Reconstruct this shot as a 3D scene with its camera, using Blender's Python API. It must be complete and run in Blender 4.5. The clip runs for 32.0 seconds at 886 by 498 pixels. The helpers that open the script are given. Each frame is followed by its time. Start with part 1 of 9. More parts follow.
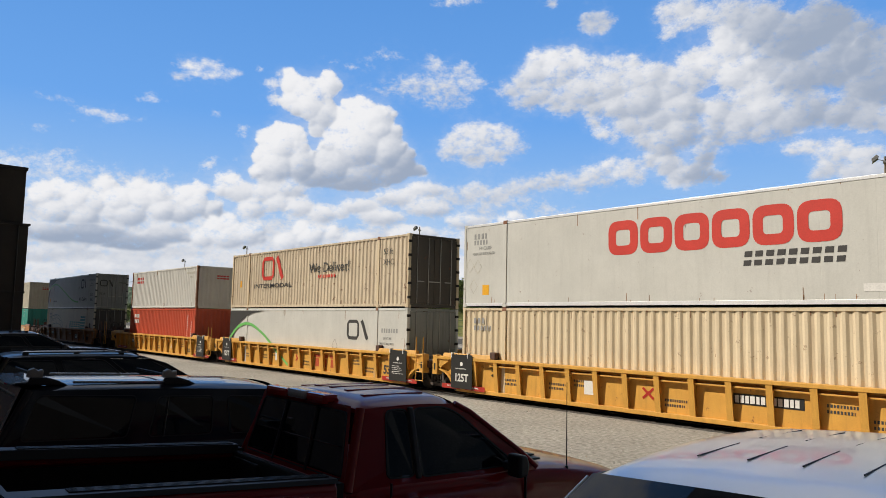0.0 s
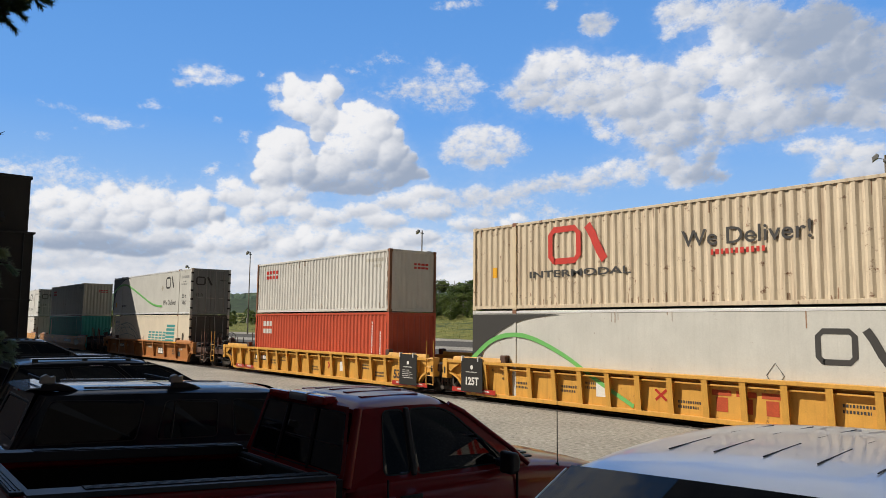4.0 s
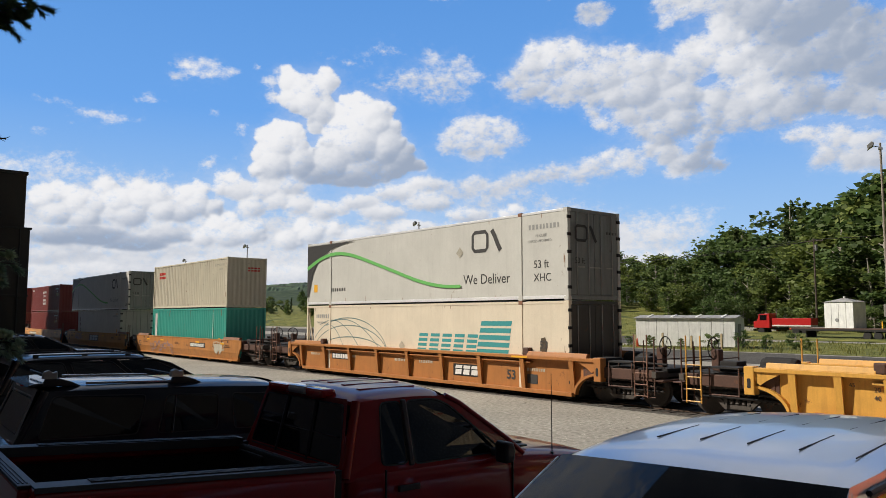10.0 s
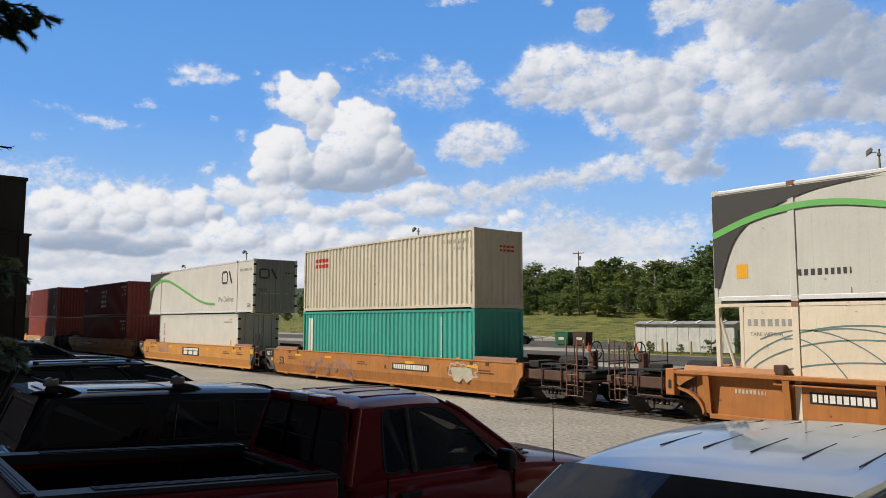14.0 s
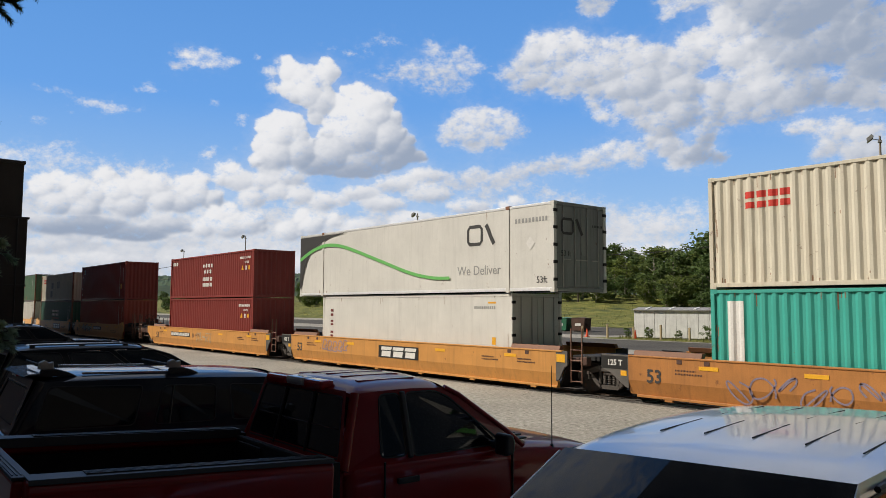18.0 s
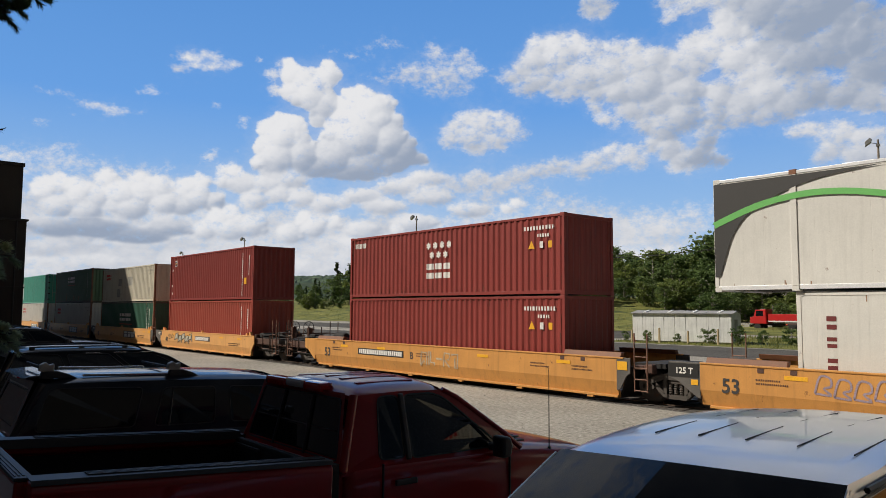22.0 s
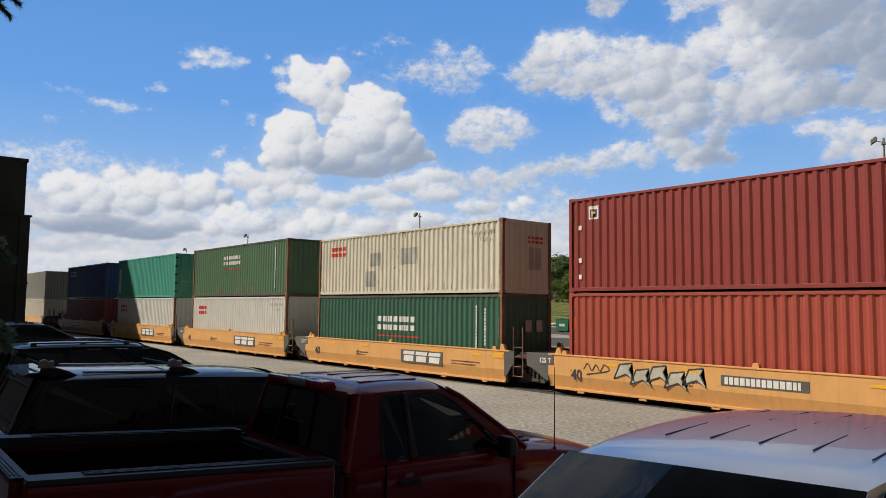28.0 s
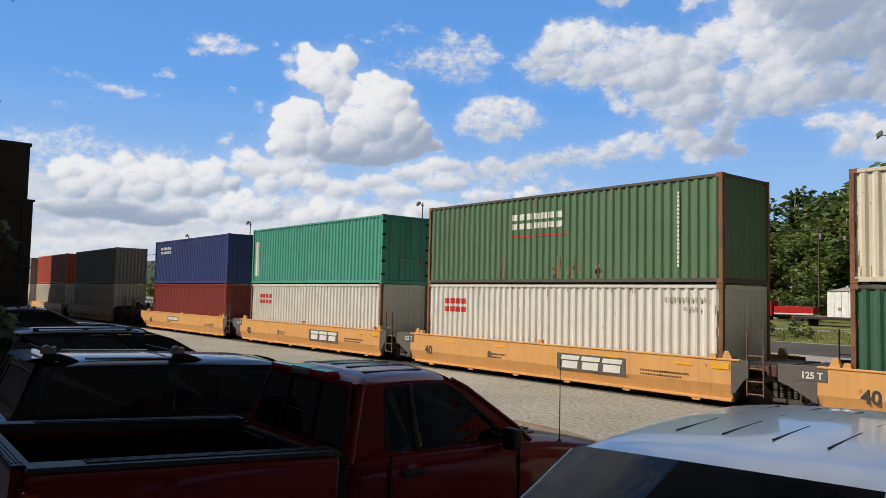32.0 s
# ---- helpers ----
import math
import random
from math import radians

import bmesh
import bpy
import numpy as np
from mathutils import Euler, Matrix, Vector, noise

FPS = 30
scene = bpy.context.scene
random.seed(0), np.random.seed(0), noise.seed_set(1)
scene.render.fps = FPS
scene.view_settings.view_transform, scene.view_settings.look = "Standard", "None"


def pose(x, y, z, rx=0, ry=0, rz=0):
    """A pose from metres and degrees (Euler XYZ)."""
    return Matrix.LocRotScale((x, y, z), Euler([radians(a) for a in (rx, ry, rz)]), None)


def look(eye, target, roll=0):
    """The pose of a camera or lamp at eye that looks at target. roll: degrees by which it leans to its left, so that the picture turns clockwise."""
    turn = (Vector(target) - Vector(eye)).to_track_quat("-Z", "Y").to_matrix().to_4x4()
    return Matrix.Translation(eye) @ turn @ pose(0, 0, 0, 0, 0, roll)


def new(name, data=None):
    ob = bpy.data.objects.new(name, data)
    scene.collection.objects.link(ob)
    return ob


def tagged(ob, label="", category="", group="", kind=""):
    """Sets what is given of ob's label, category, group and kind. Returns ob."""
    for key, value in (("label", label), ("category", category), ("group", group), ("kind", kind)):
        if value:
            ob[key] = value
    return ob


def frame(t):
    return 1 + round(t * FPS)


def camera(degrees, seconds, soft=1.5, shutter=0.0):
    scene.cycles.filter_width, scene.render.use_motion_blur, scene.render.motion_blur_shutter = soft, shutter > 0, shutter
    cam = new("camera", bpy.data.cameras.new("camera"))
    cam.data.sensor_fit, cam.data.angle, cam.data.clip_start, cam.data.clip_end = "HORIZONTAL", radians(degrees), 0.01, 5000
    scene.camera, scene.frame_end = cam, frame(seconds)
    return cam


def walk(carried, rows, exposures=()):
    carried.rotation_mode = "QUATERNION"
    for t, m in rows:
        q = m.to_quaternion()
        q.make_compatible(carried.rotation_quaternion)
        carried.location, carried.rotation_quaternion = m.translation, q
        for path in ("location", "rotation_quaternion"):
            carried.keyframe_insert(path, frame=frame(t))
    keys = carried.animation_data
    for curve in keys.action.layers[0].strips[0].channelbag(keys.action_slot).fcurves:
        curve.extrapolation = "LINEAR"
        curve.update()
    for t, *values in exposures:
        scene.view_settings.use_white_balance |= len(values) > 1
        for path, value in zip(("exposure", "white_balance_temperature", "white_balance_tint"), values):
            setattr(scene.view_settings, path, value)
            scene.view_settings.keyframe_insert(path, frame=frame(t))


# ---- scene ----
CAMERA_ROWS = [
    (0.0, -0.303, 0.154, 2.560, 95.560, -1.201, 50.326),
    (0.5, -0.190, 0.090, 2.567, 95.439, -1.044, 50.223),
    (1.0, -0.213, 0.096, 2.576, 95.440, -0.983, 50.242),
    (1.5, -0.189, 0.061, 2.591, 95.474, -0.905, 50.262),
    (2.0, -0.107, 0.047, 2.595, 95.492, -0.757, 50.357),
    (2.5, 0.028, 0.010, 2.593, 95.468, -0.527, 50.390),
    (3.0, 0.003, 0.011, 2.593, 95.537, -0.516, 50.490),
    (3.5, -0.003, 0.030, 2.583, 95.673, -0.577, 50.606),
    (5.5, 0.049, -0.032, 2.559, 95.978, -0.345, 50.710),
    (6.0, 0.020, -0.013, 2.598, 95.782, -0.080, 50.892),
    (6.5, -0.108, 0.037, 2.614, 95.704, -0.044, 50.916),
    (7.0, -0.099, 0.027, 2.624, 95.579, -0.113, 50.756),
    (7.5, -0.093, 0.023, 2.622, 95.329, -0.077, 50.646),
    (8.0, -0.068, 0.033, 2.604, 95.148, -0.015, 50.610),
    (8.5, -0.009, 0.012, 2.598, 94.988, 0.019, 50.550),
    (9.0, 0.084, -0.022, 2.592, 94.921, 0.043, 50.532),
    (9.5, 0.163, -0.055, 2.584, 94.996, -0.026, 50.467),
    (10.0, 0.117, -0.045, 2.589, 95.127, -0.031, 50.461),
    (10.5, 0.008, 0.000, 2.604, 95.221, 0.104, 50.523),
    (11.0, -0.039, 0.007, 2.621, 95.310, 0.179, 50.535),
    (11.5, 0.019, -0.030, 2.611, 95.434, 0.119, 50.471),
    (12.0, 0.044, -0.036, 2.598, 95.591, 0.041, 50.457),
    (12.5, 0.111, -0.050, 2.594, 95.679, 0.067, 50.471),
    (13.0, 0.095, -0.056, 2.589, 95.709, 0.057, 50.451),
    (13.5, 0.102, -0.063, 2.599, 95.669, 0.044, 50.449),
    (14.0, 0.112, -0.072, 2.603, 95.561, -0.033, 50.402),
    (14.5, 0.082, -0.051, 2.613, 95.312, -0.058, 50.386),
    (16.5, 0.040, -0.024, 2.609, 94.304, -0.225, 50.325),
    (17.0, 0.025, -0.000, 2.598, 94.365, -0.185, 50.372),
    (17.5, 0.034, 0.003, 2.594, 94.412, -0.235, 50.365),
    (18.0, 0.048, -0.008, 2.589, 94.473, -0.252, 50.321),
    (18.5, 0.035, -0.008, 2.595, 94.487, -0.313, 50.268),
    (19.0, 0.054, -0.016, 2.594, 94.541, -0.286, 50.263),
    (19.5, 0.079, -0.031, 2.602, 94.573, -0.347, 50.263),
    (20.0, 0.065, -0.015, 2.590, 94.620, -0.262, 50.282),
    (20.5, 0.063, -0.020, 2.584, 94.686, -0.314, 50.253),
    (21.0, 0.066, -0.029, 2.581, 94.726, -0.350, 50.227),
    (21.5, 0.078, -0.029, 2.593, 94.704, -0.334, 50.254),
    (22.0, 0.099, -0.043, 2.592, 94.675, -0.349, 50.233),
    (22.5, 0.080, -0.041, 2.595, 94.673, -0.395, 50.225),
    (23.0, 0.038, -0.019, 2.599, 94.620, -0.401, 50.257),
    (23.5, 0.082, -0.045, 2.608, 94.543, -0.377, 50.225),
    (24.0, 0.055, -0.020, 2.603, 94.466, -0.365, 50.269),
    (24.5, 0.064, -0.026, 2.593, 94.426, -0.372, 50.301),
    (25.0, 0.070, -0.032, 2.593, 94.389, -0.417, 50.295),
    (25.5, 0.109, -0.050, 2.599, 94.390, -0.534, 50.271),
    (27.5, -0.022, 0.013, 2.608, 94.425, -0.592, 50.389),
    (28.0, 0.003, 0.019, 2.597, 94.475, -0.578, 50.456),
    (28.5, 0.050, -0.023, 2.593, 94.639, -0.601, 50.442),
    (29.0, -0.057, 0.027, 2.602, 94.752, -0.615, 50.609),
    (29.5, -0.103, 0.052, 2.614, 94.705, -0.618, 50.681),
    (30.0, -0.093, 0.026, 2.628, 94.458, -0.730, 50.618),
    (30.5, -0.206, 0.087, 2.631, 94.241, -0.759, 50.694),
    (31.0, -0.164, 0.072, 2.631, 94.039, -0.963, 50.659),
    (31.5, -0.114, 0.056, 2.615, 93.887, -1.181, 50.624),
    (32.0, -0.084, 0.038, 2.605, 93.660, -1.248, 50.573),
]
TRAIN_ROWS = [
    (0.0, 0.82), (0.5, 3.24), (1.0, 5.90), (1.5, 8.42), (2.0, 10.64), (2.5, 12.72),
    (3.0, 15.66), (3.5, 18.21), (5.5, 28.59), (6.0, 31.22), (6.5, 33.81), (7.0, 36.36),
    (7.5, 38.93), (8.0, 41.50), (8.5, 44.06), (9.0, 46.61), (9.5, 49.18), (10.0, 51.81),
    (10.5, 54.43), (11.0, 57.02), (11.5, 59.61), (12.0, 62.25), (12.5, 64.90), (13.0, 67.56),
    (13.5, 70.23), (14.0, 72.89), (14.5, 75.56), (16.5, 86.22), (17.0, 88.89), (17.5, 91.58),
    (18.0, 94.26), (18.5, 96.94), (19.0, 99.59), (19.5, 102.27), (20.0, 104.99), (20.5, 107.76),
    (21.0, 110.51), (21.5, 113.25), (22.0, 115.98), (22.5, 118.70), (23.0, 121.43), (23.5, 124.17),
    (24.0, 126.97), (24.5, 129.78), (25.0, 132.58), (25.5, 135.40), (27.5, 146.98), (28.0, 149.84),
    (28.5, 152.67), (29.0, 155.55), (29.5, 158.44), (30.0, 161.36), (30.5, 164.33), (31.0, 167.30),
    (31.5, 170.21), (32.0, 173.09),
]


cam = camera(60.84, 32.0, soft=0.75)
EXPOSURES = [(0, 0.05), (14.5, 0.04), (17, 0.0), (19, -0.03), (22, -0.09), (25, -0.10), (28, -0.06), (30, -0.02), (32, 0.0)]
walk(cam, [(r[0], pose(*r[1:])) for r in CAMERA_ROWS], EXPOSURES)

# ---- light ----
SUN_FROM = Vector((-1.0, -1.0, 1.26)).normalized()
world = bpy.data.worlds.new("world")
scene.world = world
world.use_nodes = True
wn, wl = world.node_tree.nodes, world.node_tree.links
wn.clear()
sky = wn.new("ShaderNodeTexSky")
sky.sky_type = "NISHITA"
sky.sun_disc = False
sky.sun_elevation = math.asin(SUN_FROM.z)
sky.sun_rotation = math.atan2(SUN_FROM.x, SUN_FROM.y)
sky.air_density, sky.dust_density, sky.ozone_density = 1.0, 0.6, 1.5
bg = wn.new("ShaderNodeBackground")
bg.inputs["Strength"].default_value = 0.0098
wout = wn.new("ShaderNodeOutputWorld")
# broken cumulus all over the sky
wtc, wno, wrm, wmx = wn.new("ShaderNodeTexCoord"), wn.new("ShaderNodeTexNoise"), wn.new("ShaderNodeValToRGB"), wn.new("ShaderNodeMix")
wno.inputs["Scale"].default_value, wno.inputs["Detail"].default_value, wno.inputs["Roughness"].default_value = 3.4, 8, 0.6
wrm.color_ramp.elements[0].position, wrm.color_ramp.elements[1].position = 0.42, 0.60
wmx.data_type = "RGBA"
wmx.inputs[7].default_value = (12.0, 12.4, 13.0, 1)
wl.new(wtc.outputs["Generated"], wno.inputs["Vector"])
wl.new(wno.outputs["Fac"], wrm.inputs["Fac"])
wl.new(wrm.outputs["Color"], wmx.inputs[0])
wl.new(sky.outputs[0], wmx.inputs[6])
wl.new(wmx.outputs[2], bg.inputs["Color"])
wl.new(bg.outputs[0], wout.inputs["Surface"])
sun_data = bpy.data.lights.new("sun", "SUN")
sun_data.energy, sun_data.angle, sun_data.color = 5.0, radians(0.53), (1.0, 0.93, 0.82)
sun = new("sun", sun_data)
sun.matrix_world = look(SUN_FROM * 50, (0, 0, 0))


# ---- materials ----
def ramp(nodes, links, value, stops):
    r = nodes.new("ShaderNodeValToRGB")
    while len(r.color_ramp.elements) < len(stops):
        r.color_ramp.elements.new(0.5)
    for e, (p, c) in zip(r.color_ramp.elements, stops):
        e.position = p
        e.color = (c, c, c, 1) if isinstance(c, (int, float)) else (*c, 1)
    links.new(value, r.inputs["Fac"])
    return r.outputs["Color"]


def material(name, color, rough=0.6, metal=0.0, grain=0.0, grain_scale=30.0, blotch=0.0, blotch_scale=1.5,
             rust=0.0, rust_color=(0.16, 0.06, 0.025), streak=0.0, streak_color=(0.06, 0.05, 0.04), bump=0.0, bump_scale=60.0,
             spec=0.5, vary=0.0, coat=0.0):
    """A weathered surface: base colour, grain, blotches, rust patches, vertical dirt streaks, fine relief."""
    m = bpy.data.materials.new(name)
    m.use_nodes = True
    n, l = m.node_tree.nodes, m.node_tree.links
    b = n["Principled BSDF"]
    b.inputs["Roughness"].default_value = rough
    b.inputs["Metallic"].default_value = metal
    b.inputs["Specular IOR Level"].default_value = spec
    b.inputs["Coat Weight"].default_value = coat
    b.inputs["Coat Roughness"].default_value = 0.04
    tc = n.new("ShaderNodeTexCoord")
    rgb = n.new("ShaderNodeRGB")
    rgb.outputs[0].default_value = (*color, 1)
    out = rgb.outputs[0]

    def mix(a, bcol, fac, mode="MIX"):
        x = n.new("ShaderNodeMix")
        x.data_type, x.blend_type = "RGBA", mode
        if isinstance(fac, float):
            x.inputs[0].default_value = fac
        else:
            l.new(fac, x.inputs[0])
        l.new(a, x.inputs[6])
        if isinstance(bcol, tuple):
            x.inputs[7].default_value = (*bcol, 1)
        else:
            l.new(bcol, x.inputs[7])
        return x.outputs[2]

    def tex(scale, detail=6.0, stretch=None, rough_=0.6):
        t = n.new("ShaderNodeTexNoise")
        t.inputs["Scale"].default_value = scale
        t.inputs["Detail"].default_value = detail
        t.inputs["Roughness"].default_value = rough_
        if stretch:
            mp = n.new("ShaderNodeMapping")
            mp.inputs["Scale"].default_value = stretch
            l.new(tc.outputs["Object"], mp.inputs[0])
            l.new(mp.outputs[0], t.inputs["Vector"])
        else:
            l.new(tc.outputs["Object"], t.inputs["Vector"])
        return t.outputs["Fac"]

    if vary:
        oi = n.new("ShaderNodeObjectInfo")
        out = mix(out, ramp(n, l, oi.outputs["Random"], [(0, 1 - vary), (1, 1 + vary)]), 1.0, "MULTIPLY")
    if blotch:
        out = mix(out, ramp(n, l, tex(blotch_scale), [(0.3, 1 - blotch), (0.7, 1 + 0.4 * blotch)]), 1.0, "MULTIPLY")
    if grain:
        out = mix(out, ramp(n, l, tex(grain_scale, 8.0), [(0.3, 1 - grain), (0.7, 1 + grain)]), 1.0, "MULTIPLY")
    if streak:
        s = ramp(n, l, tex(2.2, 5.0, (3.2, 3.2, 0.22)), [(0.5, 0.0), (0.78, streak)])
        out = mix(out, streak_color, s)
    if rust:
        rr = ramp(n, l, tex(3.4, 9.0, None, 0.72), [(0.66 - 0.12 * rust, 0.0), (0.72 - 0.10 * rust, 0.9)])
        out = mix(out, rust_color, rr)
    l.new(out, b.inputs["Base Color"])
    if bump:
        bp = n.new("ShaderNodeBump")
        bp.inputs["Strength"].default_value = bump
        bp.inputs["Distance"].default_value = 0.02
        l.new(tex(bump_scale, 8.0), bp.inputs["Height"])
        l.new(bp.outputs[0], b.inputs["Normal"])
    return m


def glass_material(name, tint, rough=0.02, body=0.62, ior=1.5):
    """Dark tinted car glass: mirror gloss over a part-clear pane."""
    m = bpy.data.materials.new(name)
    m.use_nodes = True
    n, l = m.node_tree.nodes, m.node_tree.links
    b = n["Principled BSDF"]
    b.inputs["Base Color"].default_value = (*tint, 1)
    b.inputs["Roughness"].default_value = rough
    b.inputs["IOR"].default_value = ior
    tr = n.new("ShaderNodeBsdfTransparent")
    tr.inputs["Color"].default_value = (0.30, 0.33, 0.34, 1)
    mx = n.new("ShaderNodeMixShader")
    mx.inputs[0].default_value = body
    l.new(tr.outputs[0], mx.inputs[1])
    l.new(b.outputs[0], mx.inputs[2])
    l.new(mx.outputs[0], n["Material Output"].inputs["Surface"])
    return m


M = {}
M["gravel"] = None
M["rail_steel"] = material("rail_steel", (0.17, 0.12, 0.09), 0.5, 0.6, 0.2, 20, rust=0.8)
M["tie_wood"] = material("tie_wood", (0.07, 0.055, 0.045), 0.9, grain=0.4, grain_scale=25)
M["car_yellow"] = material("car_yellow", (0.66, 0.345, 0.062), 0.5, blotch=0.14, grain=0.06, streak=0.35, streak_color=(0.20, 0.09, 0.02), rust=0.25)
M["car_rust"] = material("car_rust", (0.46, 0.19, 0.048), 0.55, blotch=0.2, grain=0.08, streak=0.45, streak_color=(0.16, 0.07, 0.03), rust=0.35)
# rusty brown of the end guides, darkened for the shade on their leaning face
M["car_shaded_brown"] = material("car_shaded_brown", (0.20, 0.080, 0.033), 0.65, blotch=0.25, grain=0.12, rust=0.4)
M["stencil_red"] = material("stencil_red", (0.50, 0.075, 0.02), 0.6, grain=0.2, blotch=0.3)
M["car_orange"] = material("car_orange", (0.42, 0.165, 0.042), 0.55, blotch=0.15, grain=0.08, streak=0.4, streak_color=(0.18, 0.08, 0.03), rust=0.35)
M["car_tan"] = material("car_tan", (0.60, 0.28, 0.07), 0.55, blotch=0.12, grain=0.06, streak=0.4, streak_color=(0.25, 0.12, 0.04), rust=0.25)
M["car_apricot"] = material("car_apricot", (0.70, 0.36, 0.12), 0.55, blotch=0.10, grain=0.05, streak=0.3, streak_color=(0.35, 0.16, 0.06), rust=0.2)
M["car_brown"] = material("car_brown", (0.095, 0.045, 0.030), 0.7, blotch=0.3, grain=0.2, rust=0.6)
M["truck_steel"] = material("truck_steel", (0.075, 0.062, 0.052), 0.75, blotch=0.35, grain=0.25, rust=0.5)
M["black_steel"] = material("black_steel", (0.020, 0.018, 0.017), 0.85, blotch=0.3, grain=0.2)
M["plate_black"] = material("plate_black", (0.018, 0.017, 0.016), 0.5, grain=0.2)
M["plate_grey"] = material("plate_grey", (0.11, 0.10, 0.09), 0.65, blotch=0.25, grain=0.2)
M["mark_white"] = material("mark_white", (0.74, 0.72, 0.68), 0.6, grain=0.1, blotch=0.1)
M["mark_faded"] = material("mark_faded", (0.50, 0.40, 0.27), 0.75, blotch=0.5, grain=0.3)
M["mark_grey"] = material("mark_grey", (0.30, 0.30, 0.29), 0.6, grain=0.1)
M["rail_alloy"] = material("rail_alloy", (0.86, 0.86, 0.86), 0.38, 0.25, blotch=0.12, grain=0.1)
M["mark_dark"] = material("mark_dark", (0.045, 0.042, 0.04), 0.6, grain=0.1)
M["mark_red"] = material("mark_red", (0.60, 0.045, 0.03), 0.5, grain=0.08, blotch=0.1)
M["mark_yellow"] = material("mark_yellow", (0.80, 0.40, 0.02), 0.5, grain=0.1)
M["mark_teal"] = material("mark_teal", (0.05, 0.30, 0.31), 0.5, grain=0.08)
M["mark_arc"] = material("mark_arc", (0.13, 0.22, 0.22), 0.6, grain=0.1)
M["soot_mark"] = material("soot_mark", (0.13, 0.095, 0.06), 0.85, blotch=0.6, blotch_scale=6, grain=0.4)
M["patch_grey"] = material("patch_grey", (0.42, 0.40, 0.35), 0.6, blotch=0.3, grain=0.2)
M["mark_wine"] = material("mark_wine", (0.15, 0.022, 0.02), 0.6, grain=0.1)
M["mark_green"] = material("mark_green", (0.16, 0.48, 0.13), 0.45, grain=0.05)
M["mark_slate"] = material("mark_slate", (0.048, 0.046, 0.044), 0.5, grain=0.08)
M["mark_mauve"] = material("mark_mauve", (0.34, 0.26, 0.30), 0.6, grain=0.2, blotch=0.3)
M["mark_pale"] = material("mark_pale", (0.50, 0.46, 0.37), 0.6, grain=0.2, blotch=0.3)
M["reflector_red"] = material("reflector_red", (0.42, 0.03, 0.02), 0.35, grain=0.1)
M["steel_pale"] = material("steel_pale", (0.45, 0.43, 0.40), 0.45, 0.4, blotch=0.2)


def box_colour(name, color, rough=0.5, **kw):
    base = dict(blotch=0.10, grain=0.05, streak=0.28, rust=0.22, blotch_scale=0.8, bump=0.08, bump_scale=12)
    base.update(kw)
    M[name] = material(name, color, rough, **base)


box_colour("box_cream", (0.66, 0.55, 0.40), rust=0.5, streak=0.6, streak_color=(0.20, 0.10, 0.05))
box_colour("box_sand", (0.68, 0.56, 0.38), rust=0.35, streak=0.35, streak_color=(0.25, 0.13, 0.06))
box_colour("box_white", (0.69, 0.67, 0.62), streak=0.14, rust=0.10)
box_colour("box_pale_grey", (0.60, 0.59, 0.545), streak=0.10, rust=0.06)
box_colour("box_bone", (0.65, 0.60, 0.48), streak=0.35, streak_color=(0.36, 0.22, 0.11), rust=0.35)
box_colour("box_ivory", (0.75, 0.66, 0.52), streak=0.16, streak_color=(0.35, 0.22, 0.12), rust=0.08)
box_colour("box_vermilion", (0.56, 0.085, 0.036), rust=0.2, streak_color=(0.2, 0.04, 0.02))
box_colour("box_teal", (0.05, 0.38, 0.31), streak=0.2)
box_colour("box_seagreen", (0.07, 0.36, 0.27), streak=0.3, rust=0.35)
box_colour("box_maroon", (0.25, 0.036, 0.028), rust=0.2, streak=0.14, streak_color=(0.34, 0.12, 0.09))
box_colour("box_brick", (0.36, 0.065, 0.04), rust=0.15, streak=0.25, streak_color=(0.2, 0.05, 0.03))
M["rail_dim"] = material("rail_dim", (0.085, 0.075, 0.06), 0.7, blotch=0.3, rust=0.5)
box_colour("box_green", (0.095, 0.185, 0.10), rust=0.35, streak=0.25)
box_colour("box_darkgreen", (0.035, 0.115, 0.072), rust=0.25, streak=0.2)
box_colour("box_blue", (0.035, 0.055, 0.20), rust=0.25, streak=0.25)
box_colour("box_grey", (0.30, 0.29, 0.25), rust=0.25)
# front ends: door dirt, with the shade of that face put into the colour
box_colour("end_shade_grime", (0.25, 0.26, 0.25), 0.35, rust=0.1, streak=0.5, streak_color=(0.07, 0.07, 0.065))
box_colour("end_shade_dirt", (0.07, 0.058, 0.046), rust=0.35, streak=0.4)
M["rust_mark"] = material("rust_mark", (0.34, 0.20, 0.12), 0.85, blotch=0.4, grain=0.3)
M["rust_light"] = material("rust_light", (0.17, 0.055, 0.035), 0.85, blotch=0.4, grain=0.3)
M["spray_blue"] = material("spray_blue", (0.24, 0.19, 0.24), 0.6, grain=0.25, blotch=0.3)
M["ladder_rust"] = material("ladder_rust", (0.22, 0.11, 0.07), 0.7, blotch=0.3, grain=0.2, rust=0.4)
M["post_rust"] = material("post_rust", (0.24, 0.11, 0.06), 0.8, blotch=0.4, grain=0.3, rust=0.6)


# ---- mesh helpers ----
def part(name, bm, mat, parent, label=""):
    """One mesh object under a thing or a part."""
    if isinstance(bm, bmesh.types.BMesh):
        me = bpy.data.meshes.new(name)
        bm.to_mesh(me)
        bm.free()
    else:
        me = bm
    if mat is not None and not me.materials:
        me.materials.append(mat)
    ob = new(name, me)
    ob.parent = parent
    if label:
        ob["label"] = label
    if name in ("number_line", "small_print", "web_line", "loose_stones"):
        ob["kind"] = "stuff"
    return ob


def place(ob, m):
    ob.matrix_basis = m
    return ob


def thing(name, m, label, category, group="", kind=""):
    ob = new(name)
    ob.empty_display_size = 0.2
    ob.matrix_basis = m
    return tagged(ob, label, category, group, kind)


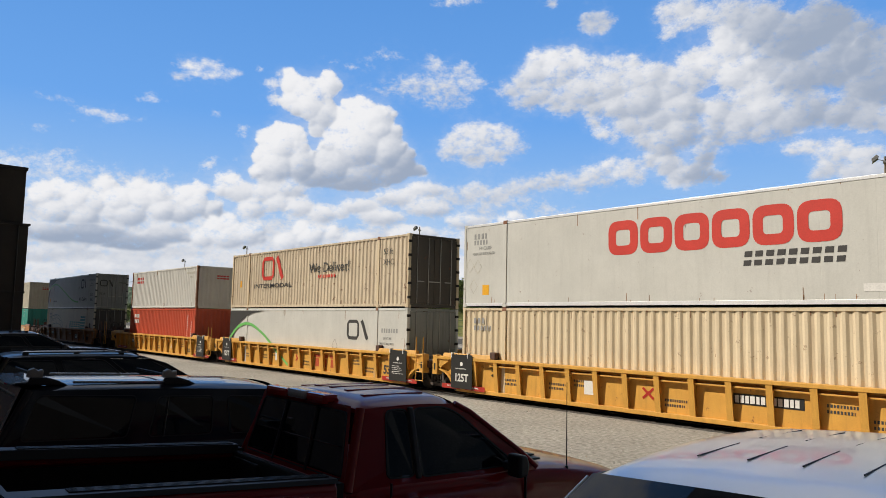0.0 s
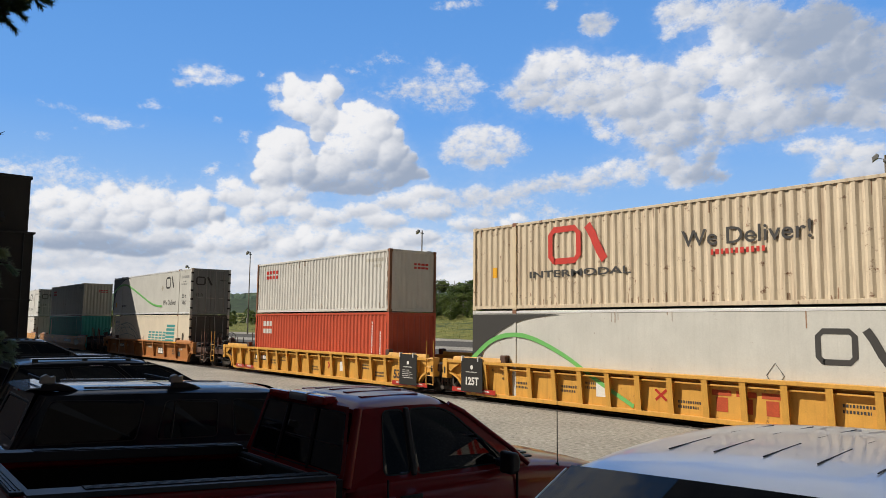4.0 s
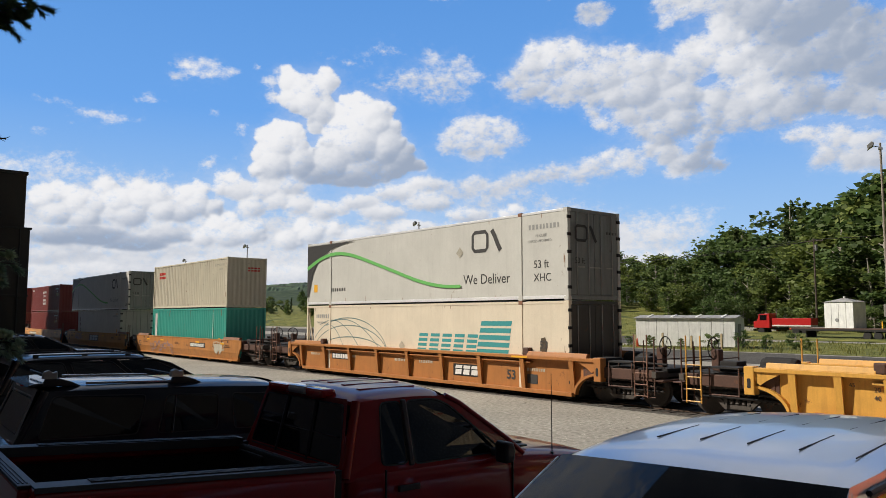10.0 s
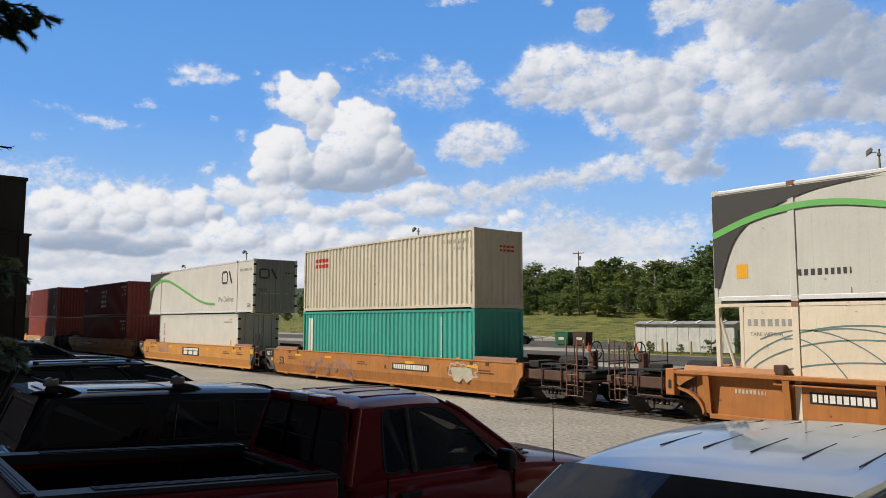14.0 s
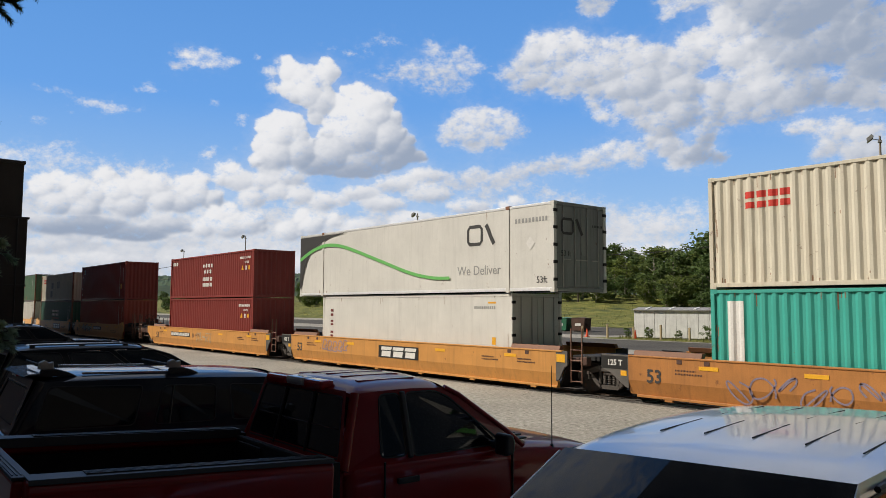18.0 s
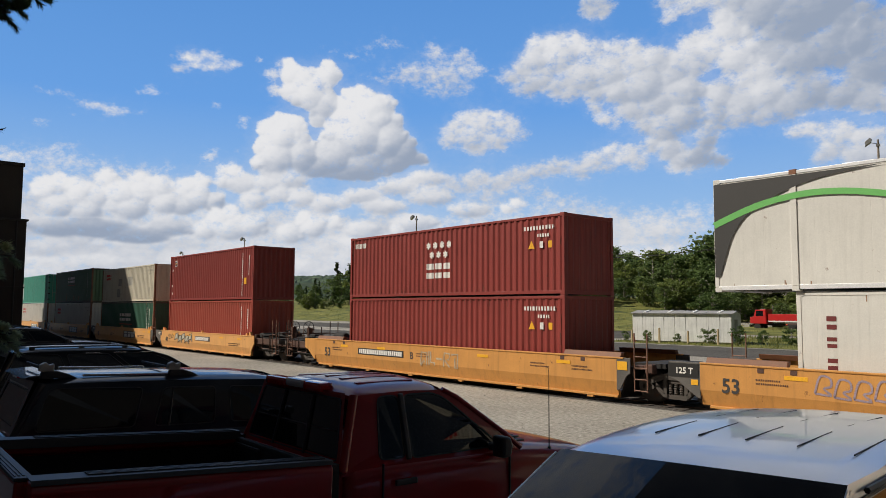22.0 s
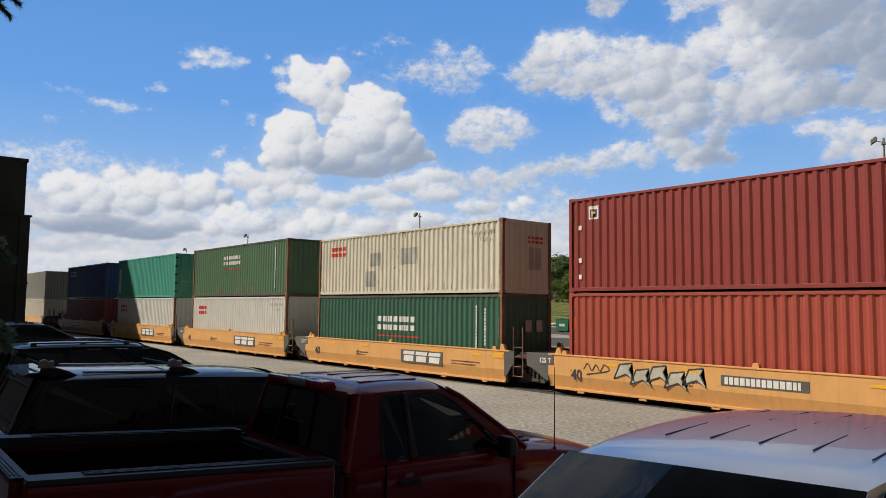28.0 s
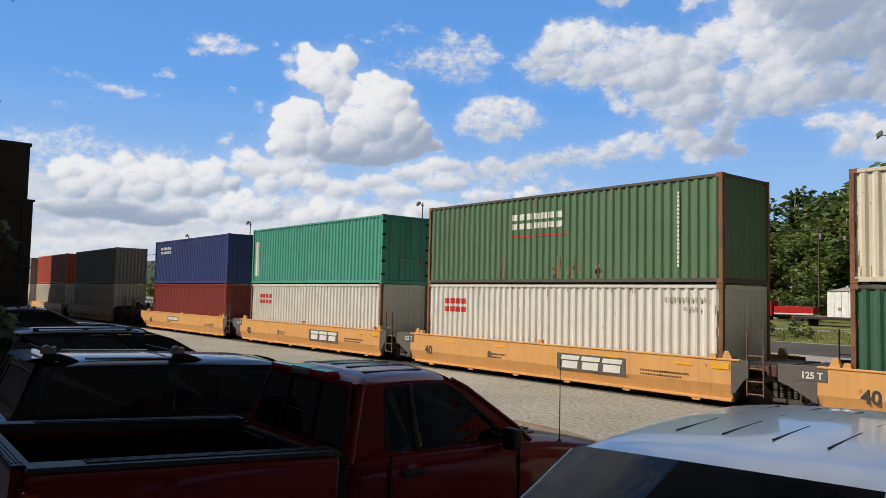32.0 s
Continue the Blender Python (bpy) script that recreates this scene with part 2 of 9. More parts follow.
def add_box(bm, x0, x1, y0, y1, z0, z1, bevel=0.0):
    v = [bm.verts.new((x, y, z)) for x in (x0, x1) for y in (y0, y1) for z in (z0, z1)]
    f = [bm.faces.new([v[i] for i in q]) for q in ((0, 1, 3, 2), (4, 6, 7, 5), (0, 4, 5, 1), (2, 3, 7, 6), (0, 2, 6, 4), (1, 5, 7, 3))]
    if bevel:
        e = list({e for q in f for e in q.edges})
        bmesh.ops.bevel(bm, geom=e, offset=bevel, segments=2, affect="EDGES", profile=0.6)
    return bm


def box(x0, x1, y0, y1, z0, z1, bevel=0.0):
    return add_box(bmesh.new(), x0, x1, y0, y1, z0, z1, bevel)


def add_prism(bm, outline, a, b, axis="y"):
    """An outline of 2-D points, drawn out along an axis from a to b."""
    def at(p, w):
        return {"y": (p[0], w, p[1]), "x": (w, p[0], p[1]), "z": (p[0], p[1], w)}[axis]
    lo = [bm.verts.new(at(p, a)) for p in outline]
    hi = [bm.verts.new(at(p, b)) for p in outline]
    k = len(outline)
    bm.faces.new(lo)
    bm.faces.new(hi[::-1])
    for i in range(k):
        bm.faces.new((lo[i], hi[i], hi[(i + 1) % k], lo[(i + 1) % k]))
    bmesh.ops.recalc_face_normals(bm, faces=bm.faces)
    return bm


def prism(outline, a, b, axis="y", bevel=0.0):
    bm = add_prism(bmesh.new(), outline, a, b, axis)
    if bevel:
        bmesh.ops.bevel(bm, geom=list(bm.edges), offset=bevel, segments=2, affect="EDGES", profile=0.6)
    return bm


def add_tube(bm, p, q, r0, r1=None, sides=8):
    p, q = Vector(p), Vector(q)
    r1 = r0 if r1 is None else r1
    turn = (q - p).to_track_quat("Z", "Y")
    a = [2 * math.pi * i / sides for i in range(sides)]
    lo = [bm.verts.new(p + turn @ Vector((r0 * math.cos(t), r0 * math.sin(t), 0))) for t in a]
    hi = [bm.verts.new(q + turn @ Vector((r1 * math.cos(t), r1 * math.sin(t), 0))) for t in a]
    for i in range(sides):
        bm.faces.new((lo[i], lo[(i + 1) % sides], hi[(i + 1) % sides], hi[i]))
    bm.faces.new(lo[::-1])
    bm.faces.new(hi)
    return bm


def tube(p, q, r0, r1=None, sides=8):
    return add_tube(bmesh.new(), p, q, r0, r1, sides)


def lathe(profile, sides=20, axis="y"):
    """Rings (radius, along) turned round an axis."""
    bm = bmesh.new()
    rings = []
    for r, w in profile:
        ring = []
        for i in range(sides):
            t = 2 * math.pi * i / sides
            c, s = r * math.cos(t), r * math.sin(t)
            ring.append(bm.verts.new({"y": (c, w, s), "x": (w, c, s), "z": (c, s, w)}[axis]))
        rings.append(ring)
    for a, b in zip(rings, rings[1:]):
        for i in range(sides):
            bm.faces.new((a[i], a[(i + 1) % sides], b[(i + 1) % sides], b[i]))
    bm.faces.new(rings[0])
    bm.faces.new(rings[-1][::-1])
    bmesh.ops.recalc_face_normals(bm, faces=bm.faces)
    return bm


def mesh_from(name, verts, faces):
    me = bpy.data.meshes.new(name)
    me.from_pydata(verts, [], faces)
    me.update()
    return me


def lettering(text, size, align="LEFT", thick=0.003, bold=0.0, wide=1.0):
    """Flat letters in the built-in font, standing in the x-z plane and facing -y."""
    cu = bpy.data.curves.new("letters", "FONT")
    cu.body, cu.size, cu.align_x = text, size, align
    cu.extrude, cu.offset, cu.resolution_u = thick, bold, 3
    tmp = bpy.data.objects.new("letters", cu)
    me = bpy.data.meshes.new_from_object(tmp)
    bpy.data.objects.remove(tmp)
    me.transform(Matrix.Diagonal((wide, 1, 1, 1)))
    me.transform(Matrix.Rotation(radians(90), 4, "X"))
    me.materials.clear()
    return me


def shade_smooth(ob, angle=40):
    me = ob.data
    for p in me.polygons:
        p.use_smooth = True
    me.set_sharp_from_angle(angle=radians(angle))
    return ob


CLOUDS_TOWER = [
    (-62.2, 17.3, 0.94, 0.89, 0.95), (-62.4, 18.1, 0.51, 0.48, 1.00), (-61.3, 16.9, 1.11, 1.05, 0.92), (-59.6, 17.3, 0.95, 0.89, 0.95),
    (-59.5, 18.0, 0.60, 0.57, 1.00), (-58.9, 17.5, 0.56, 0.53, 0.90), (-60.7, 16.0, 1.37, 1.31, 0.85), (-62.2, 16.1, 0.85, 0.81, 0.85),
    (-59.7, 15.4, 1.20, 1.15, 0.78), (-60.1, 14.3, 0.77, 0.74, 0.75), (-56.8, 16.1, 0.78, 0.74, 1.00), (-57.6, 15.7, 1.04, 0.99, 0.98),
    (-58.3, 15.2, 0.86, 0.83, 0.96), (-55.2, 15.3, 0.96, 0.91, 0.92), (-56.1, 14.9, 1.66, 1.58, 0.92), (-58.1, 14.0, 1.30, 1.33, 0.88),
    (-54.9, 14.1, 1.05, 1.00, 0.80), (-57.1, 13.2, 2.17, 2.09, 0.80), (-55.0, 12.8, 1.65, 1.60, 0.68), (-53.8, 12.1, 1.22, 1.10, 0.52),
]
CLOUDS_TOWER_B = [
    (-59.3, 12.8, 0.86, 0.83, 0.72), (-58.8, 11.7, 1.63, 1.43, 0.62), (-56.5, 11.2, 1.95, 1.44, 0.52), (-54.5, 11.4, 1.52, 1.02, 0.44),
    (-52.7, 11.5, 0.96, 0.51, 0.42), (-62.9, 13.8, 0.76, 0.74, 1.00), (-61.9, 13.7, 0.85, 0.82, 0.96), (-64.0, 13.3, 0.71, 0.70, 0.98),
    (-62.9, 12.8, 1.34, 1.32, 0.92), (-64.2, 11.9, 0.75, 0.82, 0.85), (-61.4, 12.6, 0.76, 0.83, 0.82), (-63.1, 11.3, 1.51, 1.33, 0.74),
    (-61.3, 11.4, 1.27, 1.25, 0.62), (-64.6, 10.8, 0.58, 0.58, 0.78), (-63.4, 10.3, 1.08, 0.75, 0.64), (-60.5, 10.7, 1.44, 0.84, 0.50),
    (-57.9, 10.4, 1.72, 0.68, 0.44),
]
CLOUDS_GREAT_LEFT = [
    (-43.4, 19.6, 0.95, 0.80, 0.92), (-42.1, 19.9, 0.95, 0.64, 0.95), (-40.5, 19.9, 0.85, 0.63, 0.95), (-43.6, 18.7, 1.13, 0.97, 0.78),
    (-41.5, 18.8, 1.46, 1.12, 0.80), (-39.3, 19.1, 1.18, 0.95, 0.84), (-37.5, 19.2, 1.08, 0.79, 0.86), (-36.3, 19.3, 0.83, 0.63, 0.90),
    (-44.5, 17.9, 1.04, 0.81, 0.72), (-45.5, 17.5, 0.78, 0.57, 0.70), (-43.2, 17.3, 1.38, 0.90, 0.70), (-44.1, 16.7, 1.04, 0.66, 0.62),
    (-41.8, 16.8, 1.11, 0.81, 0.68), (-41.0, 16.3, 1.11, 0.73, 0.70), (-39.8, 17.4, 1.52, 1.21, 0.74), (-38.0, 17.7, 1.58, 1.28, 0.76),
    (-36.3, 17.9, 1.40, 1.11, 0.78), (-34.8, 18.2, 1.22, 0.94, 0.80), (-39.0, 16.1, 1.01, 0.65, 0.66), (-37.3, 16.2, 1.32, 1.05, 0.70),
]
CLOUDS_GREAT_LEFT_B = [
    (-35.6, 16.5, 1.54, 1.27, 0.70), (-39.1, 15.1, 0.59, 0.49, 0.70), (-38.2, 14.2, 0.83, 0.49, 0.90), (-37.5, 13.9, 0.50, 0.33, 0.85),
]
CLOUDS_GREAT_MID = [
    (-33.5, 17.3, 1.51, 1.33, 0.76), (-36.1, 14.9, 1.30, 0.97, 0.66), (-34.4, 15.3, 1.44, 1.20, 0.66), (-32.7, 15.8, 1.50, 1.34, 0.68),
    (-35.3, 13.6, 0.89, 0.73, 0.64), (-34.0, 13.4, 1.27, 1.13, 0.62), (-32.6, 14.1, 1.33, 1.27, 0.62), (-34.9, 12.2, 0.80, 0.57, 0.66),
    (-33.7, 11.9, 1.03, 0.89, 0.66), (-32.9, 11.0, 0.94, 0.73, 0.66), (-31.7, 11.2, 1.00, 0.88, 0.42), (-30.4, 10.8, 1.06, 0.48, 0.30),
    (-31.1, 12.4, 0.85, 0.88, 0.48), (-33.4, 10.5, 0.55, 0.37, 0.92), (-32.3, 10.4, 0.55, 0.36, 0.70), (-31.9, 18.0, 1.41, 1.24, 0.78),
    (-32.1, 19.1, 1.02, 0.77, 0.84), (-30.5, 18.6, 1.31, 1.14, 0.88), (-29.5, 19.5, 1.37, 1.20, 0.84), (-29.7, 20.4, 0.92, 0.90, 0.78),
]
CLOUDS_GREAT_MID_B = [
    (-29.1, 18.0, 1.43, 1.21, 0.92), (-31.0, 19.4, 0.86, 0.68, 0.86),
]
CLOUDS_GREAT_TOP = [
    (-33.8, 22.4, 0.89, 0.83, 0.84), (-33.4, 21.1, 0.81, 0.68, 0.94), (-32.6, 22.7, 1.36, 0.82, 0.80), (-32.0, 21.7, 0.95, 0.60, 0.84),
    (-30.8, 22.0, 1.01, 0.67, 0.76), (-29.0, 21.8, 1.59, 1.24, 0.66), (-27.1, 20.7, 1.84, 1.46, 0.50), (-25.3, 19.7, 2.13, 1.59, 0.36),
    (-23.1, 20.5, 2.19, 1.55, 0.32), (-21.1, 19.0, 1.97, 1.61, 0.34), (-22.6, 17.5, 2.02, 1.44, 0.40), (-20.6, 16.1, 1.75, 1.43, 0.46),
    (-24.7, 17.1, 1.82, 1.40, 0.50), (-26.5, 18.2, 1.59, 1.26, 0.70), (-27.7, 16.7, 1.55, 1.21, 0.86),
]
CLOUDS_GREAT_RIGHT = [
    (-27.0, 15.1, 1.60, 1.14, 0.74), (-28.6, 14.8, 1.41, 1.08, 0.72), (-28.9, 13.8, 1.27, 0.93, 0.66), (-27.4, 13.5, 1.17, 0.69, 0.58),
    (-25.6, 14.4, 1.49, 0.98, 0.58), (-24.1, 14.9, 1.45, 1.12, 0.42), (-22.4, 14.5, 1.47, 0.96, 0.48), (-20.7, 14.1, 1.42, 0.87, 0.56),
    (-30.1, 15.4, 1.22, 1.09, 0.70), (-30.4, 14.2, 0.99, 0.94, 0.60), (-26.0, 13.4, 0.93, 0.38, 0.42), (-18.7, 17.2, 2.47, 2.42, 0.36),
    (-18.6, 13.7, 1.84, 1.06, 0.50), (-16.7, 19.0, 2.65, 2.00, 0.34), (-30.2, 13.3, 1.14, 0.55, 0.56), (-25.3, 12.4, 0.57, 0.46, 0.78),
    (-24.3, 12.5, 0.90, 0.61, 0.84), (-23.2, 12.0, 0.88, 0.68, 0.80), (-22.2, 12.1, 1.07, 0.74, 0.82), (-20.9, 11.6, 1.17, 0.88, 0.78),
]
CLOUDS_GREAT_RIGHT_B = [
    (-23.0, 11.0, 0.88, 0.68, 0.70), (-23.7, 10.5, 0.75, 0.45, 0.62), (-21.6, 10.5, 1.05, 0.74, 0.66), (-20.3, 10.5, 1.02, 0.81, 0.64),
    (-22.5, 12.9, 0.54, 0.30, 0.88), (-18.7, 10.8, 1.36, 1.22, 0.66),
]
CLOUDS_MIDDLE = [
    (-49.8, 13.7, 0.87, 0.76, 0.84), (-48.9, 14.5, 0.87, 0.67, 0.92), (-47.6, 14.2, 1.22, 0.92, 0.84), (-46.3, 14.3, 1.04, 0.75, 0.86),
    (-48.4, 13.1, 1.31, 0.84, 0.70), (-46.7, 12.8, 1.30, 0.76, 0.66), (-45.2, 14.0, 0.95, 0.75, 0.78), (-44.5, 13.3, 0.69, 0.59, 0.72),
    (-50.2, 12.8, 0.79, 0.59, 0.72), (-48.0, 12.2, 0.96, 0.42, 0.60), (-37.8, 12.0, 0.74, 0.50, 0.92), (-39.1, 11.3, 1.08, 0.66, 0.78),
    (-36.6, 11.5, 0.98, 0.66, 0.76), (-35.9, 11.0, 0.73, 0.57, 0.66), (-38.4, 10.7, 1.16, 0.50, 0.60), (-40.3, 10.5, 1.26, 0.59, 0.62),
    (-42.0, 10.9, 1.19, 0.59, 0.66), (-43.5, 10.6, 1.45, 0.59, 0.66), (-45.0, 10.2, 1.54, 0.59, 0.66), (-46.3, 9.8, 1.29, 0.68, 0.68),
]
CLOUDS_MIDDLE_B = [
    (-48.0, 10.0, 1.13, 0.68, 0.70), (-49.3, 9.6, 1.56, 0.68, 0.66),
]
CLOUDS_SHEET = [
    (-55.0, 17.3, 1.93, 0.45, 0.66), (-52.9, 17.7, 2.20, 0.82, 0.64), (-50.6, 17.4, 2.29, 1.07, 0.62), (-51.1, 18.9, 1.15, 0.73, 0.74),
    (-51.5, 19.7, 0.80, 0.56, 0.80), (-49.2, 19.1, 1.15, 0.65, 0.76), (-48.4, 18.0, 1.85, 0.45, 0.70), (-46.6, 18.0, 0.79, 0.25, 0.74),
    (-55.1, 19.9, 1.23, 0.40, 0.78), (-53.9, 19.8, 0.62, 0.20, 0.80), (-59.4, 19.1, 0.87, 0.28, 0.84), (-58.1, 18.9, 0.61, 0.36, 0.80),
    (-56.6, 19.0, 0.88, 0.24, 0.80), (-50.2, 16.5, 2.02, 0.50, 0.58), (-44.6, 9.0, 2.39, 0.59, 0.62), (-42.0, 8.6, 1.77, 0.42, 0.60),
    (-47.2, 8.7, 1.89, 0.68, 0.60),
]
CLOUDS_WISPS = [
    (-69.8, 17.9, 1.03, 0.35, 0.88), (-68.4, 18.2, 1.13, 0.35, 0.88), (-68.6, 17.4, 1.70, 0.31, 0.84), (-66.8, 17.7, 0.90, 0.32, 0.92),
    (-70.2, 17.0, 0.71, 0.27, 0.70), (-72.4, 15.2, 1.07, 0.16, 0.88), (-72.1, 15.5, 0.54, 0.16, 0.88), (-75.9, 14.0, 1.16, 0.27, 0.88),
    (-74.6, 13.9, 0.96, 0.27, 0.90), (-74.0, 13.7, 0.45, 0.19, 0.88), (-74.8, 13.4, 0.66, 0.12, 0.88), (-77.1, 13.3, 0.32, 0.15, 0.84),
    (-78.6, 14.5, 1.25, 0.11, 0.84), (-79.5, 14.8, 0.34, 0.11, 0.80), (-79.2, 12.4, 0.75, 0.15, 0.86), (-77.7, 11.0, 0.56, 0.15, 0.86),
    (-76.8, 11.5, 0.35, 0.15, 0.88), (-68.1, 11.1, 0.60, 0.32, 0.90), (-67.6, 11.5, 0.40, 0.24, 0.92),
]
CLOUDS_SCRAPS = [
    (-68.6, 10.7, 0.32, 0.20, 0.84), (-65.6, 13.9, 0.49, 0.28, 0.90), (-65.7, 13.3, 0.53, 0.20, 0.86), (-72.7, 13.8, 0.30, 0.12, 0.84),
    (-67.7, 14.7, 0.32, 0.20, 0.70), (-66.2, 11.6, 0.33, 0.12, 0.80), (-64.7, 18.2, 0.33, 0.28, 0.86), (-63.8, 17.2, 0.55, 0.44, 0.84),
    (-63.5, 16.2, 0.67, 0.53, 0.82), (-63.3, 17.7, 0.38, 0.56, 0.86), (-50.2, 23.7, 1.51, 0.27, 0.70), (-48.6, 23.9, 1.33, 0.23, 0.66),
    (-38.8, 22.1, 1.52, 0.85, 0.40), (-42.3, 23.6, 0.52, 0.35, 0.50),
]
CLOUDS_BANK = [
    (-78.6, 8.1, 0.89, 0.83, 0.96), (-77.6, 8.6, 0.63, 0.61, 1.00), (-76.5, 8.1, 0.85, 0.77, 0.94), (-75.4, 7.8, 0.79, 0.70, 0.84),
    (-77.8, 7.0, 1.11, 0.84, 0.74), (-76.1, 6.7, 1.07, 0.78, 0.66), (-73.9, 8.1, 1.11, 0.87, 0.88), (-72.5, 8.3, 1.06, 0.80, 0.90),
    (-73.2, 7.1, 1.20, 0.79, 0.72), (-71.3, 8.7, 1.00, 0.80, 0.88), (-70.9, 7.6, 1.08, 0.81, 0.76), (-74.8, 9.0, 0.80, 0.63, 0.90),
    (-72.7, 9.1, 0.75, 0.56, 0.88), (-69.5, 8.7, 0.86, 0.81, 0.94), (-68.5, 9.2, 0.71, 0.65, 1.00), (-68.8, 8.1, 1.11, 0.90, 0.80),
    (-67.6, 7.8, 0.80, 0.74, 0.64), (-69.8, 7.4, 1.01, 0.65, 0.64),
]
CLOUDS_BANK_MIDDLE = [
    (-67.0, 10.1, 0.52, 0.57, 0.96), (-66.3, 10.3, 0.53, 0.53, 1.00), (-65.8, 10.1, 0.37, 0.37, 0.94), (-67.1, 9.4, 0.64, 0.66, 0.88),
    (-65.7, 9.3, 1.31, 0.83, 0.78), (-64.0, 9.3, 1.41, 0.75, 0.74), (-62.2, 9.6, 1.43, 0.67, 0.70), (-63.0, 8.6, 1.08, 0.75, 0.82),
    (-61.3, 8.4, 1.18, 0.76, 0.80), (-59.6, 8.0, 1.10, 0.68, 0.80), (-58.3, 8.1, 0.77, 0.51, 0.74), (-64.8, 8.1, 1.07, 0.75, 0.80),
    (-56.7, 8.7, 1.72, 0.60, 0.72), (-54.1, 9.4, 1.73, 0.68, 0.74), (-51.9, 10.1, 1.48, 0.68, 0.78), (-55.0, 7.9, 1.90, 0.60, 0.70),
    (-51.5, 8.7, 1.91, 0.77, 0.72),
]
CLOUDS_BANK_LOW = [
    (-67.2, 6.6, 0.88, 0.74, 0.94), (-66.3, 7.0, 0.65, 0.58, 1.00), (-66.4, 5.9, 1.29, 0.83, 0.82), (-64.9, 6.2, 1.06, 0.83, 0.80),
    (-68.2, 5.7, 0.87, 0.66, 0.84), (-61.1, 6.8, 0.59, 0.59, 0.96), (-60.4, 6.2, 0.93, 0.76, 0.86), (-58.8, 6.6, 0.55, 0.55, 0.90),
    (-62.1, 5.7, 1.00, 0.76, 0.80), (-56.7, 6.1, 1.54, 0.68, 0.76), (-54.1, 6.2, 0.52, 0.51, 0.92), (-52.8, 6.7, 1.73, 0.69, 0.74),
    (-75.4, 5.6, 2.55, 0.62, 0.20), (-72.8, 5.2, 2.26, 0.56, 0.24), (-77.8, 5.5, 1.74, 0.61, 0.36), (-70.6, 5.9, 1.55, 0.65, 0.52),
    (-45.0, 8.1, 0.64, 0.47, 0.96), (-45.7, 7.8, 0.56, 0.43, 0.92), (-48.6, 7.7, 1.73, 0.60, 0.74),
]
CLOUDS_VEIL = [
    (-83.0, 9.4, 1.91, 1.23, 0.78), (-80.4, 9.8, 2.02, 0.97, 0.82), (-78.0, 9.7, 2.11, 0.91, 0.80), (-75.5, 9.6, 2.19, 0.93, 0.78),
    (-73.0, 9.4, 2.27, 0.87, 0.76), (-70.7, 9.3, 1.95, 0.88, 0.74), (-35.1, 6.9, 1.03, 0.41, 0.88), (-33.8, 7.0, 0.87, 0.37, 0.92),
    (-31.8, 7.6, 1.15, 0.32, 0.90), (-30.3, 7.7, 0.98, 0.28, 0.88), (-36.3, 6.2, 1.76, 0.58, 0.78), (-34.1, 6.1, 1.73, 0.41, 0.76),
    (-32.9, 6.8, 1.01, 0.33, 0.82), (-83.4, 7.1, 2.53, 1.81, 0.70), (-82.1, 4.9, 2.93, 1.47, 0.56),
]


# ---- sky backdrop ----
# puffs (azimuth, elevation, half width, half height, brightness), softness of the edge in degrees, relief, opacity, small puffs on each
CLOUD_LAYERS = [
    (CLOUDS_VEIL, 1.5, 0.25, 0.62, 3, 0.0), (CLOUDS_SHEET, 0.95, 0.35, 0.62, 4, -0.06), (CLOUDS_WISPS + CLOUDS_SCRAPS, 0.50, 0.2, 0.74, 3, 0.0),
    (CLOUDS_GREAT_TOP, 1.1, 0.50, 0.98, 7, -0.16), (CLOUDS_GREAT_RIGHT + CLOUDS_GREAT_RIGHT_B, 0.85, 0.60, 0.95, 7, -0.13),
    (CLOUDS_GREAT_MID + CLOUDS_GREAT_MID_B, 0.75, 0.75, 0.96, 8, -0.13), (CLOUDS_GREAT_LEFT + CLOUDS_GREAT_LEFT_B, 0.72, 0.75, 0.93, 8, -0.13),
    (CLOUDS_MIDDLE + CLOUDS_MIDDLE_B, 0.75, 0.6, 0.84, 7, -0.10), (CLOUDS_TOWER + CLOUDS_TOWER_B, 0.20, 1.0, 1.0, 12, -0.06),
    (CLOUDS_BANK_MIDDLE, 0.45, 1.0, 0.94, 9, -0.04), (CLOUDS_BANK, 0.30, 1.1, 0.97, 10, -0.04), (CLOUDS_BANK_LOW, 0.34, 1.0, 0.95, 8, -0.04),
]


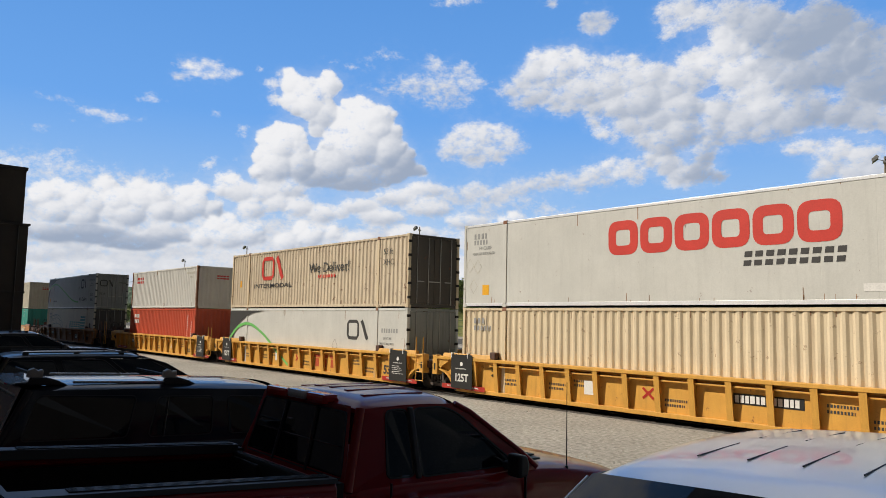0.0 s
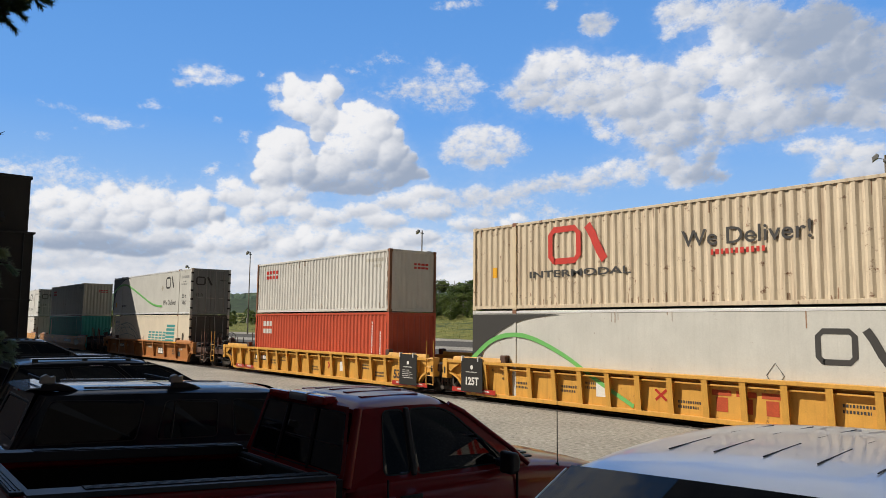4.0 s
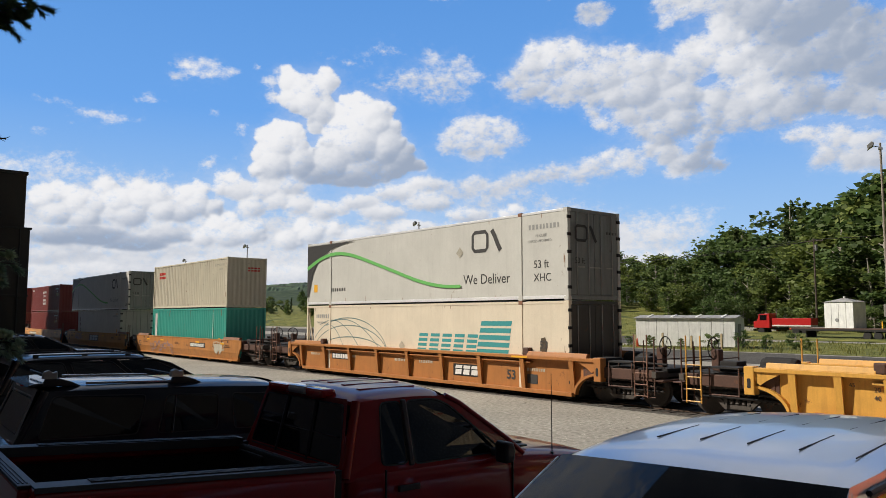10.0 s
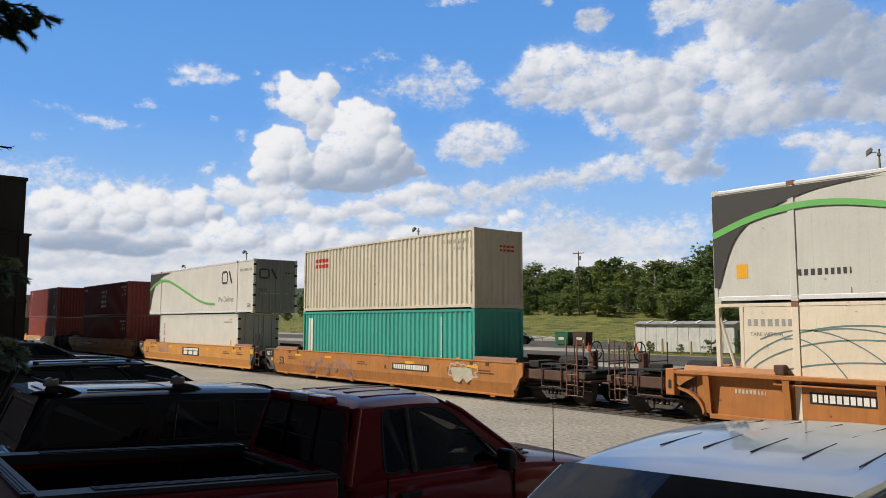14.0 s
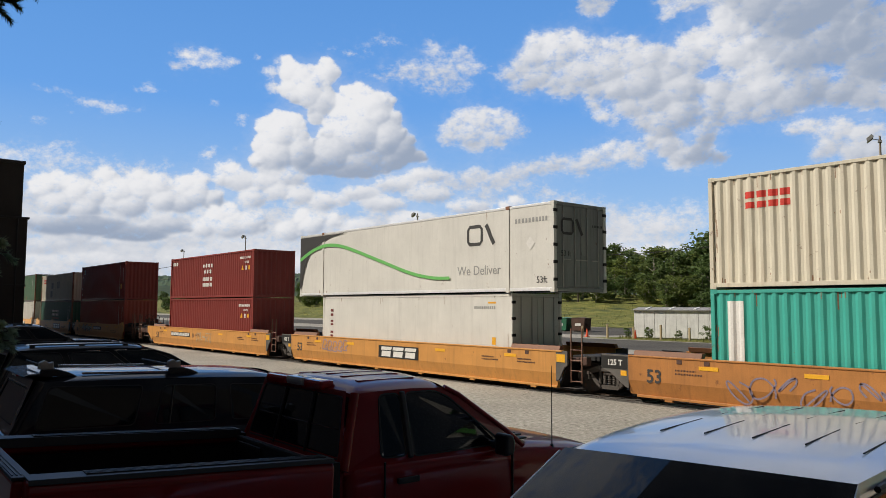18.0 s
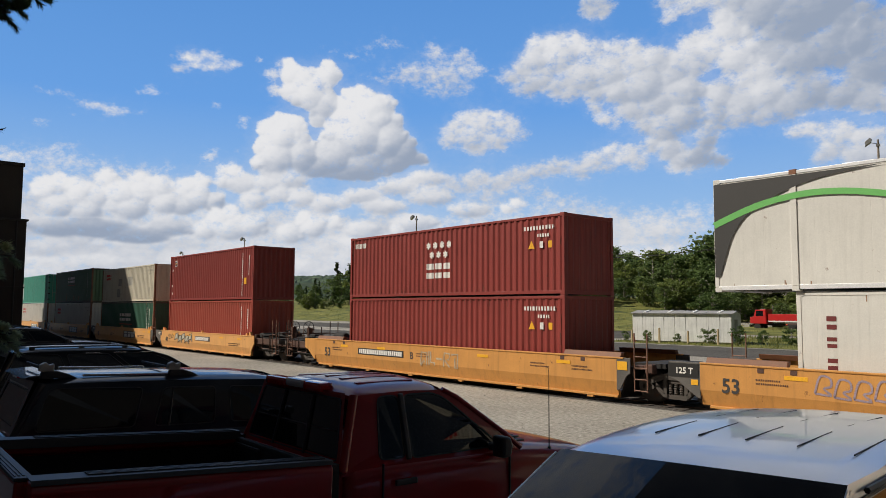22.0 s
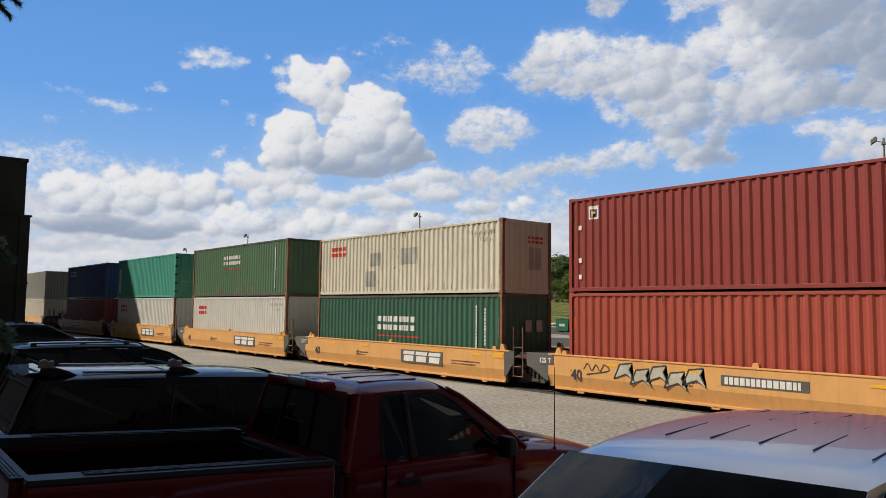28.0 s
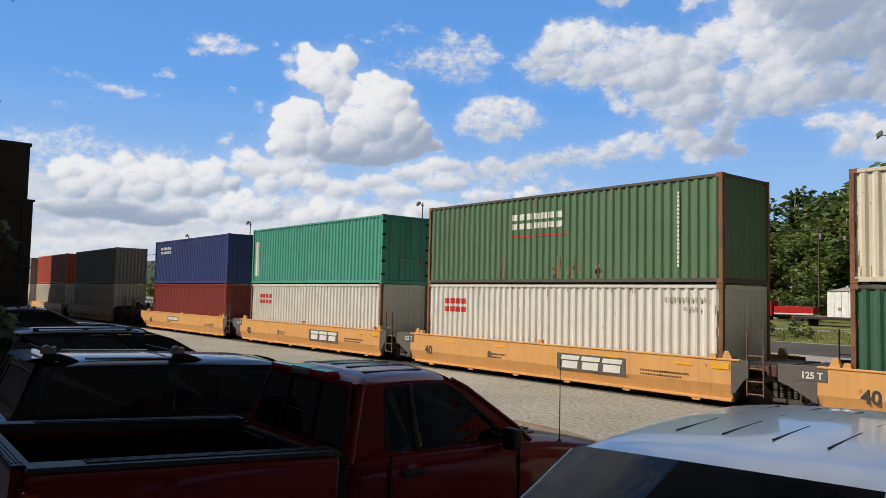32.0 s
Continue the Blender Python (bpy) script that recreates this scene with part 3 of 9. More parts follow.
def cloud_fields(az, el):
    """How much cloud lies in each direction, and how well the sun lights it: heaps of puffs, lit from the upper left."""
    rnd = random.Random(5)
    a_line, e_line = az[0], el[:, 0]
    cover, light = np.zeros_like(az), np.full_like(az, 0.7)

    def soften(f, n, times):
        for _ in range(times):
            f = sum(np.roll(f, k, 0) for k in range(-n, n + 1)) / (2 * n + 1)
            f = sum(np.roll(f, k, 1) for k in range(-n, n + 1)) / (2 * n + 1)
        return f

    def grown(puffs, children):
        """Each puff with smaller ones on it, and smaller ones on those."""
        out = []
        for a, e, ra, re, tone in puffs:
            out.append((a, e, ra, re, tone, 0.0))
            for _ in range(children):
                q, d, s = rnd.uniform(-0.5, 3.9), rnd.uniform(0.35, 0.92), rnd.uniform(0.16, 0.44)
                a1, e1, t1 = a + ra * d * math.cos(q), e + re * d * math.sin(q), tone + 0.05 * math.sin(q) + rnd.uniform(-0.05, 0.05)
                out.append((a1, e1, ra * s, re * s, t1, 0.35 * re))
                for _ in range(children // 2):
                    q, d, s2 = rnd.uniform(0, 6.28), rnd.uniform(0.5, 1.0), rnd.uniform(0.25, 0.5)
                    out.append((a1 + ra * s * d * math.cos(q), e1 + re * s * d * math.sin(q), ra * s * s2, re * s * s2, t1 + rnd.uniform(-0.06, 0.06), 0.45 * re))
        return out

    def lay(puffs, edge, relief, weight, children, dim):
        nonlocal cover, light
        height, tone_of, alpha = np.zeros_like(az), np.zeros_like(az), np.zeros_like(az)
        mass = np.zeros_like(az)
        for a, e, ra, re, tone, lift in grown(puffs, children):
            i0, i1 = np.searchsorted(e_line, (e - re - edge, e + re + edge))
            j0, j1 = np.searchsorted(a_line, (a - ra - edge, a + ra + edge))
            if i0 >= i1 or j0 >= j1:
                continue
            w = (slice(i0, i1), slice(j0, j1))
            d = np.sqrt(((az[w] - a) / ra) ** 2 + ((el[w] - e) / re) ** 2)
            z = np.where(d < 1, lift + re * np.sqrt(np.clip(1 - d * d, 0, 1)), 0)
            height[w] = np.maximum(height[w], z)
            k = np.clip(1.25 - d, 0, 1) ** 2 * re
            mass[w] += k
            tone_of[w] += k * tone
            x = np.clip(0.5 + (1 - d) * min(ra, re) / edge, 0, 1)
            x = x * x * (3 - 2 * x)
            alpha[w] = np.maximum(alpha[w], x)
        tone_of = (tone_of + 0.016) / (mass + 0.02)
        alpha = soften(alpha, max(1, round(edge * 4)), 2)
        fine, broad = soften(height, 1, 1), soften(height, 4, 2)
        sun = 0
        for f, share in ((fine, 0.45), (broad, 0.55)):
            ge, ga = np.gradient(f, e_line, a_line)
            n = np.sqrt(1 + ga * ga + ge * ge)
            sun = sun + share * np.clip((0.62 * ga - 0.60 * ge + 0.50) / n, -0.45, 1)
        lit = tone_of + dim + relief * 0.55 * (sun - 0.48)
        k = alpha * weight
        light = light + (lit - light) * k
        cover = 1 - (1 - cover) * (1 - k)

    # more of the same broken cloud overhead and down to the skyline
    overhead = [(rnd.uniform(-108, 10), rnd.uniform(27, 50), rnd.uniform(4, 11), rnd.uniform(2, 4.5), rnd.uniform(0.5, 0.9)) for _ in range(60)]
    skyline = [(rnd.uniform(-100, -8), rnd.uniform(0.3, 4.6), rnd.uniform(1.2, 3.2), rnd.uniform(0.35, 0.8), rnd.uniform(0.6, 0.95)) for _ in range(90)]
    low_bank = [(rnd.uniform(-90, -44), rnd.uniform(3.0, 5.4), rnd.uniform(1.6, 4.2), rnd.uniform(0.35, 0.9), rnd.uniform(0.55, 0.98)) for _ in range(34)]
    pale = [(-96 + 4.0 * i + rnd.uniform(-1, 1), 6.2 - 0.02 * abs(i - 8) + rnd.uniform(-0.5, 0.6) - 2.6 * (k % 2), 4.6, rnd.uniform(1.4, 2.2), rnd.uniform(0.58, 0.86)) for i in range(16) for k in range(2)]
    lay(overhead, 1.2, 0.6, 0.85, 4, -0.1)
    lay(skyline, 0.5, 0.4, 0.76, 2, -0.05)
    lay(pale, 1.8, 0.3, 0.80, 3, -0.05)
    lay(low_bank, 0.7, 0.6, 0.70, 5, -0.05)
    for layer in CLOUD_LAYERS:
        lay(*layer)
    return soften(cover, 1, 1), light, soften(cover, 9, 2)


def sky_backdrop():
    az = np.radians(np.concatenate([np.linspace(-112, -84, 50), np.linspace(-83.9, -16, 800), np.linspace(-15.8, 14, 50)]))
    el = np.radians(np.concatenate([np.linspace(-4, 0.9, 8), np.linspace(1.0, 25, 290), np.linspace(25.3, 52, 40)]))
    ga, ge = np.meshgrid(az, el)
    cover, lift, veil = cloud_fields(np.degrees(ga), np.degrees(ge))
    r = 4000.0
    pts = np.stack([r * np.sin(ga) * np.cos(ge), r * np.cos(ga) * np.cos(ge), r * np.sin(ge)], -1).reshape(-1, 3)
    w, h = len(az), len(el)
    idx = np.arange(w * h).reshape(h, w)
    quads = np.stack([idx[:-1, :-1], idx[:-1, 1:], idx[1:, 1:], idx[1:, :-1]], -1).reshape(-1, 4)
    me = mesh_from("backdrop", pts.tolist(), quads.tolist())
    for key, val in (("cover", cover), ("lift", lift), ("veil", veil)):
        me.attributes.new(key, "FLOAT", "POINT").data.foreach_set("value", val.astype(np.float32).ravel())
    for p in me.polygons:
        p.use_smooth = True
    m = bpy.data.materials.new("summer_sky")
    m.use_nodes = True
    n, l = m.node_tree.nodes, m.node_tree.links
    n.clear()

    def math_node(op, a, b=None, clamp=False):
        x = n.new("ShaderNodeMath")
        x.operation, x.use_clamp = op, clamp
        for i, v in enumerate((a, b)):
            if v is None:
                continue
            if isinstance(v, (int, float)):
                x.inputs[i].default_value = v
            else:
                l.new(v, x.inputs[i])
        return x.outputs[0]

    def smooth(v, lo, hi):
        x = n.new("ShaderNodeMapRange")
        x.interpolation_type = "SMOOTHSTEP"
        x.inputs["From Min"].default_value, x.inputs["From Max"].default_value = lo, hi
        l.new(v, x.inputs["Value"])
        return x.outputs["Result"]

    tc = n.new("ShaderNodeTexCoord")
    mp = n.new("ShaderNodeMapping")
    mp.inputs["Scale"].default_value = (1, 1, 1.5)
    l.new(tc.outputs["Object"], mp.inputs[0])

    shifted = n.new("ShaderNodeMapping")
    shifted.inputs["Location"].default_value = (-16, 0, 28)
    l.new(mp.outputs[0], shifted.inputs[0])

    def fbm(scale, detail, rough_, at=mp):
        t = n.new("ShaderNodeTexNoise")
        t.inputs["Scale"].default_value, t.inputs["Detail"].default_value = scale, detail
        t.inputs["Roughness"].default_value = rough_
        l.new(at.outputs[0], t.inputs["Vector"])
        return t.outputs["Fac"]

    def attr(key):
        a = n.new("ShaderNodeAttribute")
        a.attribute_name = key
        return a.outputs["Fac"]

    billow = fbm(0.020, 10.0, 0.66)
    soft_n = fbm(0.0045, 6.0, 0.55)
    edge = math_node("ADD", math_node("MULTIPLY", math_node("SUBTRACT", billow, 0.5), 1.5), math_node("MULTIPLY", math_node("SUBTRACT", soft_n, 0.5), 0.8))
    dense = math_node("ADD", attr("cover"), math_node("MULTIPLY", edge, 1.0))
    amount = math_node("MULTIPLY", smooth(dense, 0.18, 0.98), smooth(attr("cover"), 0.03, 0.32))
    haze = math_node("MULTIPLY", smooth(math_node("ADD", attr("veil"), math_node("MULTIPLY", edge, 0.45)), 0.10, 1.15), 0.42)
    amount = math_node("MAXIMUM", amount, haze)
    puffs = math_node("SUBTRACT", fbm(0.0085, 5.0, 0.5), fbm(0.0085, 5.0, 0.5, shifted))
    light = math_node("ADD", attr("lift"), math_node("ADD", math_node("MULTIPLY", edge, 0.10), math_node("MULTIPLY", puffs, 0.42)))
    light = smooth(light, 0.11, 1.06)
    tone = n.new("ShaderNodeMix")
    tone.data_type = "RGBA"
    tone.inputs[6].default_value = (0.36, 0.43, 0.56, 1)
    tone.inputs[7].default_value = (0.93, 0.93, 0.95, 1)
    l.new(light, tone.inputs[0])
    sep = n.new("ShaderNodeSeparateXYZ")
    l.new(tc.outputs["Object"], sep.inputs[0])
    blue = ramp(n, l, math_node("DIVIDE", sep.outputs[2], r),
                [(0.0, (0.60, 0.74, 0.90)), (0.10, (0.375, 0.607, 0.93)), (0.26, (0.163, 0.408, 0.885)), (0.48, (0.097, 0.298, 0.735))])
    both = n.new("ShaderNodeMix")
    both.data_type = "RGBA"
    l.new(amount, both.inputs[0])
    l.new(blue, both.inputs[6])
    l.new(tone.outputs[2], both.inputs[7])
    em = n.new("ShaderNodeEmission")
    l.new(both.outputs[2], em.inputs["Color"])
    em.inputs["Strength"].default_value = 0.91
    out = n.new("ShaderNodeOutputMaterial")
    l.new(em.outputs[0], out.inputs["Surface"])
    me.materials.append(m)
    return tagged(new("backdrop", me), "blue summer sky with white and grey cumulus clouds", "sky", kind="structure")


SKY = sky_backdrop()


# ---- ground ----
def ground_material(name, tones, scale, relief, rough=0.95, patch=None, stone=22.0):
    """Loose ground: patches, stones of several tones, fine relief."""
    m = bpy.data.materials.new(name)
    m.use_nodes = True
    n, l = m.node_tree.nodes, m.node_tree.links
    b = n["Principled BSDF"]
    b.inputs["Roughness"].default_value = rough
    b.inputs["Specular IOR Level"].default_value = 0.25
    tc = n.new("ShaderNodeTexCoord")
    a = n.new("ShaderNodeTexNoise")
    a.inputs["Scale"].default_value, a.inputs["Detail"].default_value = scale, 10
    v = n.new("ShaderNodeTexVoronoi")
    v.inputs["Scale"].default_value = stone
    c = n.new("ShaderNodeTexNoise")
    c.inputs["Scale"].default_value, c.inputs["Detail"].default_value = 0.22, 4
    for t in (a, v, c):
        l.new(tc.outputs["Object"], t.inputs["Vector"])
    base = ramp(n, l, a.outputs["Fac"], [(0.3, tones[0]), (0.5, tones[1]), (0.72, tones[2])])
    mx = n.new("ShaderNodeMix")
    mx.data_type, mx.blend_type = "RGBA", "MULTIPLY"
    mx.inputs[0].default_value = 1.0
    l.new(base, mx.inputs[6])
    l.new(ramp(n, l, v.outputs["Distance"], [(0.0, 1.14), (0.5, 0.84)]), mx.inputs[7])
    m2 = n.new("ShaderNodeMix")
    m2.data_type, m2.blend_type = "RGBA", "MULTIPLY"
    m2.inputs[0].default_value = 1.0
    l.new(mx.outputs[2], m2.inputs[6])
    l.new(ramp(n, l, c.outputs["Fac"], [(0.35, 0.82), (0.65, 1.12)]), m2.inputs[7])
    col = m2.outputs[2]
    if patch:
        p = n.new("ShaderNodeTexNoise")
        p.inputs["Scale"].default_value, p.inputs["Detail"].default_value = patch[1], 8
        l.new(tc.outputs["Object"], p.inputs["Vector"])
        m3 = n.new("ShaderNodeMix")
        m3.data_type = "RGBA"
        m3.inputs[7].default_value = (*patch[0], 1)
        l.new(ramp(n, l, p.outputs["Fac"], [(patch[2], 0.0), (patch[2] + 0.06, 0.9)]), m3.inputs[0])
        l.new(col, m3.inputs[6])
        col = m3.outputs[2]
    l.new(col, b.inputs["Base Color"])
    bp = n.new("ShaderNodeBump")
    bp.inputs["Strength"].default_value, bp.inputs["Distance"].default_value = relief, 0.03
    l.new(v.outputs["Distance"], bp.inputs["Height"])
    l.new(bp.outputs[0], b.inputs["Normal"])
    return m


M["gravel"] = ground_material("gravel", ((0.23, 0.21, 0.18), (0.36, 0.335, 0.29), (0.48, 0.45, 0.40)), 9, 0.35)
M["meadow"] = ground_material("meadow", ((0.085, 0.10, 0.024), (0.16, 0.17, 0.04), (0.29, 0.26, 0.07)), 0.5, 0.6, stone=5, patch=((0.035, 0.055, 0.018), 0.14, 0.60))
M["far_wood"] = ground_material("far_wood", ((0.012, 0.025, 0.010), (0.03, 0.05, 0.018), (0.06, 0.085, 0.03)), 0.12, 1.0, stone=0.12)
M["asphalt"] = ground_material("asphalt", ((0.062, 0.057, 0.050), (0.090, 0.083, 0.072), (0.13, 0.12, 0.105)), 5, 0.2, stone=40)
M["ballast"] = ground_material("ballast", ((0.05, 0.045, 0.04), (0.11, 0.10, 0.09), (0.20, 0.18, 0.16)), 14, 0.9, stone=16)
Y_TRACK = 19.05


def ground_height(x, y):
    """Level yard, rising to low wooded hills far behind it."""
    bank = min(max(0.0, y - 86 + 0.036 * (x + 200)), 58) * 0.10 * min(1.0, max(0.0, (-58 - x) / 45))
    d = max(0.0, y - 160 - 0.10 * x)
    return bank + (0.00035 * d * d if d < 250 else 21.9 + 0.06 * min(d - 250, 900))


def build_ground():
    xs = [-4000, -2000, -1200] + list(range(-800, 401, 25)) + [1000, 2500, 4000]
    ys = [-4000, -1500, -500, -150, -60, -30, 0, 16.9, 21.8, 50] + list(range(56, 160, 6)) + list(range(160, 700, 25)) + [1200, 2500, 4500]
    verts = [(x, y, ground_height(x, y)) for y in ys for x in xs]
    k = len(xs)
    faces = [(j * k + i, j * k + i + 1, (j + 1) * k + i + 1, (j + 1) * k + i) for j in range(len(ys) - 1) for i in range(k - 1)]
    me = mesh_from("ground", verts, faces)
    me.materials.append(M["gravel"])
    me.materials.append(M["far_wood"])
    for p in me.polygons:
        if p.center.y - 0.10 * p.center.x > 195:
            p.material_index = 1
    return tagged(new("ground", me), "grey-beige gravel yard beside the railway track", "ground", kind="structure")


build_ground()


def strip(name, outline, z, mat, label, category, thick=0.0):
    """A flat patch of ground a little above the sheet under it."""
    bm = bmesh.new()
    bm.faces.new([bm.verts.new((x, y, z)) for x, y in outline])
    me = bpy.data.meshes.new(name)
    bm.to_mesh(me)
    bm.free()
    me.materials.append(mat)
    return tagged(new(name, me), label, category, kind="structure")


strip("ballast", [(-900, 17.48), (300, 17.48), (300, 20.68), (-900, 20.68)], 0.006, M["ballast"], "dark oily ballast between the rails", "ballast")
strip("road", [(-900, 40), (400, 40), (400, 52), (-900, 52)], 0.010, M["asphalt"], "grey worn asphalt road behind the track", "road")
strip("grass_verge", [(-44, 53), (60, 53), (60, 80), (-38, 78)], 0.014, M["meadow"], "rough grass verge with yellow weeds", "grass")
strip("access_road", [(-500, 74), (-46, 59), (-46, 82), (-500, 99)], 0.018, M["asphalt"], "pale asphalt access road in front of the wood", "road")


def build_meadow():
    xs = list(range(-600, 321, 20))
    verts, faces = [], []
    ys = [0, 12, 25, 40, 58, 75, 96, 116]
    for off in ys:
        for x in xs:
            y = 88 - 0.036 * (x + 200) + off
            verts.append((x, y, ground_height(x, y) + 0.03 + (0.02 if off == 0 else 0.25)))
    k = len(xs)
    for j in range(len(ys) - 1):
        for i in range(k - 1):
            faces.append((j * k + i, j * k + i + 1, (j + 1) * k + i + 1, (j + 1) * k + i))
    me = mesh_from("meadow", verts, faces)
    me.materials.append(M["meadow"])
    return tagged(new("meadow", me), "tall dry grass bank below the trees", "grass", kind="structure")


build_meadow()


def build_track():
    t = thing("railway_track", pose(0, Y_TRACK, 0), "steel railway rails set flush in dark gravel", "track", kind="structure")
    for side in (-1, 1):
        y = side * 0.755
        bm = prism([(y - 0.036, 0.055), (y + 0.036, 0.055), (y + 0.036, 0.02), (y + 0.012, 0.01), (y + 0.012, -0.1), (y - 0.012, -0.1), (y - 0.012, 0.01), (y - 0.036, 0.02)], -420, 120, "x")
        part("rail", bm, M["rail_steel"], t)
    tie = box(-0.11, 0.11, -1.3, 1.3, -0.15, 0.022)
    me = bpy.data.meshes.new("tie")
    tie.to_mesh(me)
    tie.free()
    me.materials.append(M["tie_wood"])
    for i in range(130):
        place(part("tie", me, None, t), pose(-68 + i * 0.56, random.uniform(-0.03, 0.03), 0, 0, 0, random.uniform(-1, 1)))


build_track()


def build_stones():
    """Loose stones over the stretch of yard beside the track."""
    rnd = random.Random(4)
    verts, faces = [], []
    for _ in range(5200):
        x, y = rnd.uniform(-34, -2), rnd.uniform(6.5, 17.7)
        r = rnd.uniform(0.010, 0.028) * (1.6 if rnd.random() < 0.06 else 1)
        k = len(verts)
        a = rnd.uniform(0, 6.28)
        for i in range(4):
            t = a + i * 1.57 + rnd.uniform(-0.3, 0.3)
            verts.append((x + r * math.cos(t), y + r * math.sin(t), 0.0))
        verts.append((x, y, r * rnd.uniform(0.5, 0.9)))
        faces += [(k, k + 1, k + 4), (k + 1, k + 2, k + 4), (k + 2, k + 3, k + 4), (k + 3, k, k + 4)]
    me = mesh_from("loose_stones", verts, faces)
    me.materials.append(material("stone_mix", (0.38, 0.35, 0.31), 0.9, grain=0.5, grain_scale=9))
    tagged(new("loose_stones", me), "small loose grey stones on the gravel yard", "stones", kind="stuff")


build_stones()


# ---- dark building beside the track ----
M["dark_cladding"] = material("dark_cladding", (0.036, 0.030, 0.026), 0.8, blotch=0.3, grain=0.15, blotch_scale=0.4, streak=0.4, streak_color=(0.03, 0.025, 0.02))
M["brick_wall"] = material("brick_wall", (0.12, 0.085, 0.065), 0.85, blotch=0.25, grain=0.2, streak=0.3)
M["dark_trim"] = material("dark_trim", (0.03, 0.026, 0.024), 0.7, blotch=0.2)
M["dark_glass"] = glass_material("dark_glass", (0.01, 0.012, 0.014))


def build_mill():
    t = thing("mill_building", pose(-65.2, 0, 0), "tall dark-clad industrial building in shade beside the track", "building")
    part("wall", box(-25.0, -0.35, -16, 11.95, 0, 13.6, 0.03), M["dark_cladding"], t)
    part("lower_wall", box(-25.2, 0.0, -16.2, 12.3, 0, 9.3, 0.03), M["dark_cladding"], t)
    part("roof", box(-25.1, -0.25, -16.1, 12.05, 13.6, 13.86, 0.04), M["dark_trim"], t, "dark flat roof with metal edge")
    part("ledge", box(-25.3, 0.1, -16.3, 12.42, 9.3, 9.45, 0.03), M["dark_trim"], t)
    part("ledge", box(-25.3, 0.06, -16.25, 12.36, 4.1, 4.25, 0.03), M["dark_trim"], t)
    for y in (2.0, 5.4, 8.8):
        w = part("window", box(-0.02, 0.05, y, y + 1.4, 5.4, 7.6, 0.01), M["dark_trim"], t)
        part("pane", box(0.05, 0.06, y + 0.08, y + 1.32, 5.5, 7.5), M["dark_glass"], w)
    part("downpipe", tube((0.10, 11.6, 0), (0.10, 11.6, 9.3), 0.06), M["dark_trim"], t)
    v = part("vent_hood", prism([(-0.3, 10.1), (0.45, 10.1), (0.45, 10.35), (-0.3, 10.9)], 8.6, 10.2, "y", 0.02), M["dark_trim"], t)
    part("vent_grille", box(0.45, 0.47, 8.7, 10.1, 10.12, 10.34), M["dark_cladding"], v)
    return t


build_mill()


def shade_wall_behind():
    """An unseen plain wall added behind the parked cars; it keeps sun and some sky off them and the train."""
    t = thing("shade_wall_north", pose(0, -3.3, 0), "tall plain brick-coloured wall, unseen, added to shade the parked cars", "wall", kind="structure")
    part("wall_face", box(-64.9, 16, -0.4, 0.0, 0, 13.9), M["brick_wall"], t)
    part("coping", box(-64.8, 16.1, -0.5, 0.08, 13.9, 14.05, 0.02), M["dark_trim"], t)


shade_wall_behind()
# unseen wall, added so that the car sides mirror something dark
side_wall = thing("unseen_wall_east", pose(15.0, 0, 0), "plain dark wall added out of view to darken the cars' reflections", "wall", kind="structure")
part("wall_face", box(0.0, 0.4, -3.3, 14.0, 0, 9.0), M["dark_cladding"], side_wall)
part("coping", box(-0.08, 0.48, -3.3, 14.05, 9.0, 9.12, 0.02), M["dark_trim"], side_wall)


# ---- yard lighting masts ----
M["pole_wood"] = material("pole_wood", (0.27, 0.23, 0.19), 0.85, blotch=0.2, grain=0.25, grain_scale=8)
M["lamp_grey"] = material("lamp_grey", (0.30, 0.30, 0.30), 0.5, 0.3, blotch=0.1)


def floodlight_mast(x, y, h, turn=0.0):
    t = thing("floodlight_mast", pose(x, y, 0, 0, 0, turn), "tall weathered pole with a grey floodlight on top", "light pole", "yard floodlight poles")
    part("pole", tube((0, 0, -0.3), (0, 0, h), 0.17, 0.10, 10), M["pole_wood"], t)
    part("arm", tube((0.0, 0, h - 0.45), (-0.75, 0, h - 0.25), 0.04, 0.04, 6), M["lamp_grey"], t)
    head = part("floodlight", prism([(-1.15, h - 0.62), (-0.62, h - 0.25), (-0.55, h + 0.05), (-0.75, h + 0.22), (-1.22, h - 0.18)], -0.32, 0.32, "y", 0.04), M["lamp_grey"], t)
    part("lens", prism([(-1.17, h - 0.64), (-0.64, h - 0.28), (-0.66, h - 0.30), (-1.19, h - 0.66)], -0.26, 0.26, "y"), M["steel_pale"], head)
    part("bracket", box(-0.2, 0.2, -0.25, 0.25, h - 0.7, h - 0.5, 0.02), M["lamp_grey"], t)
    part("cable_box", box(-0.42, -0.14, -0.22, 0.22, 2.6, 3.9, 0.03), M["steel_pale"], t)
    return t


floodlight_mast(-30.6, 84.5, 20.7, 20)
floodlight_mast(-108.9, 84.2, 19.9, 20)
floodlight_mast(-172.0, 80.0, 20.0, 20)
floodlight_mast(-228.0, 86.0, 20.0, 20)


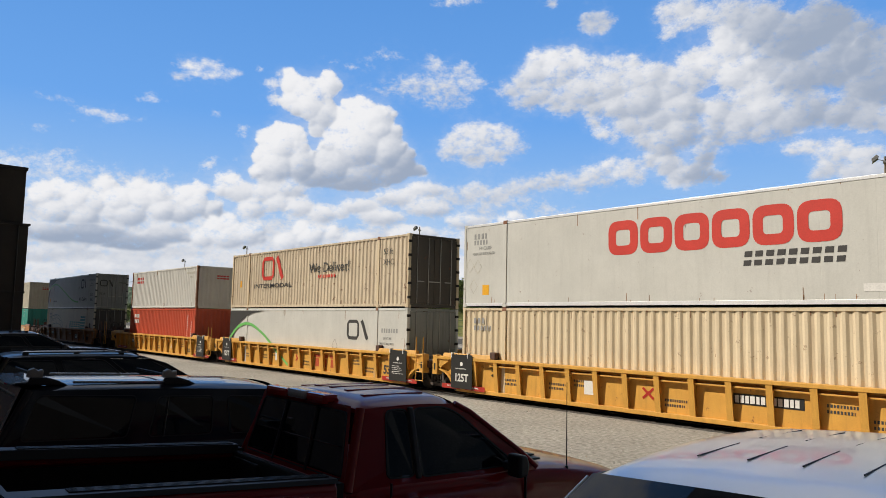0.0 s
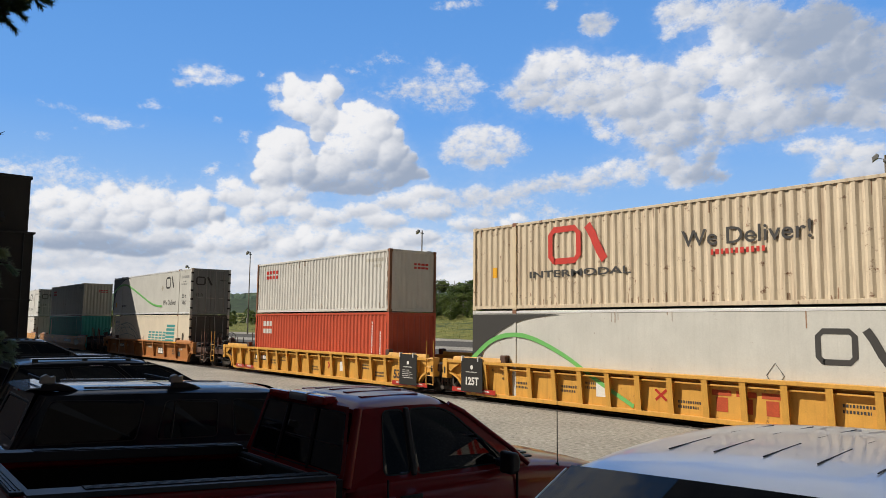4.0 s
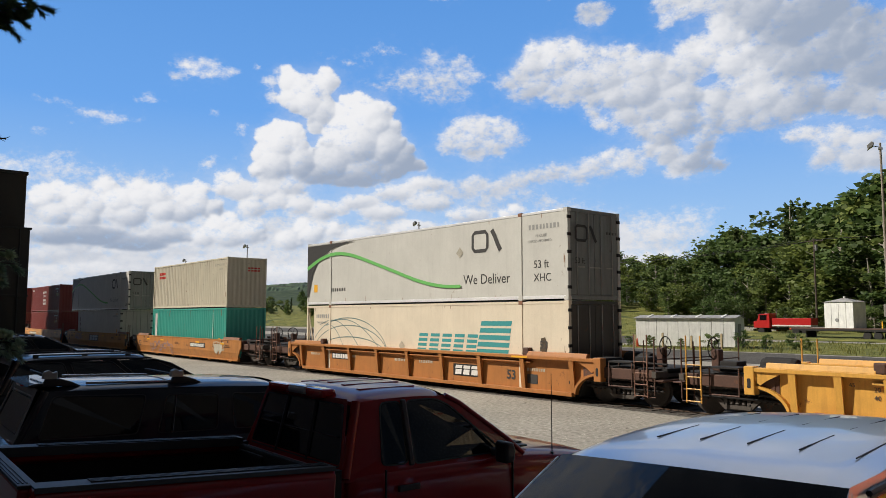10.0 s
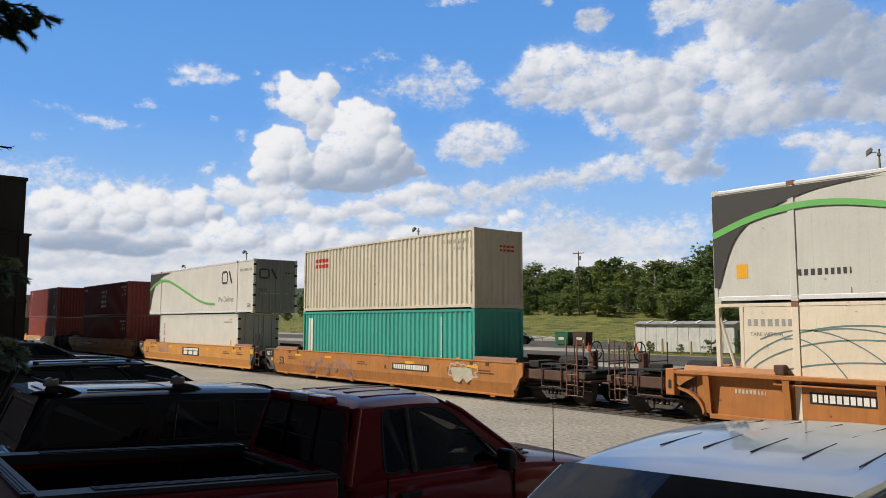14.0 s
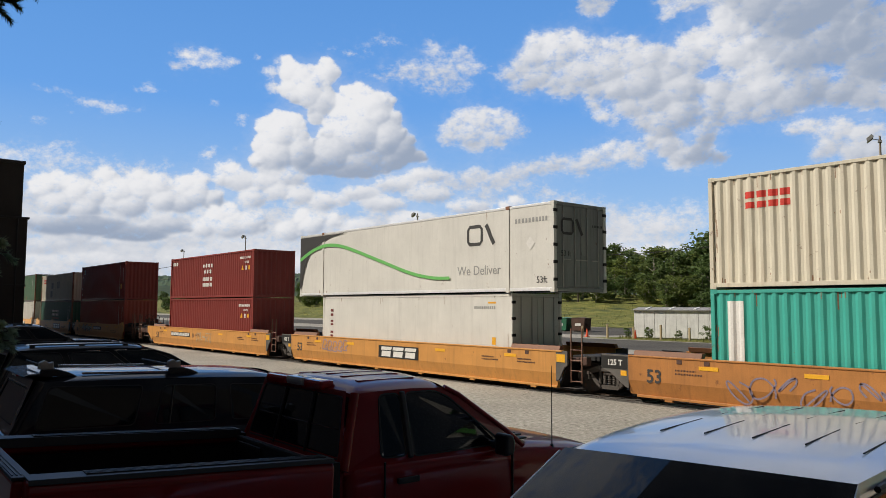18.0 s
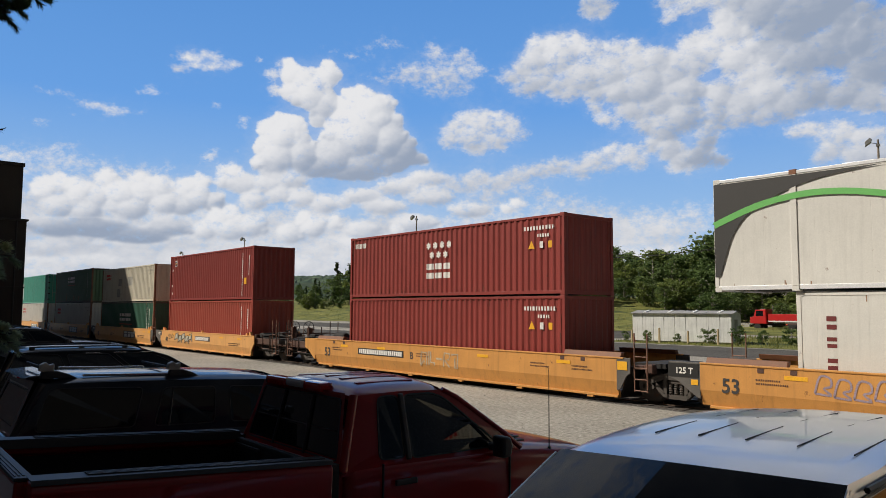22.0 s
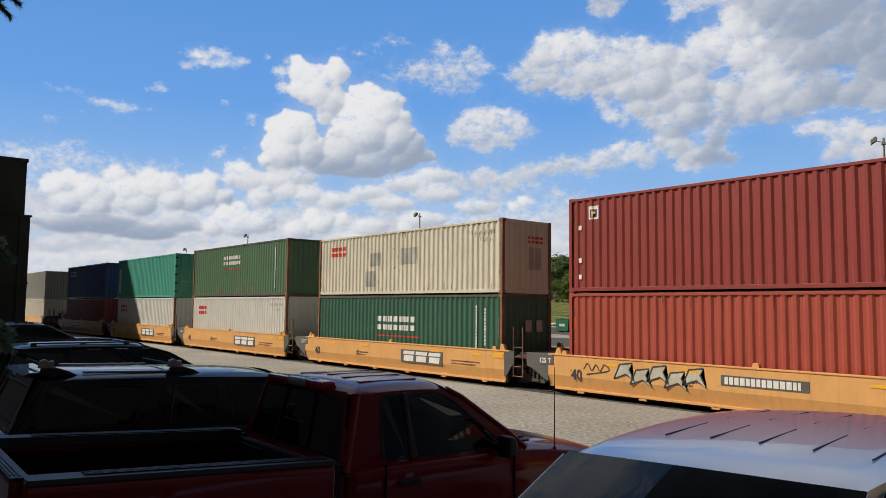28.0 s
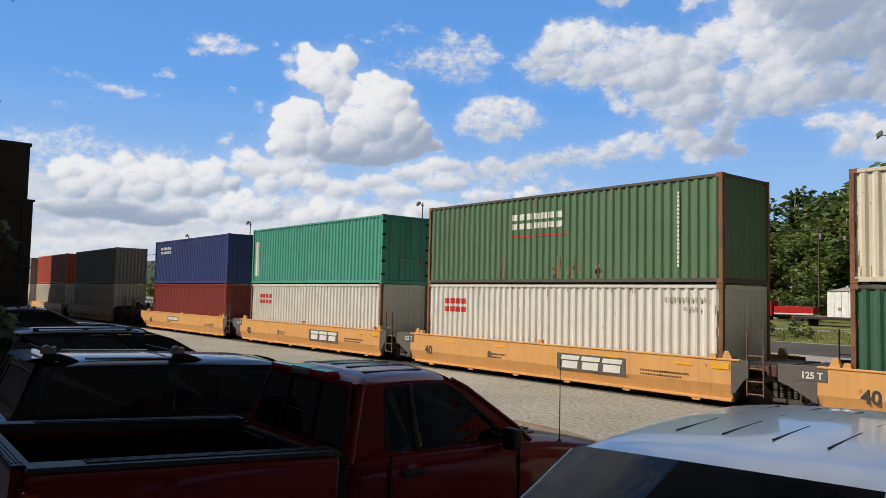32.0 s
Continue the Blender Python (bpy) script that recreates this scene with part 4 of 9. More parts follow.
# ---- trees ----
def leaf_material(name, dark, light):
    m = bpy.data.materials.new(name)
    m.use_nodes = True
    n, l = m.node_tree.nodes, m.node_tree.links
    b = n["Principled BSDF"]
    b.inputs["Roughness"].default_value = 0.6
    b.inputs["Specular IOR Level"].default_value = 0.3
    g = n.new("ShaderNodeNewGeometry")
    oi = n.new("ShaderNodeObjectInfo")
    col = ramp(n, l, g.outputs["Random Per Island"], [(0.0, dark), (1.0, light)])
    tint = ramp(n, l, oi.outputs["Random"], [(0.0, (0.75, 0.85, 0.8)), (0.5, (1, 1, 1)), (1.0, (1.3, 1.15, 0.9))])
    mx = n.new("ShaderNodeMix")
    mx.data_type, mx.blend_type = "RGBA", "MULTIPLY"
    mx.inputs[0].default_value = 1.0
    l.new(col, mx.inputs[6])
    l.new(tint, mx.inputs[7])
    l.new(mx.outputs[2], b.inputs["Base Color"])
    tr = n.new("ShaderNodeBsdfTranslucent")
    l.new(mx.outputs[2], tr.inputs["Color"])
    ms = n.new("ShaderNodeMixShader")
    ms.inputs[0].default_value = 0.45
    l.new(b.outputs[0], ms.inputs[1])
    l.new(tr.outputs[0], ms.inputs[2])
    l.new(ms.outputs[0], n["Material Output"].inputs["Surface"])
    return m


M["leaf"] = leaf_material("leaf", (0.066, 0.105, 0.032), (0.20, 0.265, 0.085))
M["needle"] = leaf_material("needle", (0.030, 0.052, 0.020), (0.085, 0.12, 0.045))
M["weed"] = leaf_material("weed", (0.13, 0.15, 0.04), (0.34, 0.31, 0.10))
M["bark_pale"] = material("bark_pale", (0.34, 0.31, 0.26), 0.9, blotch=0.4, grain=0.4, grain_scale=4)
M["bark_dark"] = material("bark_dark", (0.09, 0.07, 0.055), 0.9, blotch=0.3, grain=0.4, grain_scale=4)


def leaves_mesh(name, spots, size, rnd, mat, droop=0.0):
    v, f = [], []
    for p in spots:
        s = size * rnd.uniform(0.6, 1.35)
        a = Vector((rnd.gauss(0, 1), rnd.gauss(0, 1), rnd.gauss(0, 0.6) - droop)).normalized()
        b = a.cross(Vector((rnd.gauss(0, 1), rnd.gauss(0, 1), rnd.gauss(0, 1)))).normalized()
        k = len(v)
        v += [tuple(p - a * s * 0.5), tuple(p + b * s * 0.34), tuple(p + a * s * 0.5), tuple(p - b * s * 0.34)]
        f.append((k, k + 1, k + 2, k + 3))
    me = mesh_from(name, v, f)
    me.materials.append(mat)
    return me


def broadleaf(seed, h, spread, n):
    rnd = random.Random(seed)
    bm = bmesh.new()
    add_tube(bm, (0, 0, -0.3), (0.02 * h, 0.01 * h, 0.45 * h), 0.018 * h, 0.011 * h, 7)
    add_tube(bm, (0.02 * h, 0.01 * h, 0.45 * h), (0, 0, 0.9 * h), 0.011 * h, 0.003 * h, 6)
    spots = []
    for i in range(25):
        z = h * rnd.uniform(0.09, 0.93)
        w = spread * h * (1.0 - abs((z / h - 0.52) / 0.52) ** 2.2) * rnd.uniform(0.45, 1.0)
        a = rnd.uniform(0, 6.28)
        c = Vector((w * math.cos(a), w * math.sin(a), z))
        add_tube(bm, (0, 0, max(0.06 * h, z - 0.14 * h)), tuple(c), 0.006 * h, 0.002 * h, 5)
        r = h * rnd.uniform(0.055, 0.125)
        for _ in range(n // 24):
            d = Vector((rnd.gauss(0, 1), rnd.gauss(0, 1), rnd.gauss(0, 0.8))).normalized()
            spots.append(c + d * r * (rnd.uniform(0.35, 1.12)))
    trunk = bpy.data.meshes.new("trunk")
    bm.to_mesh(trunk)
    bm.free()
    trunk.materials.append(M["bark_pale"])
    return trunk, leaves_mesh("crown", spots, 0.042 * h, rnd, M["leaf"])


def conifer(seed, h, n):
    rnd = random.Random(seed)
    bm = bmesh.new()
    add_tube(bm, (0, 0, -0.3), (0, 0, 0.97 * h), 0.014 * h, 0.002 * h, 7)
    spots = []
    for i in range(46):
        z = h * (0.10 + 0.88 * (i / 46) ** 0.9)
        w = 0.19 * h * (1.02 - z / h) * rnd.uniform(0.7, 1.15)
        a = rnd.uniform(0, 6.28)
        tip = Vector((w * math.cos(a), w * math.sin(a), z - 0.25 * w))
        add_tube(bm, (0, 0, z), tuple(tip), 0.003 * h, 0.001 * h, 4)
        for _ in range(n // 46):
            q = rnd.uniform(0.15, 1.05)
            spots.append(Vector((tip.x * q, tip.y * q, z + (tip.z - z) * q)) + Vector((rnd.gauss(0, 1), rnd.gauss(0, 1), rnd.gauss(0, 0.7))) * 0.012 * h)
    trunk = bpy.data.meshes.new("trunk")
    bm.to_mesh(trunk)
    bm.free()
    trunk.materials.append(M["bark_dark"])
    return trunk, leaves_mesh("crown", spots, 0.037 * h, rnd, M["needle"], 0.4)


BROAD = [broadleaf(11, 10, 0.24, 2300), broadleaf(12, 10, 0.20, 2000), broadleaf(13, 10, 0.30, 2500), broadleaf(14, 10, 0.17, 1800)]
SPRUCE = [conifer(21, 10, 1700), conifer(22, 10, 1500)]


def set_tree(x, y, h, meshes, wide, turn, label, group="wood behind the yard"):
    t = new("tree")
    s = h / 10
    t.matrix_basis = Matrix.LocRotScale((x, y, ground_height(x, y)), Euler((0, 0, turn)), (s * wide, s * wide, s))
    tagged(t, label, "tree", group)
    part("trunk", meshes[0], None, t)
    part("crown", meshes[1], None, t)


SKYLINE = [(-84, 0.8), (-70, 1.1), (-62, 1.5), (-59.5, 2.6), (-57, 4.1), (-55, 3.9), (-52.5, 3.6), (-49, 3.7), (-45, 4.0), (-41, 4.5), (-37.6, 4.9), (-34, 5.0), (-31, 5.4), (-28, 6.6), (-26, 7.6), (-24, 7.8), (-22.5, 8.3), (-21, 9.2), (-18, 9.6), (-12, 9.0)]
WOOD_EDGE = [(-84, 350), (-66, 270), (-55, 222), (-45, 196), (-37, 176), (-30, 158), (-24, 146), (-12, 130)]


def along(table, a):
    for (a0, b0), (a1, b1) in zip(table, table[1:]):
        if a <= a1:
            return b0 + (b1 - b0) * (a - a0) / (a1 - a0)
    return table[-1][1]


HILL = [(-84, 1.3), (-75, 1.9), (-70, 2.2), (-66, 2.1), (-61, 2.5), (-57, 2.6), (-50, 2.3), (-44, 2.0), (-38, 1.6)]
# wood greens made paler, so the colour carries the haze of distance
M["hazy_hill_wood"] = ground_material("hazy_hill_wood", ((0.035, 0.062, 0.036), (0.06, 0.095, 0.05), (0.11, 0.15, 0.075)), 0.03, 0.0, stone=0.12)


def far_hill():
    """Wooded ridge on the horizon, its outline broken by tree tops."""
    rnd = random.Random(31)
    v, f = [], []
    cols, rows = 260, 14
    for i in range(cols + 1):
        a = -84 + 46 * i / cols
        top = math.tan(radians(along(HILL, a))) * 1250
        crest = rnd.uniform(-1.6, 2.4)
        for j in range(rows + 1):
            q = j / rows
            d = 800 + 450 * q
            lift = 0.5 - 0.5 * math.cos(math.pi * q)
            z = 2 + top * lift + (crest if j == rows else rnd.uniform(-1.5, 1.5)) * (q > 0)
            v.append((d * math.sin(radians(a)), d * math.cos(radians(a)), z))
    for i in range(cols):
        for j in range(rows):
            k = i * (rows + 1) + j
            f.append((k, k + rows + 1, k + rows + 2, k + 1))
    me = mesh_from("hill", v, f)
    me.materials.append(M["hazy_hill_wood"])
    return tagged(new("hill", me), "far wooded hill on the horizon", "hill", kind="structure")


far_hill()


def plant_wood():
    rnd = random.Random(77)
    az = -84.0
    while az < -12:
        for row in range(4):
            a = az + rnd.uniform(-0.5, 0.5)
            d = along(WOOD_EDGE, a) - 10 + row * rnd.uniform(7, 12) + rnd.uniform(-3, 3)
            x, y = d * math.sin(radians(a)), d * math.cos(radians(a))
            full = math.tan(radians(along(SKYLINE, a))) * d + 2.58 - ground_height(x, y)
            h = max(3.0, full * (0.52, 0.78, 0.97, 1.05)[row] * rnd.uniform(0.78, 1.07))
            if rnd.random() < (0.08 if a > -50 else 0.3):
                set_tree(x, y, h * 1.05, rnd.choice(SPRUCE), rnd.uniform(0.9, 1.25), rnd.uniform(0, 6), "dark green spruce at the edge of the wood")
            else:
                set_tree(x, y, h, rnd.choice(BROAD), rnd.uniform(1.3, 1.8), rnd.uniform(0, 6), "green broadleaf tree at the edge of the wood")
        az += 1.36
    for i in range(68):
        a = rnd.uniform(-68, -14)
        d = along(WOOD_EDGE, a) - rnd.uniform(4, 24)
        x, y = d * math.sin(radians(a)), d * math.cos(radians(a))
        set_tree(x, y, rnd.uniform(2.0, 6.0), BROAD[i % 3], rnd.uniform(1.35, 1.9), rnd.uniform(0, 6), "low green bush in front of the wood", "bushes below the wood")


plant_wood()


def weeds():
    """Tufts of tall grass and weeds on the verge and the bank."""
    rnd = random.Random(9)
    v, f = [], []
    for _ in range(30000):
        if rnd.random() < 0.45:
            x, y = rnd.uniform(-42, 8), rnd.uniform(53.5, 77)
            z, s = 0.0, rnd.uniform(0.06, 0.20) * (1 + 1.0 * (math.sin(x * 1.7) * math.sin(y * 1.1 + x * 0.6) > 0.45))
        else:
            x = rnd.uniform(-230, -46)
            y = 88 - 0.036 * (x + 200) + rnd.uniform(0, 60)
            z, s = ground_height(x, y) + 0.24, rnd.uniform(0.08, 0.26) * (1 + 1.2 * (math.sin(x * 0.9) * math.sin(y * 0.7 + x * 0.31) > 0.5))
        a = rnd.uniform(0, 3.14)
        w = min(0.045, s * 0.16)
        k = len(v)
        lean = rnd.uniform(-0.3, 0.3) * s
        v += [(x - w * math.cos(a), y - w * math.sin(a), z), (x + w * math.cos(a), y + w * math.sin(a), z), (x + lean, y + lean * 0.5, z + s)]
        f.append((k, k + 1, k + 2))
    me = mesh_from("weeds", v, f)
    me.materials.append(M["weed"])
    tagged(new("weeds", me), "tall grass and yellow-green weeds beside the road", "weeds", kind="stuff")


weeds()
for i, (x, y, h) in enumerate(((-38.6, 55.0, 1.1), (-36.2, 55.7, 0.9), (-33.9, 56.6, 1.4), (-31.8, 57.6, 1.6), (-30.4, 58.8, 1.3), (-28.6, 60.0, 1.5), (-27.0, 58.4, 1.0), (-41.8, 56.2, 1.0))):
    set_tree(x, y, h, BROAD[i % 3], 1.5, i * 1.3, "low green bush beside the white shed", "bushes round the shed")

# ---- things in the yard behind the train ----
M["shed_white"] = material("shed_white", (0.80, 0.80, 0.78), 0.6, blotch=0.15, grain=0.08, streak=0.3, rust=0.15)
M["shed_roof"] = material("shed_roof", (0.30, 0.29, 0.28), 0.6, blotch=0.3, grain=0.2, rust=0.3)
M["bin_green"] = material("bin_green", (0.03, 0.16, 0.08), 0.5, blotch=0.2, rust=0.2)
M["bin_brown"] = material("bin_brown", (0.09, 0.045, 0.03), 0.7, blotch=0.3, rust=0.4)
M["red_paint"] = material("red_paint", (0.52, 0.02, 0.02), 0.35, blotch=0.1, coat=0.4)
M["tyre"] = material("tyre", (0.022, 0.021, 0.02), 0.85, grain=0.2)
M["chrome"] = material("chrome", (0.62, 0.62, 0.62), 0.18, 0.9)
M["cone_orange"] = material("cone_orange", (0.75, 0.10, 0.03), 0.5)
M["post_wood"] = material("post_wood", (0.42, 0.33, 0.20), 0.85, grain=0.3)


def long_shed():
    """Low white metal store with a shallow pitched roof."""
    a, b = Vector((-40.9, 56.0, 0)), Vector((-32.7, 58.2, 0))
    ang = math.degrees(math.atan2(b.y - a.y, b.x - a.x))
    L = (b - a).length
    t = thing("storage_shed", pose(a.x, a.y, 0, 0, 0, ang), "long low white metal storage shed with grey roof sheets", "shed")
    k = 9
    for i in range(k):
        part("wall_panel", box(L * i / k + 0.015, L * (i + 1) / k - 0.015, -0.02, 0.06, 0.1, 2.46, 0.01), M["shed_white"], t)
    part("back_wall", box(0, L, 2.9, 2.98, 0, 2.35), M["shed_white"], t)
    for x in (0.0, L - 0.06):
        part("end_wall", prism([(0.06, 0.0), (2.9, 0.0), (2.9, 2.46), (1.48, 2.69), (0.06, 2.46)], x, x + 0.06, "x"), M["shed_white"], t)
    part("inner_wall", box(0.05, L - 0.05, 0.06, 0.10, 0, 2.3), M["shed_roof"], t)
    for i in range(8):
        for s in (0, 1):
            o = [(-0.18, 2.50), (1.48, 2.74), (1.48, 2.70), (-0.18, 2.46)] if s == 0 else [(1.48, 2.74), (3.14, 2.50), (3.14, 2.46), (1.48, 2.70)]
            part("roof_sheet", prism(o, L * i / 8 + 0.02 - (0.15 if i == 0 else 0), L * (i + 1) / 8 - 0.02 + (0.15 if i == 7 else 0), "x"), M["shed_roof"], t)
            if s == 0 and i % 2:
                part("roof_batten", prism([(0.1, 2.54), (1.4, 2.73), (1.4, 2.79), (0.1, 2.60)], L * i / 8 - 0.1, L * i / 8 + 0.1, "x"), M["shed_white"], t)
    part("door", box(L - 0.005, L + 0.035, 0.9, 1.8, 0.05, 2.0, 0.01), M["shed_roof"], t)
    return t


long_shed()


def skip_bin(x, y, turn, w, mat, label):
    t = thing("waste_bin", pose(x, y, 0, 0, 0, turn), label, "dumpster")
    part("body", prism([(-w / 2 + 0.1, 0.12), (w / 2 - 0.1, 0.12), (w / 2, 1.45), (-w / 2, 1.45)], -0.8, 0.8, "y", 0.02), M[mat], t)
    for s in (-1, 1):
        part("lid", prism([(s * 0.02, 1.46), (s * w / 2, 1.46), (s * w / 2, 1.54), (s * 0.02, 1.6)], -0.82, 0.82, "y", 0.02), M[mat], t)
        part("lift_pocket", box(*sorted((s * (w / 2 - 0.02), s * (w / 2 + 0.14))), -0.5, 0.5, 0.7, 0.9, 0.02), M[mat], t)
        part("skid", box(*sorted((s * 0.3, s * 0.5)), -0.8, 0.8, 0.0, 0.12), M["black_steel"], t)
    part("label_plate", box(-0.35, 0.35, -0.825, -0.815, 0.65, 0.95), M["mark_white"], t)


skip_bin(-57.9, 66.0, 12, 1.7, "bin_green", "green metal dumpster on the yard")
skip_bin(-55.8, 66.6, 12, 1.7, "bin_brown", "brown rusty dumpster beside the green one")


def traffic_cone(x, y):
    t = thing("traffic_cone", pose(x, y, 0), "orange plastic traffic cone", "cone")
    part("base", box(-0.2, 0.2, -0.2, 0.2, 0, 0.04, 0.01), M["cone_orange"], t)
    part("cone", tube((0, 0, 0.04), (0, 0, 0.75), 0.15, 0.03, 12), M["cone_orange"], t)


traffic_cone(-40.2, 55.2)
traffic_cone(-45.4, 55.0)


def marker_post(x, y, h=1.1):
    t = thing("wooden_post", pose(x, y, 0), "short weathered wooden post", "post", "posts along the yard")
    part("post", box(-0.07, 0.07, -0.07, 0.07, -0.1, h, 0.015), M["post_wood"], t)
    part("cap", prism([(-0.08, h), (0.08, h), (0, h + 0.06)], -0.08, 0.08, "y"), M["post_wood"], t)


for i in range(6):
    marker_post(-44.6 + i * 2.4, 53.4 + 0.5 * i, 1.0 + 0.2 * (i % 2))


def guard_rail():
    t = thing("guard_rail", pose(-72.6, 72.6, 0, 0, 0, 14), "short weathered steel barrier on low posts", "guard rail")
    for i in range(6):
        part("post", box(-7.0 + 2.8 * i - 0.08, -7.0 + 2.8 * i + 0.08, 0.0, 0.16, -0.1, 0.75, 0.01), M["post_wood"], t)
    part("beam", prism([(-0.02, 0.45), (-0.07, 0.53), (-0.02, 0.60), (-0.07, 0.67), (-0.02, 0.75), (0.0, 0.6)], -7.3, 7.3, "x"), M["lamp_grey"], t)


guard_rail()


def utility_pole(x, y, h, label="brown wooden power pole with a crossarm"):
    t = thing("power_pole", pose(x, y, ground_height(x, y), 0, 0, 12), label, "power pole", "power poles")
    part("pole", tube((0, 0, -0.3), (0, 0, h), 0.17, 0.11, 8), M["bark_dark"], t)
    part("crossarm", box(-1.3, 1.3, -0.06, 0.06, h - 0.5, h - 0.36, 0.01), M["bark_dark"], t)
    for d in (-1.2, -0.5, 0.5, 1.2):
        part("insulator", tube((d, 0, h - 0.36), (d, 0, h - 0.16), 0.05, 0.04, 6), M["steel_pale"], t)
    part("transformer", tube((0.3, 0, h - 1.9), (0.3, 0, h - 1.0), 0.22, None, 10), M["lamp_grey"], t)


utility_pole(-103.0, 122.0, 13.5)
utility_pole(-168.0, 128.0, 13.5)
utility_pole(-52.0, 116.0, 14.5)


def wire(p, q, sag, r=0.02):
    pts = [Vector(p).lerp(Vector(q), i / 14) - Vector((0, 0, sag * 4 * (i / 14) * (1 - i / 14))) for i in range(15)]
    side = (pts[-1] - pts[0]).cross(Vector((0, 0, 1))).normalized() * r
    up = Vector((0, 0, r))
    v = [tuple(c + o) for c in pts for o in (side, up, -side, -up)]
    f = [(4 * i + j, 4 * i + (j + 1) % 4, 4 * i + 4 + (j + 1) % 4, 4 * i + 4 + j) for i in range(14) for j in range(4)]
    bm = mesh_from("overhead_wire", v, f)
    t = part("overhead_wire", bm, M["black_steel"], None)
    tagged(t, "thin dark overhead power wire", "wire", "overhead wires")


for k, dz in enumerate((13.2, 13.3, 13.4)):
    d = (-1.2, 0.5, 1.2)[k]
    wire((-300 + d, 138 + d, dz + 2), (-168 + d, 128 + d, dz + 0.4), 1.0, 0.03)
    wire((-168 + d, 128 + d, dz + 0.4), (-103 + d, 122 + d, dz + 0.3), 0.8, 0.03)
    wire((-103 + d, 122 + d, dz + 0.3), (-52 + d, 116 + d, dz + 1.0), 0.8, 0.03)
    wire((-52 + d, 116 + d, dz + 1.0), (30 + d, 106 + d, dz + 1.5), 0.8, 0.03)
wire((-420, 60, 14.0), (-190, 70, 13.0), 2.0, 0.06)
wire((-420, 64, 11.0), (-190, 74, 10.6), 2.0, 0.06)


def lattice_tower(x, y, h):
    t = thing("radio_tower", pose(x, y, ground_height(x, y)), "slender lattice radio tower behind the trees", "tower")
    for sx in (-1, 1):
        for sy in (-1, 1):
            part("leg", tube((sx * 1.5, sy * 1.5, 0), (sx * 0.5, sy * 0.5, h), 0.12, 0.08, 5), M["lamp_grey"], t)
    bm = bmesh.new()
    for i in range(14):
        z0, z1 = h * i / 14, h * (i + 1) / 14
        r0, r1 = 1.5 - z0 / h, 1.5 - z1 / h
        for s in (-1, 1):
            add_tube(bm, (-r0, s * r0, z0), (r1, s * r1, z1), 0.05, None, 4)
            add_tube(bm, (s * r0, r0, z0), (s * r1, -r1, z1), 0.05, None, 4)
    part("bracing", bm, M["lamp_grey"], t)
    part("head_frame", box(-0.9, 0.9, -0.9, 0.9, h, h + 0.3, 0.03), M["lamp_grey"], t)


lattice_tower(-226.0, 178.0, 24.0)


def wheel_parts(parent, x, y, r, w, rim="chrome"):
    o = new("wheel")
    o.parent = parent
    o.matrix_basis = pose(x, y, r)
    part("tyre", lathe([(r * 0.58, -w / 2), (r * 0.9, -w / 2), (r, -w / 2 + 0.04), (r, w / 2 - 0.04), (r * 0.9, w / 2), (r * 0.58, w / 2)], 24, "y"), M["tyre"], o)
    bm = lathe([(0.05, -w / 2 + 0.04), (r * 0.2, -w / 2 + 0.01), (r * 0.5, -w / 2 + 0.05), (r * 0.59, -w / 2 + 0.01), (r * 0.59, w / 2 - 0.01), (r * 0.5, w / 2 - 0.05), (r * 0.2, w / 2 - 0.01), (0.05, w / 2 - 0.04)], 20, "y")
    part("rim", bm, M[rim], o)
    return o


def highway_truck():
    t = thing("flatbed_truck", pose(-54.2, 107.0, 0, 0, 0, 184), "red truck cab with a red flatbed body", "truck")
    part("chassis", box(-9.5, 2.2, -0.5, 0.5, 0.75, 1.05, 0.03), M["black_steel"], t)
    cab = part("cab", prism([(0.1, 1.0), (2.4, 1.0), (2.4, 1.9), (1.9, 2.05), (1.6, 3.0), (0.1, 3.1)], -1.15, 1.15, "y", 0.05), M["red_paint"], t)
    part("windshield", prism([(1.93, 2.1), (1.64, 2.95), (1.66, 2.95), (1.96, 2.1)], -1.0, 1.0, "y"), M["dark_glass"], cab)
    for s in (-1, 1):
        part("side_window", box(0.5, 1.5, *sorted((s * 1.15, s * 1.165)), 2.1, 2.85, 0.004), M["dark_glass"], cab)
    part("exhaust_stack", tube((-0.1, -0.95, 1.0), (-0.1, -0.95, 3.7), 0.08, None, 8), M["chrome"], t)
    part("fuel_tank", tube((-1.6, -1.0, 0.8), (0.0, -1.0, 0.8), 0.32, None, 14), M["chrome"], t)
    part("load_bed", box(-5.7, -0.3, -1.25, 1.25, 1.45, 2.4, 0.03), M["red_paint"], t)
    part("bed_frame", box(-5.7, -0.3, -1.25, 1.25, 1.25, 1.45, 0.02), M["mark_white"], t)
    part("tail_deck", box(-9.6, -5.7, -1.2, 1.2, 1.05, 1.2, 0.02), M["steel_pale"], t)
    part("bumper", box(2.4, 2.55, -1.2, 1.2, 0.5, 0.85, 0.03), M["chrome"], t)
    for x in (1.3, -3.6, -4.9):
        for s in (-1, 1):
            wheel_parts(t, x, s * 1.05, 0.5, 0.32)


highway_truck()


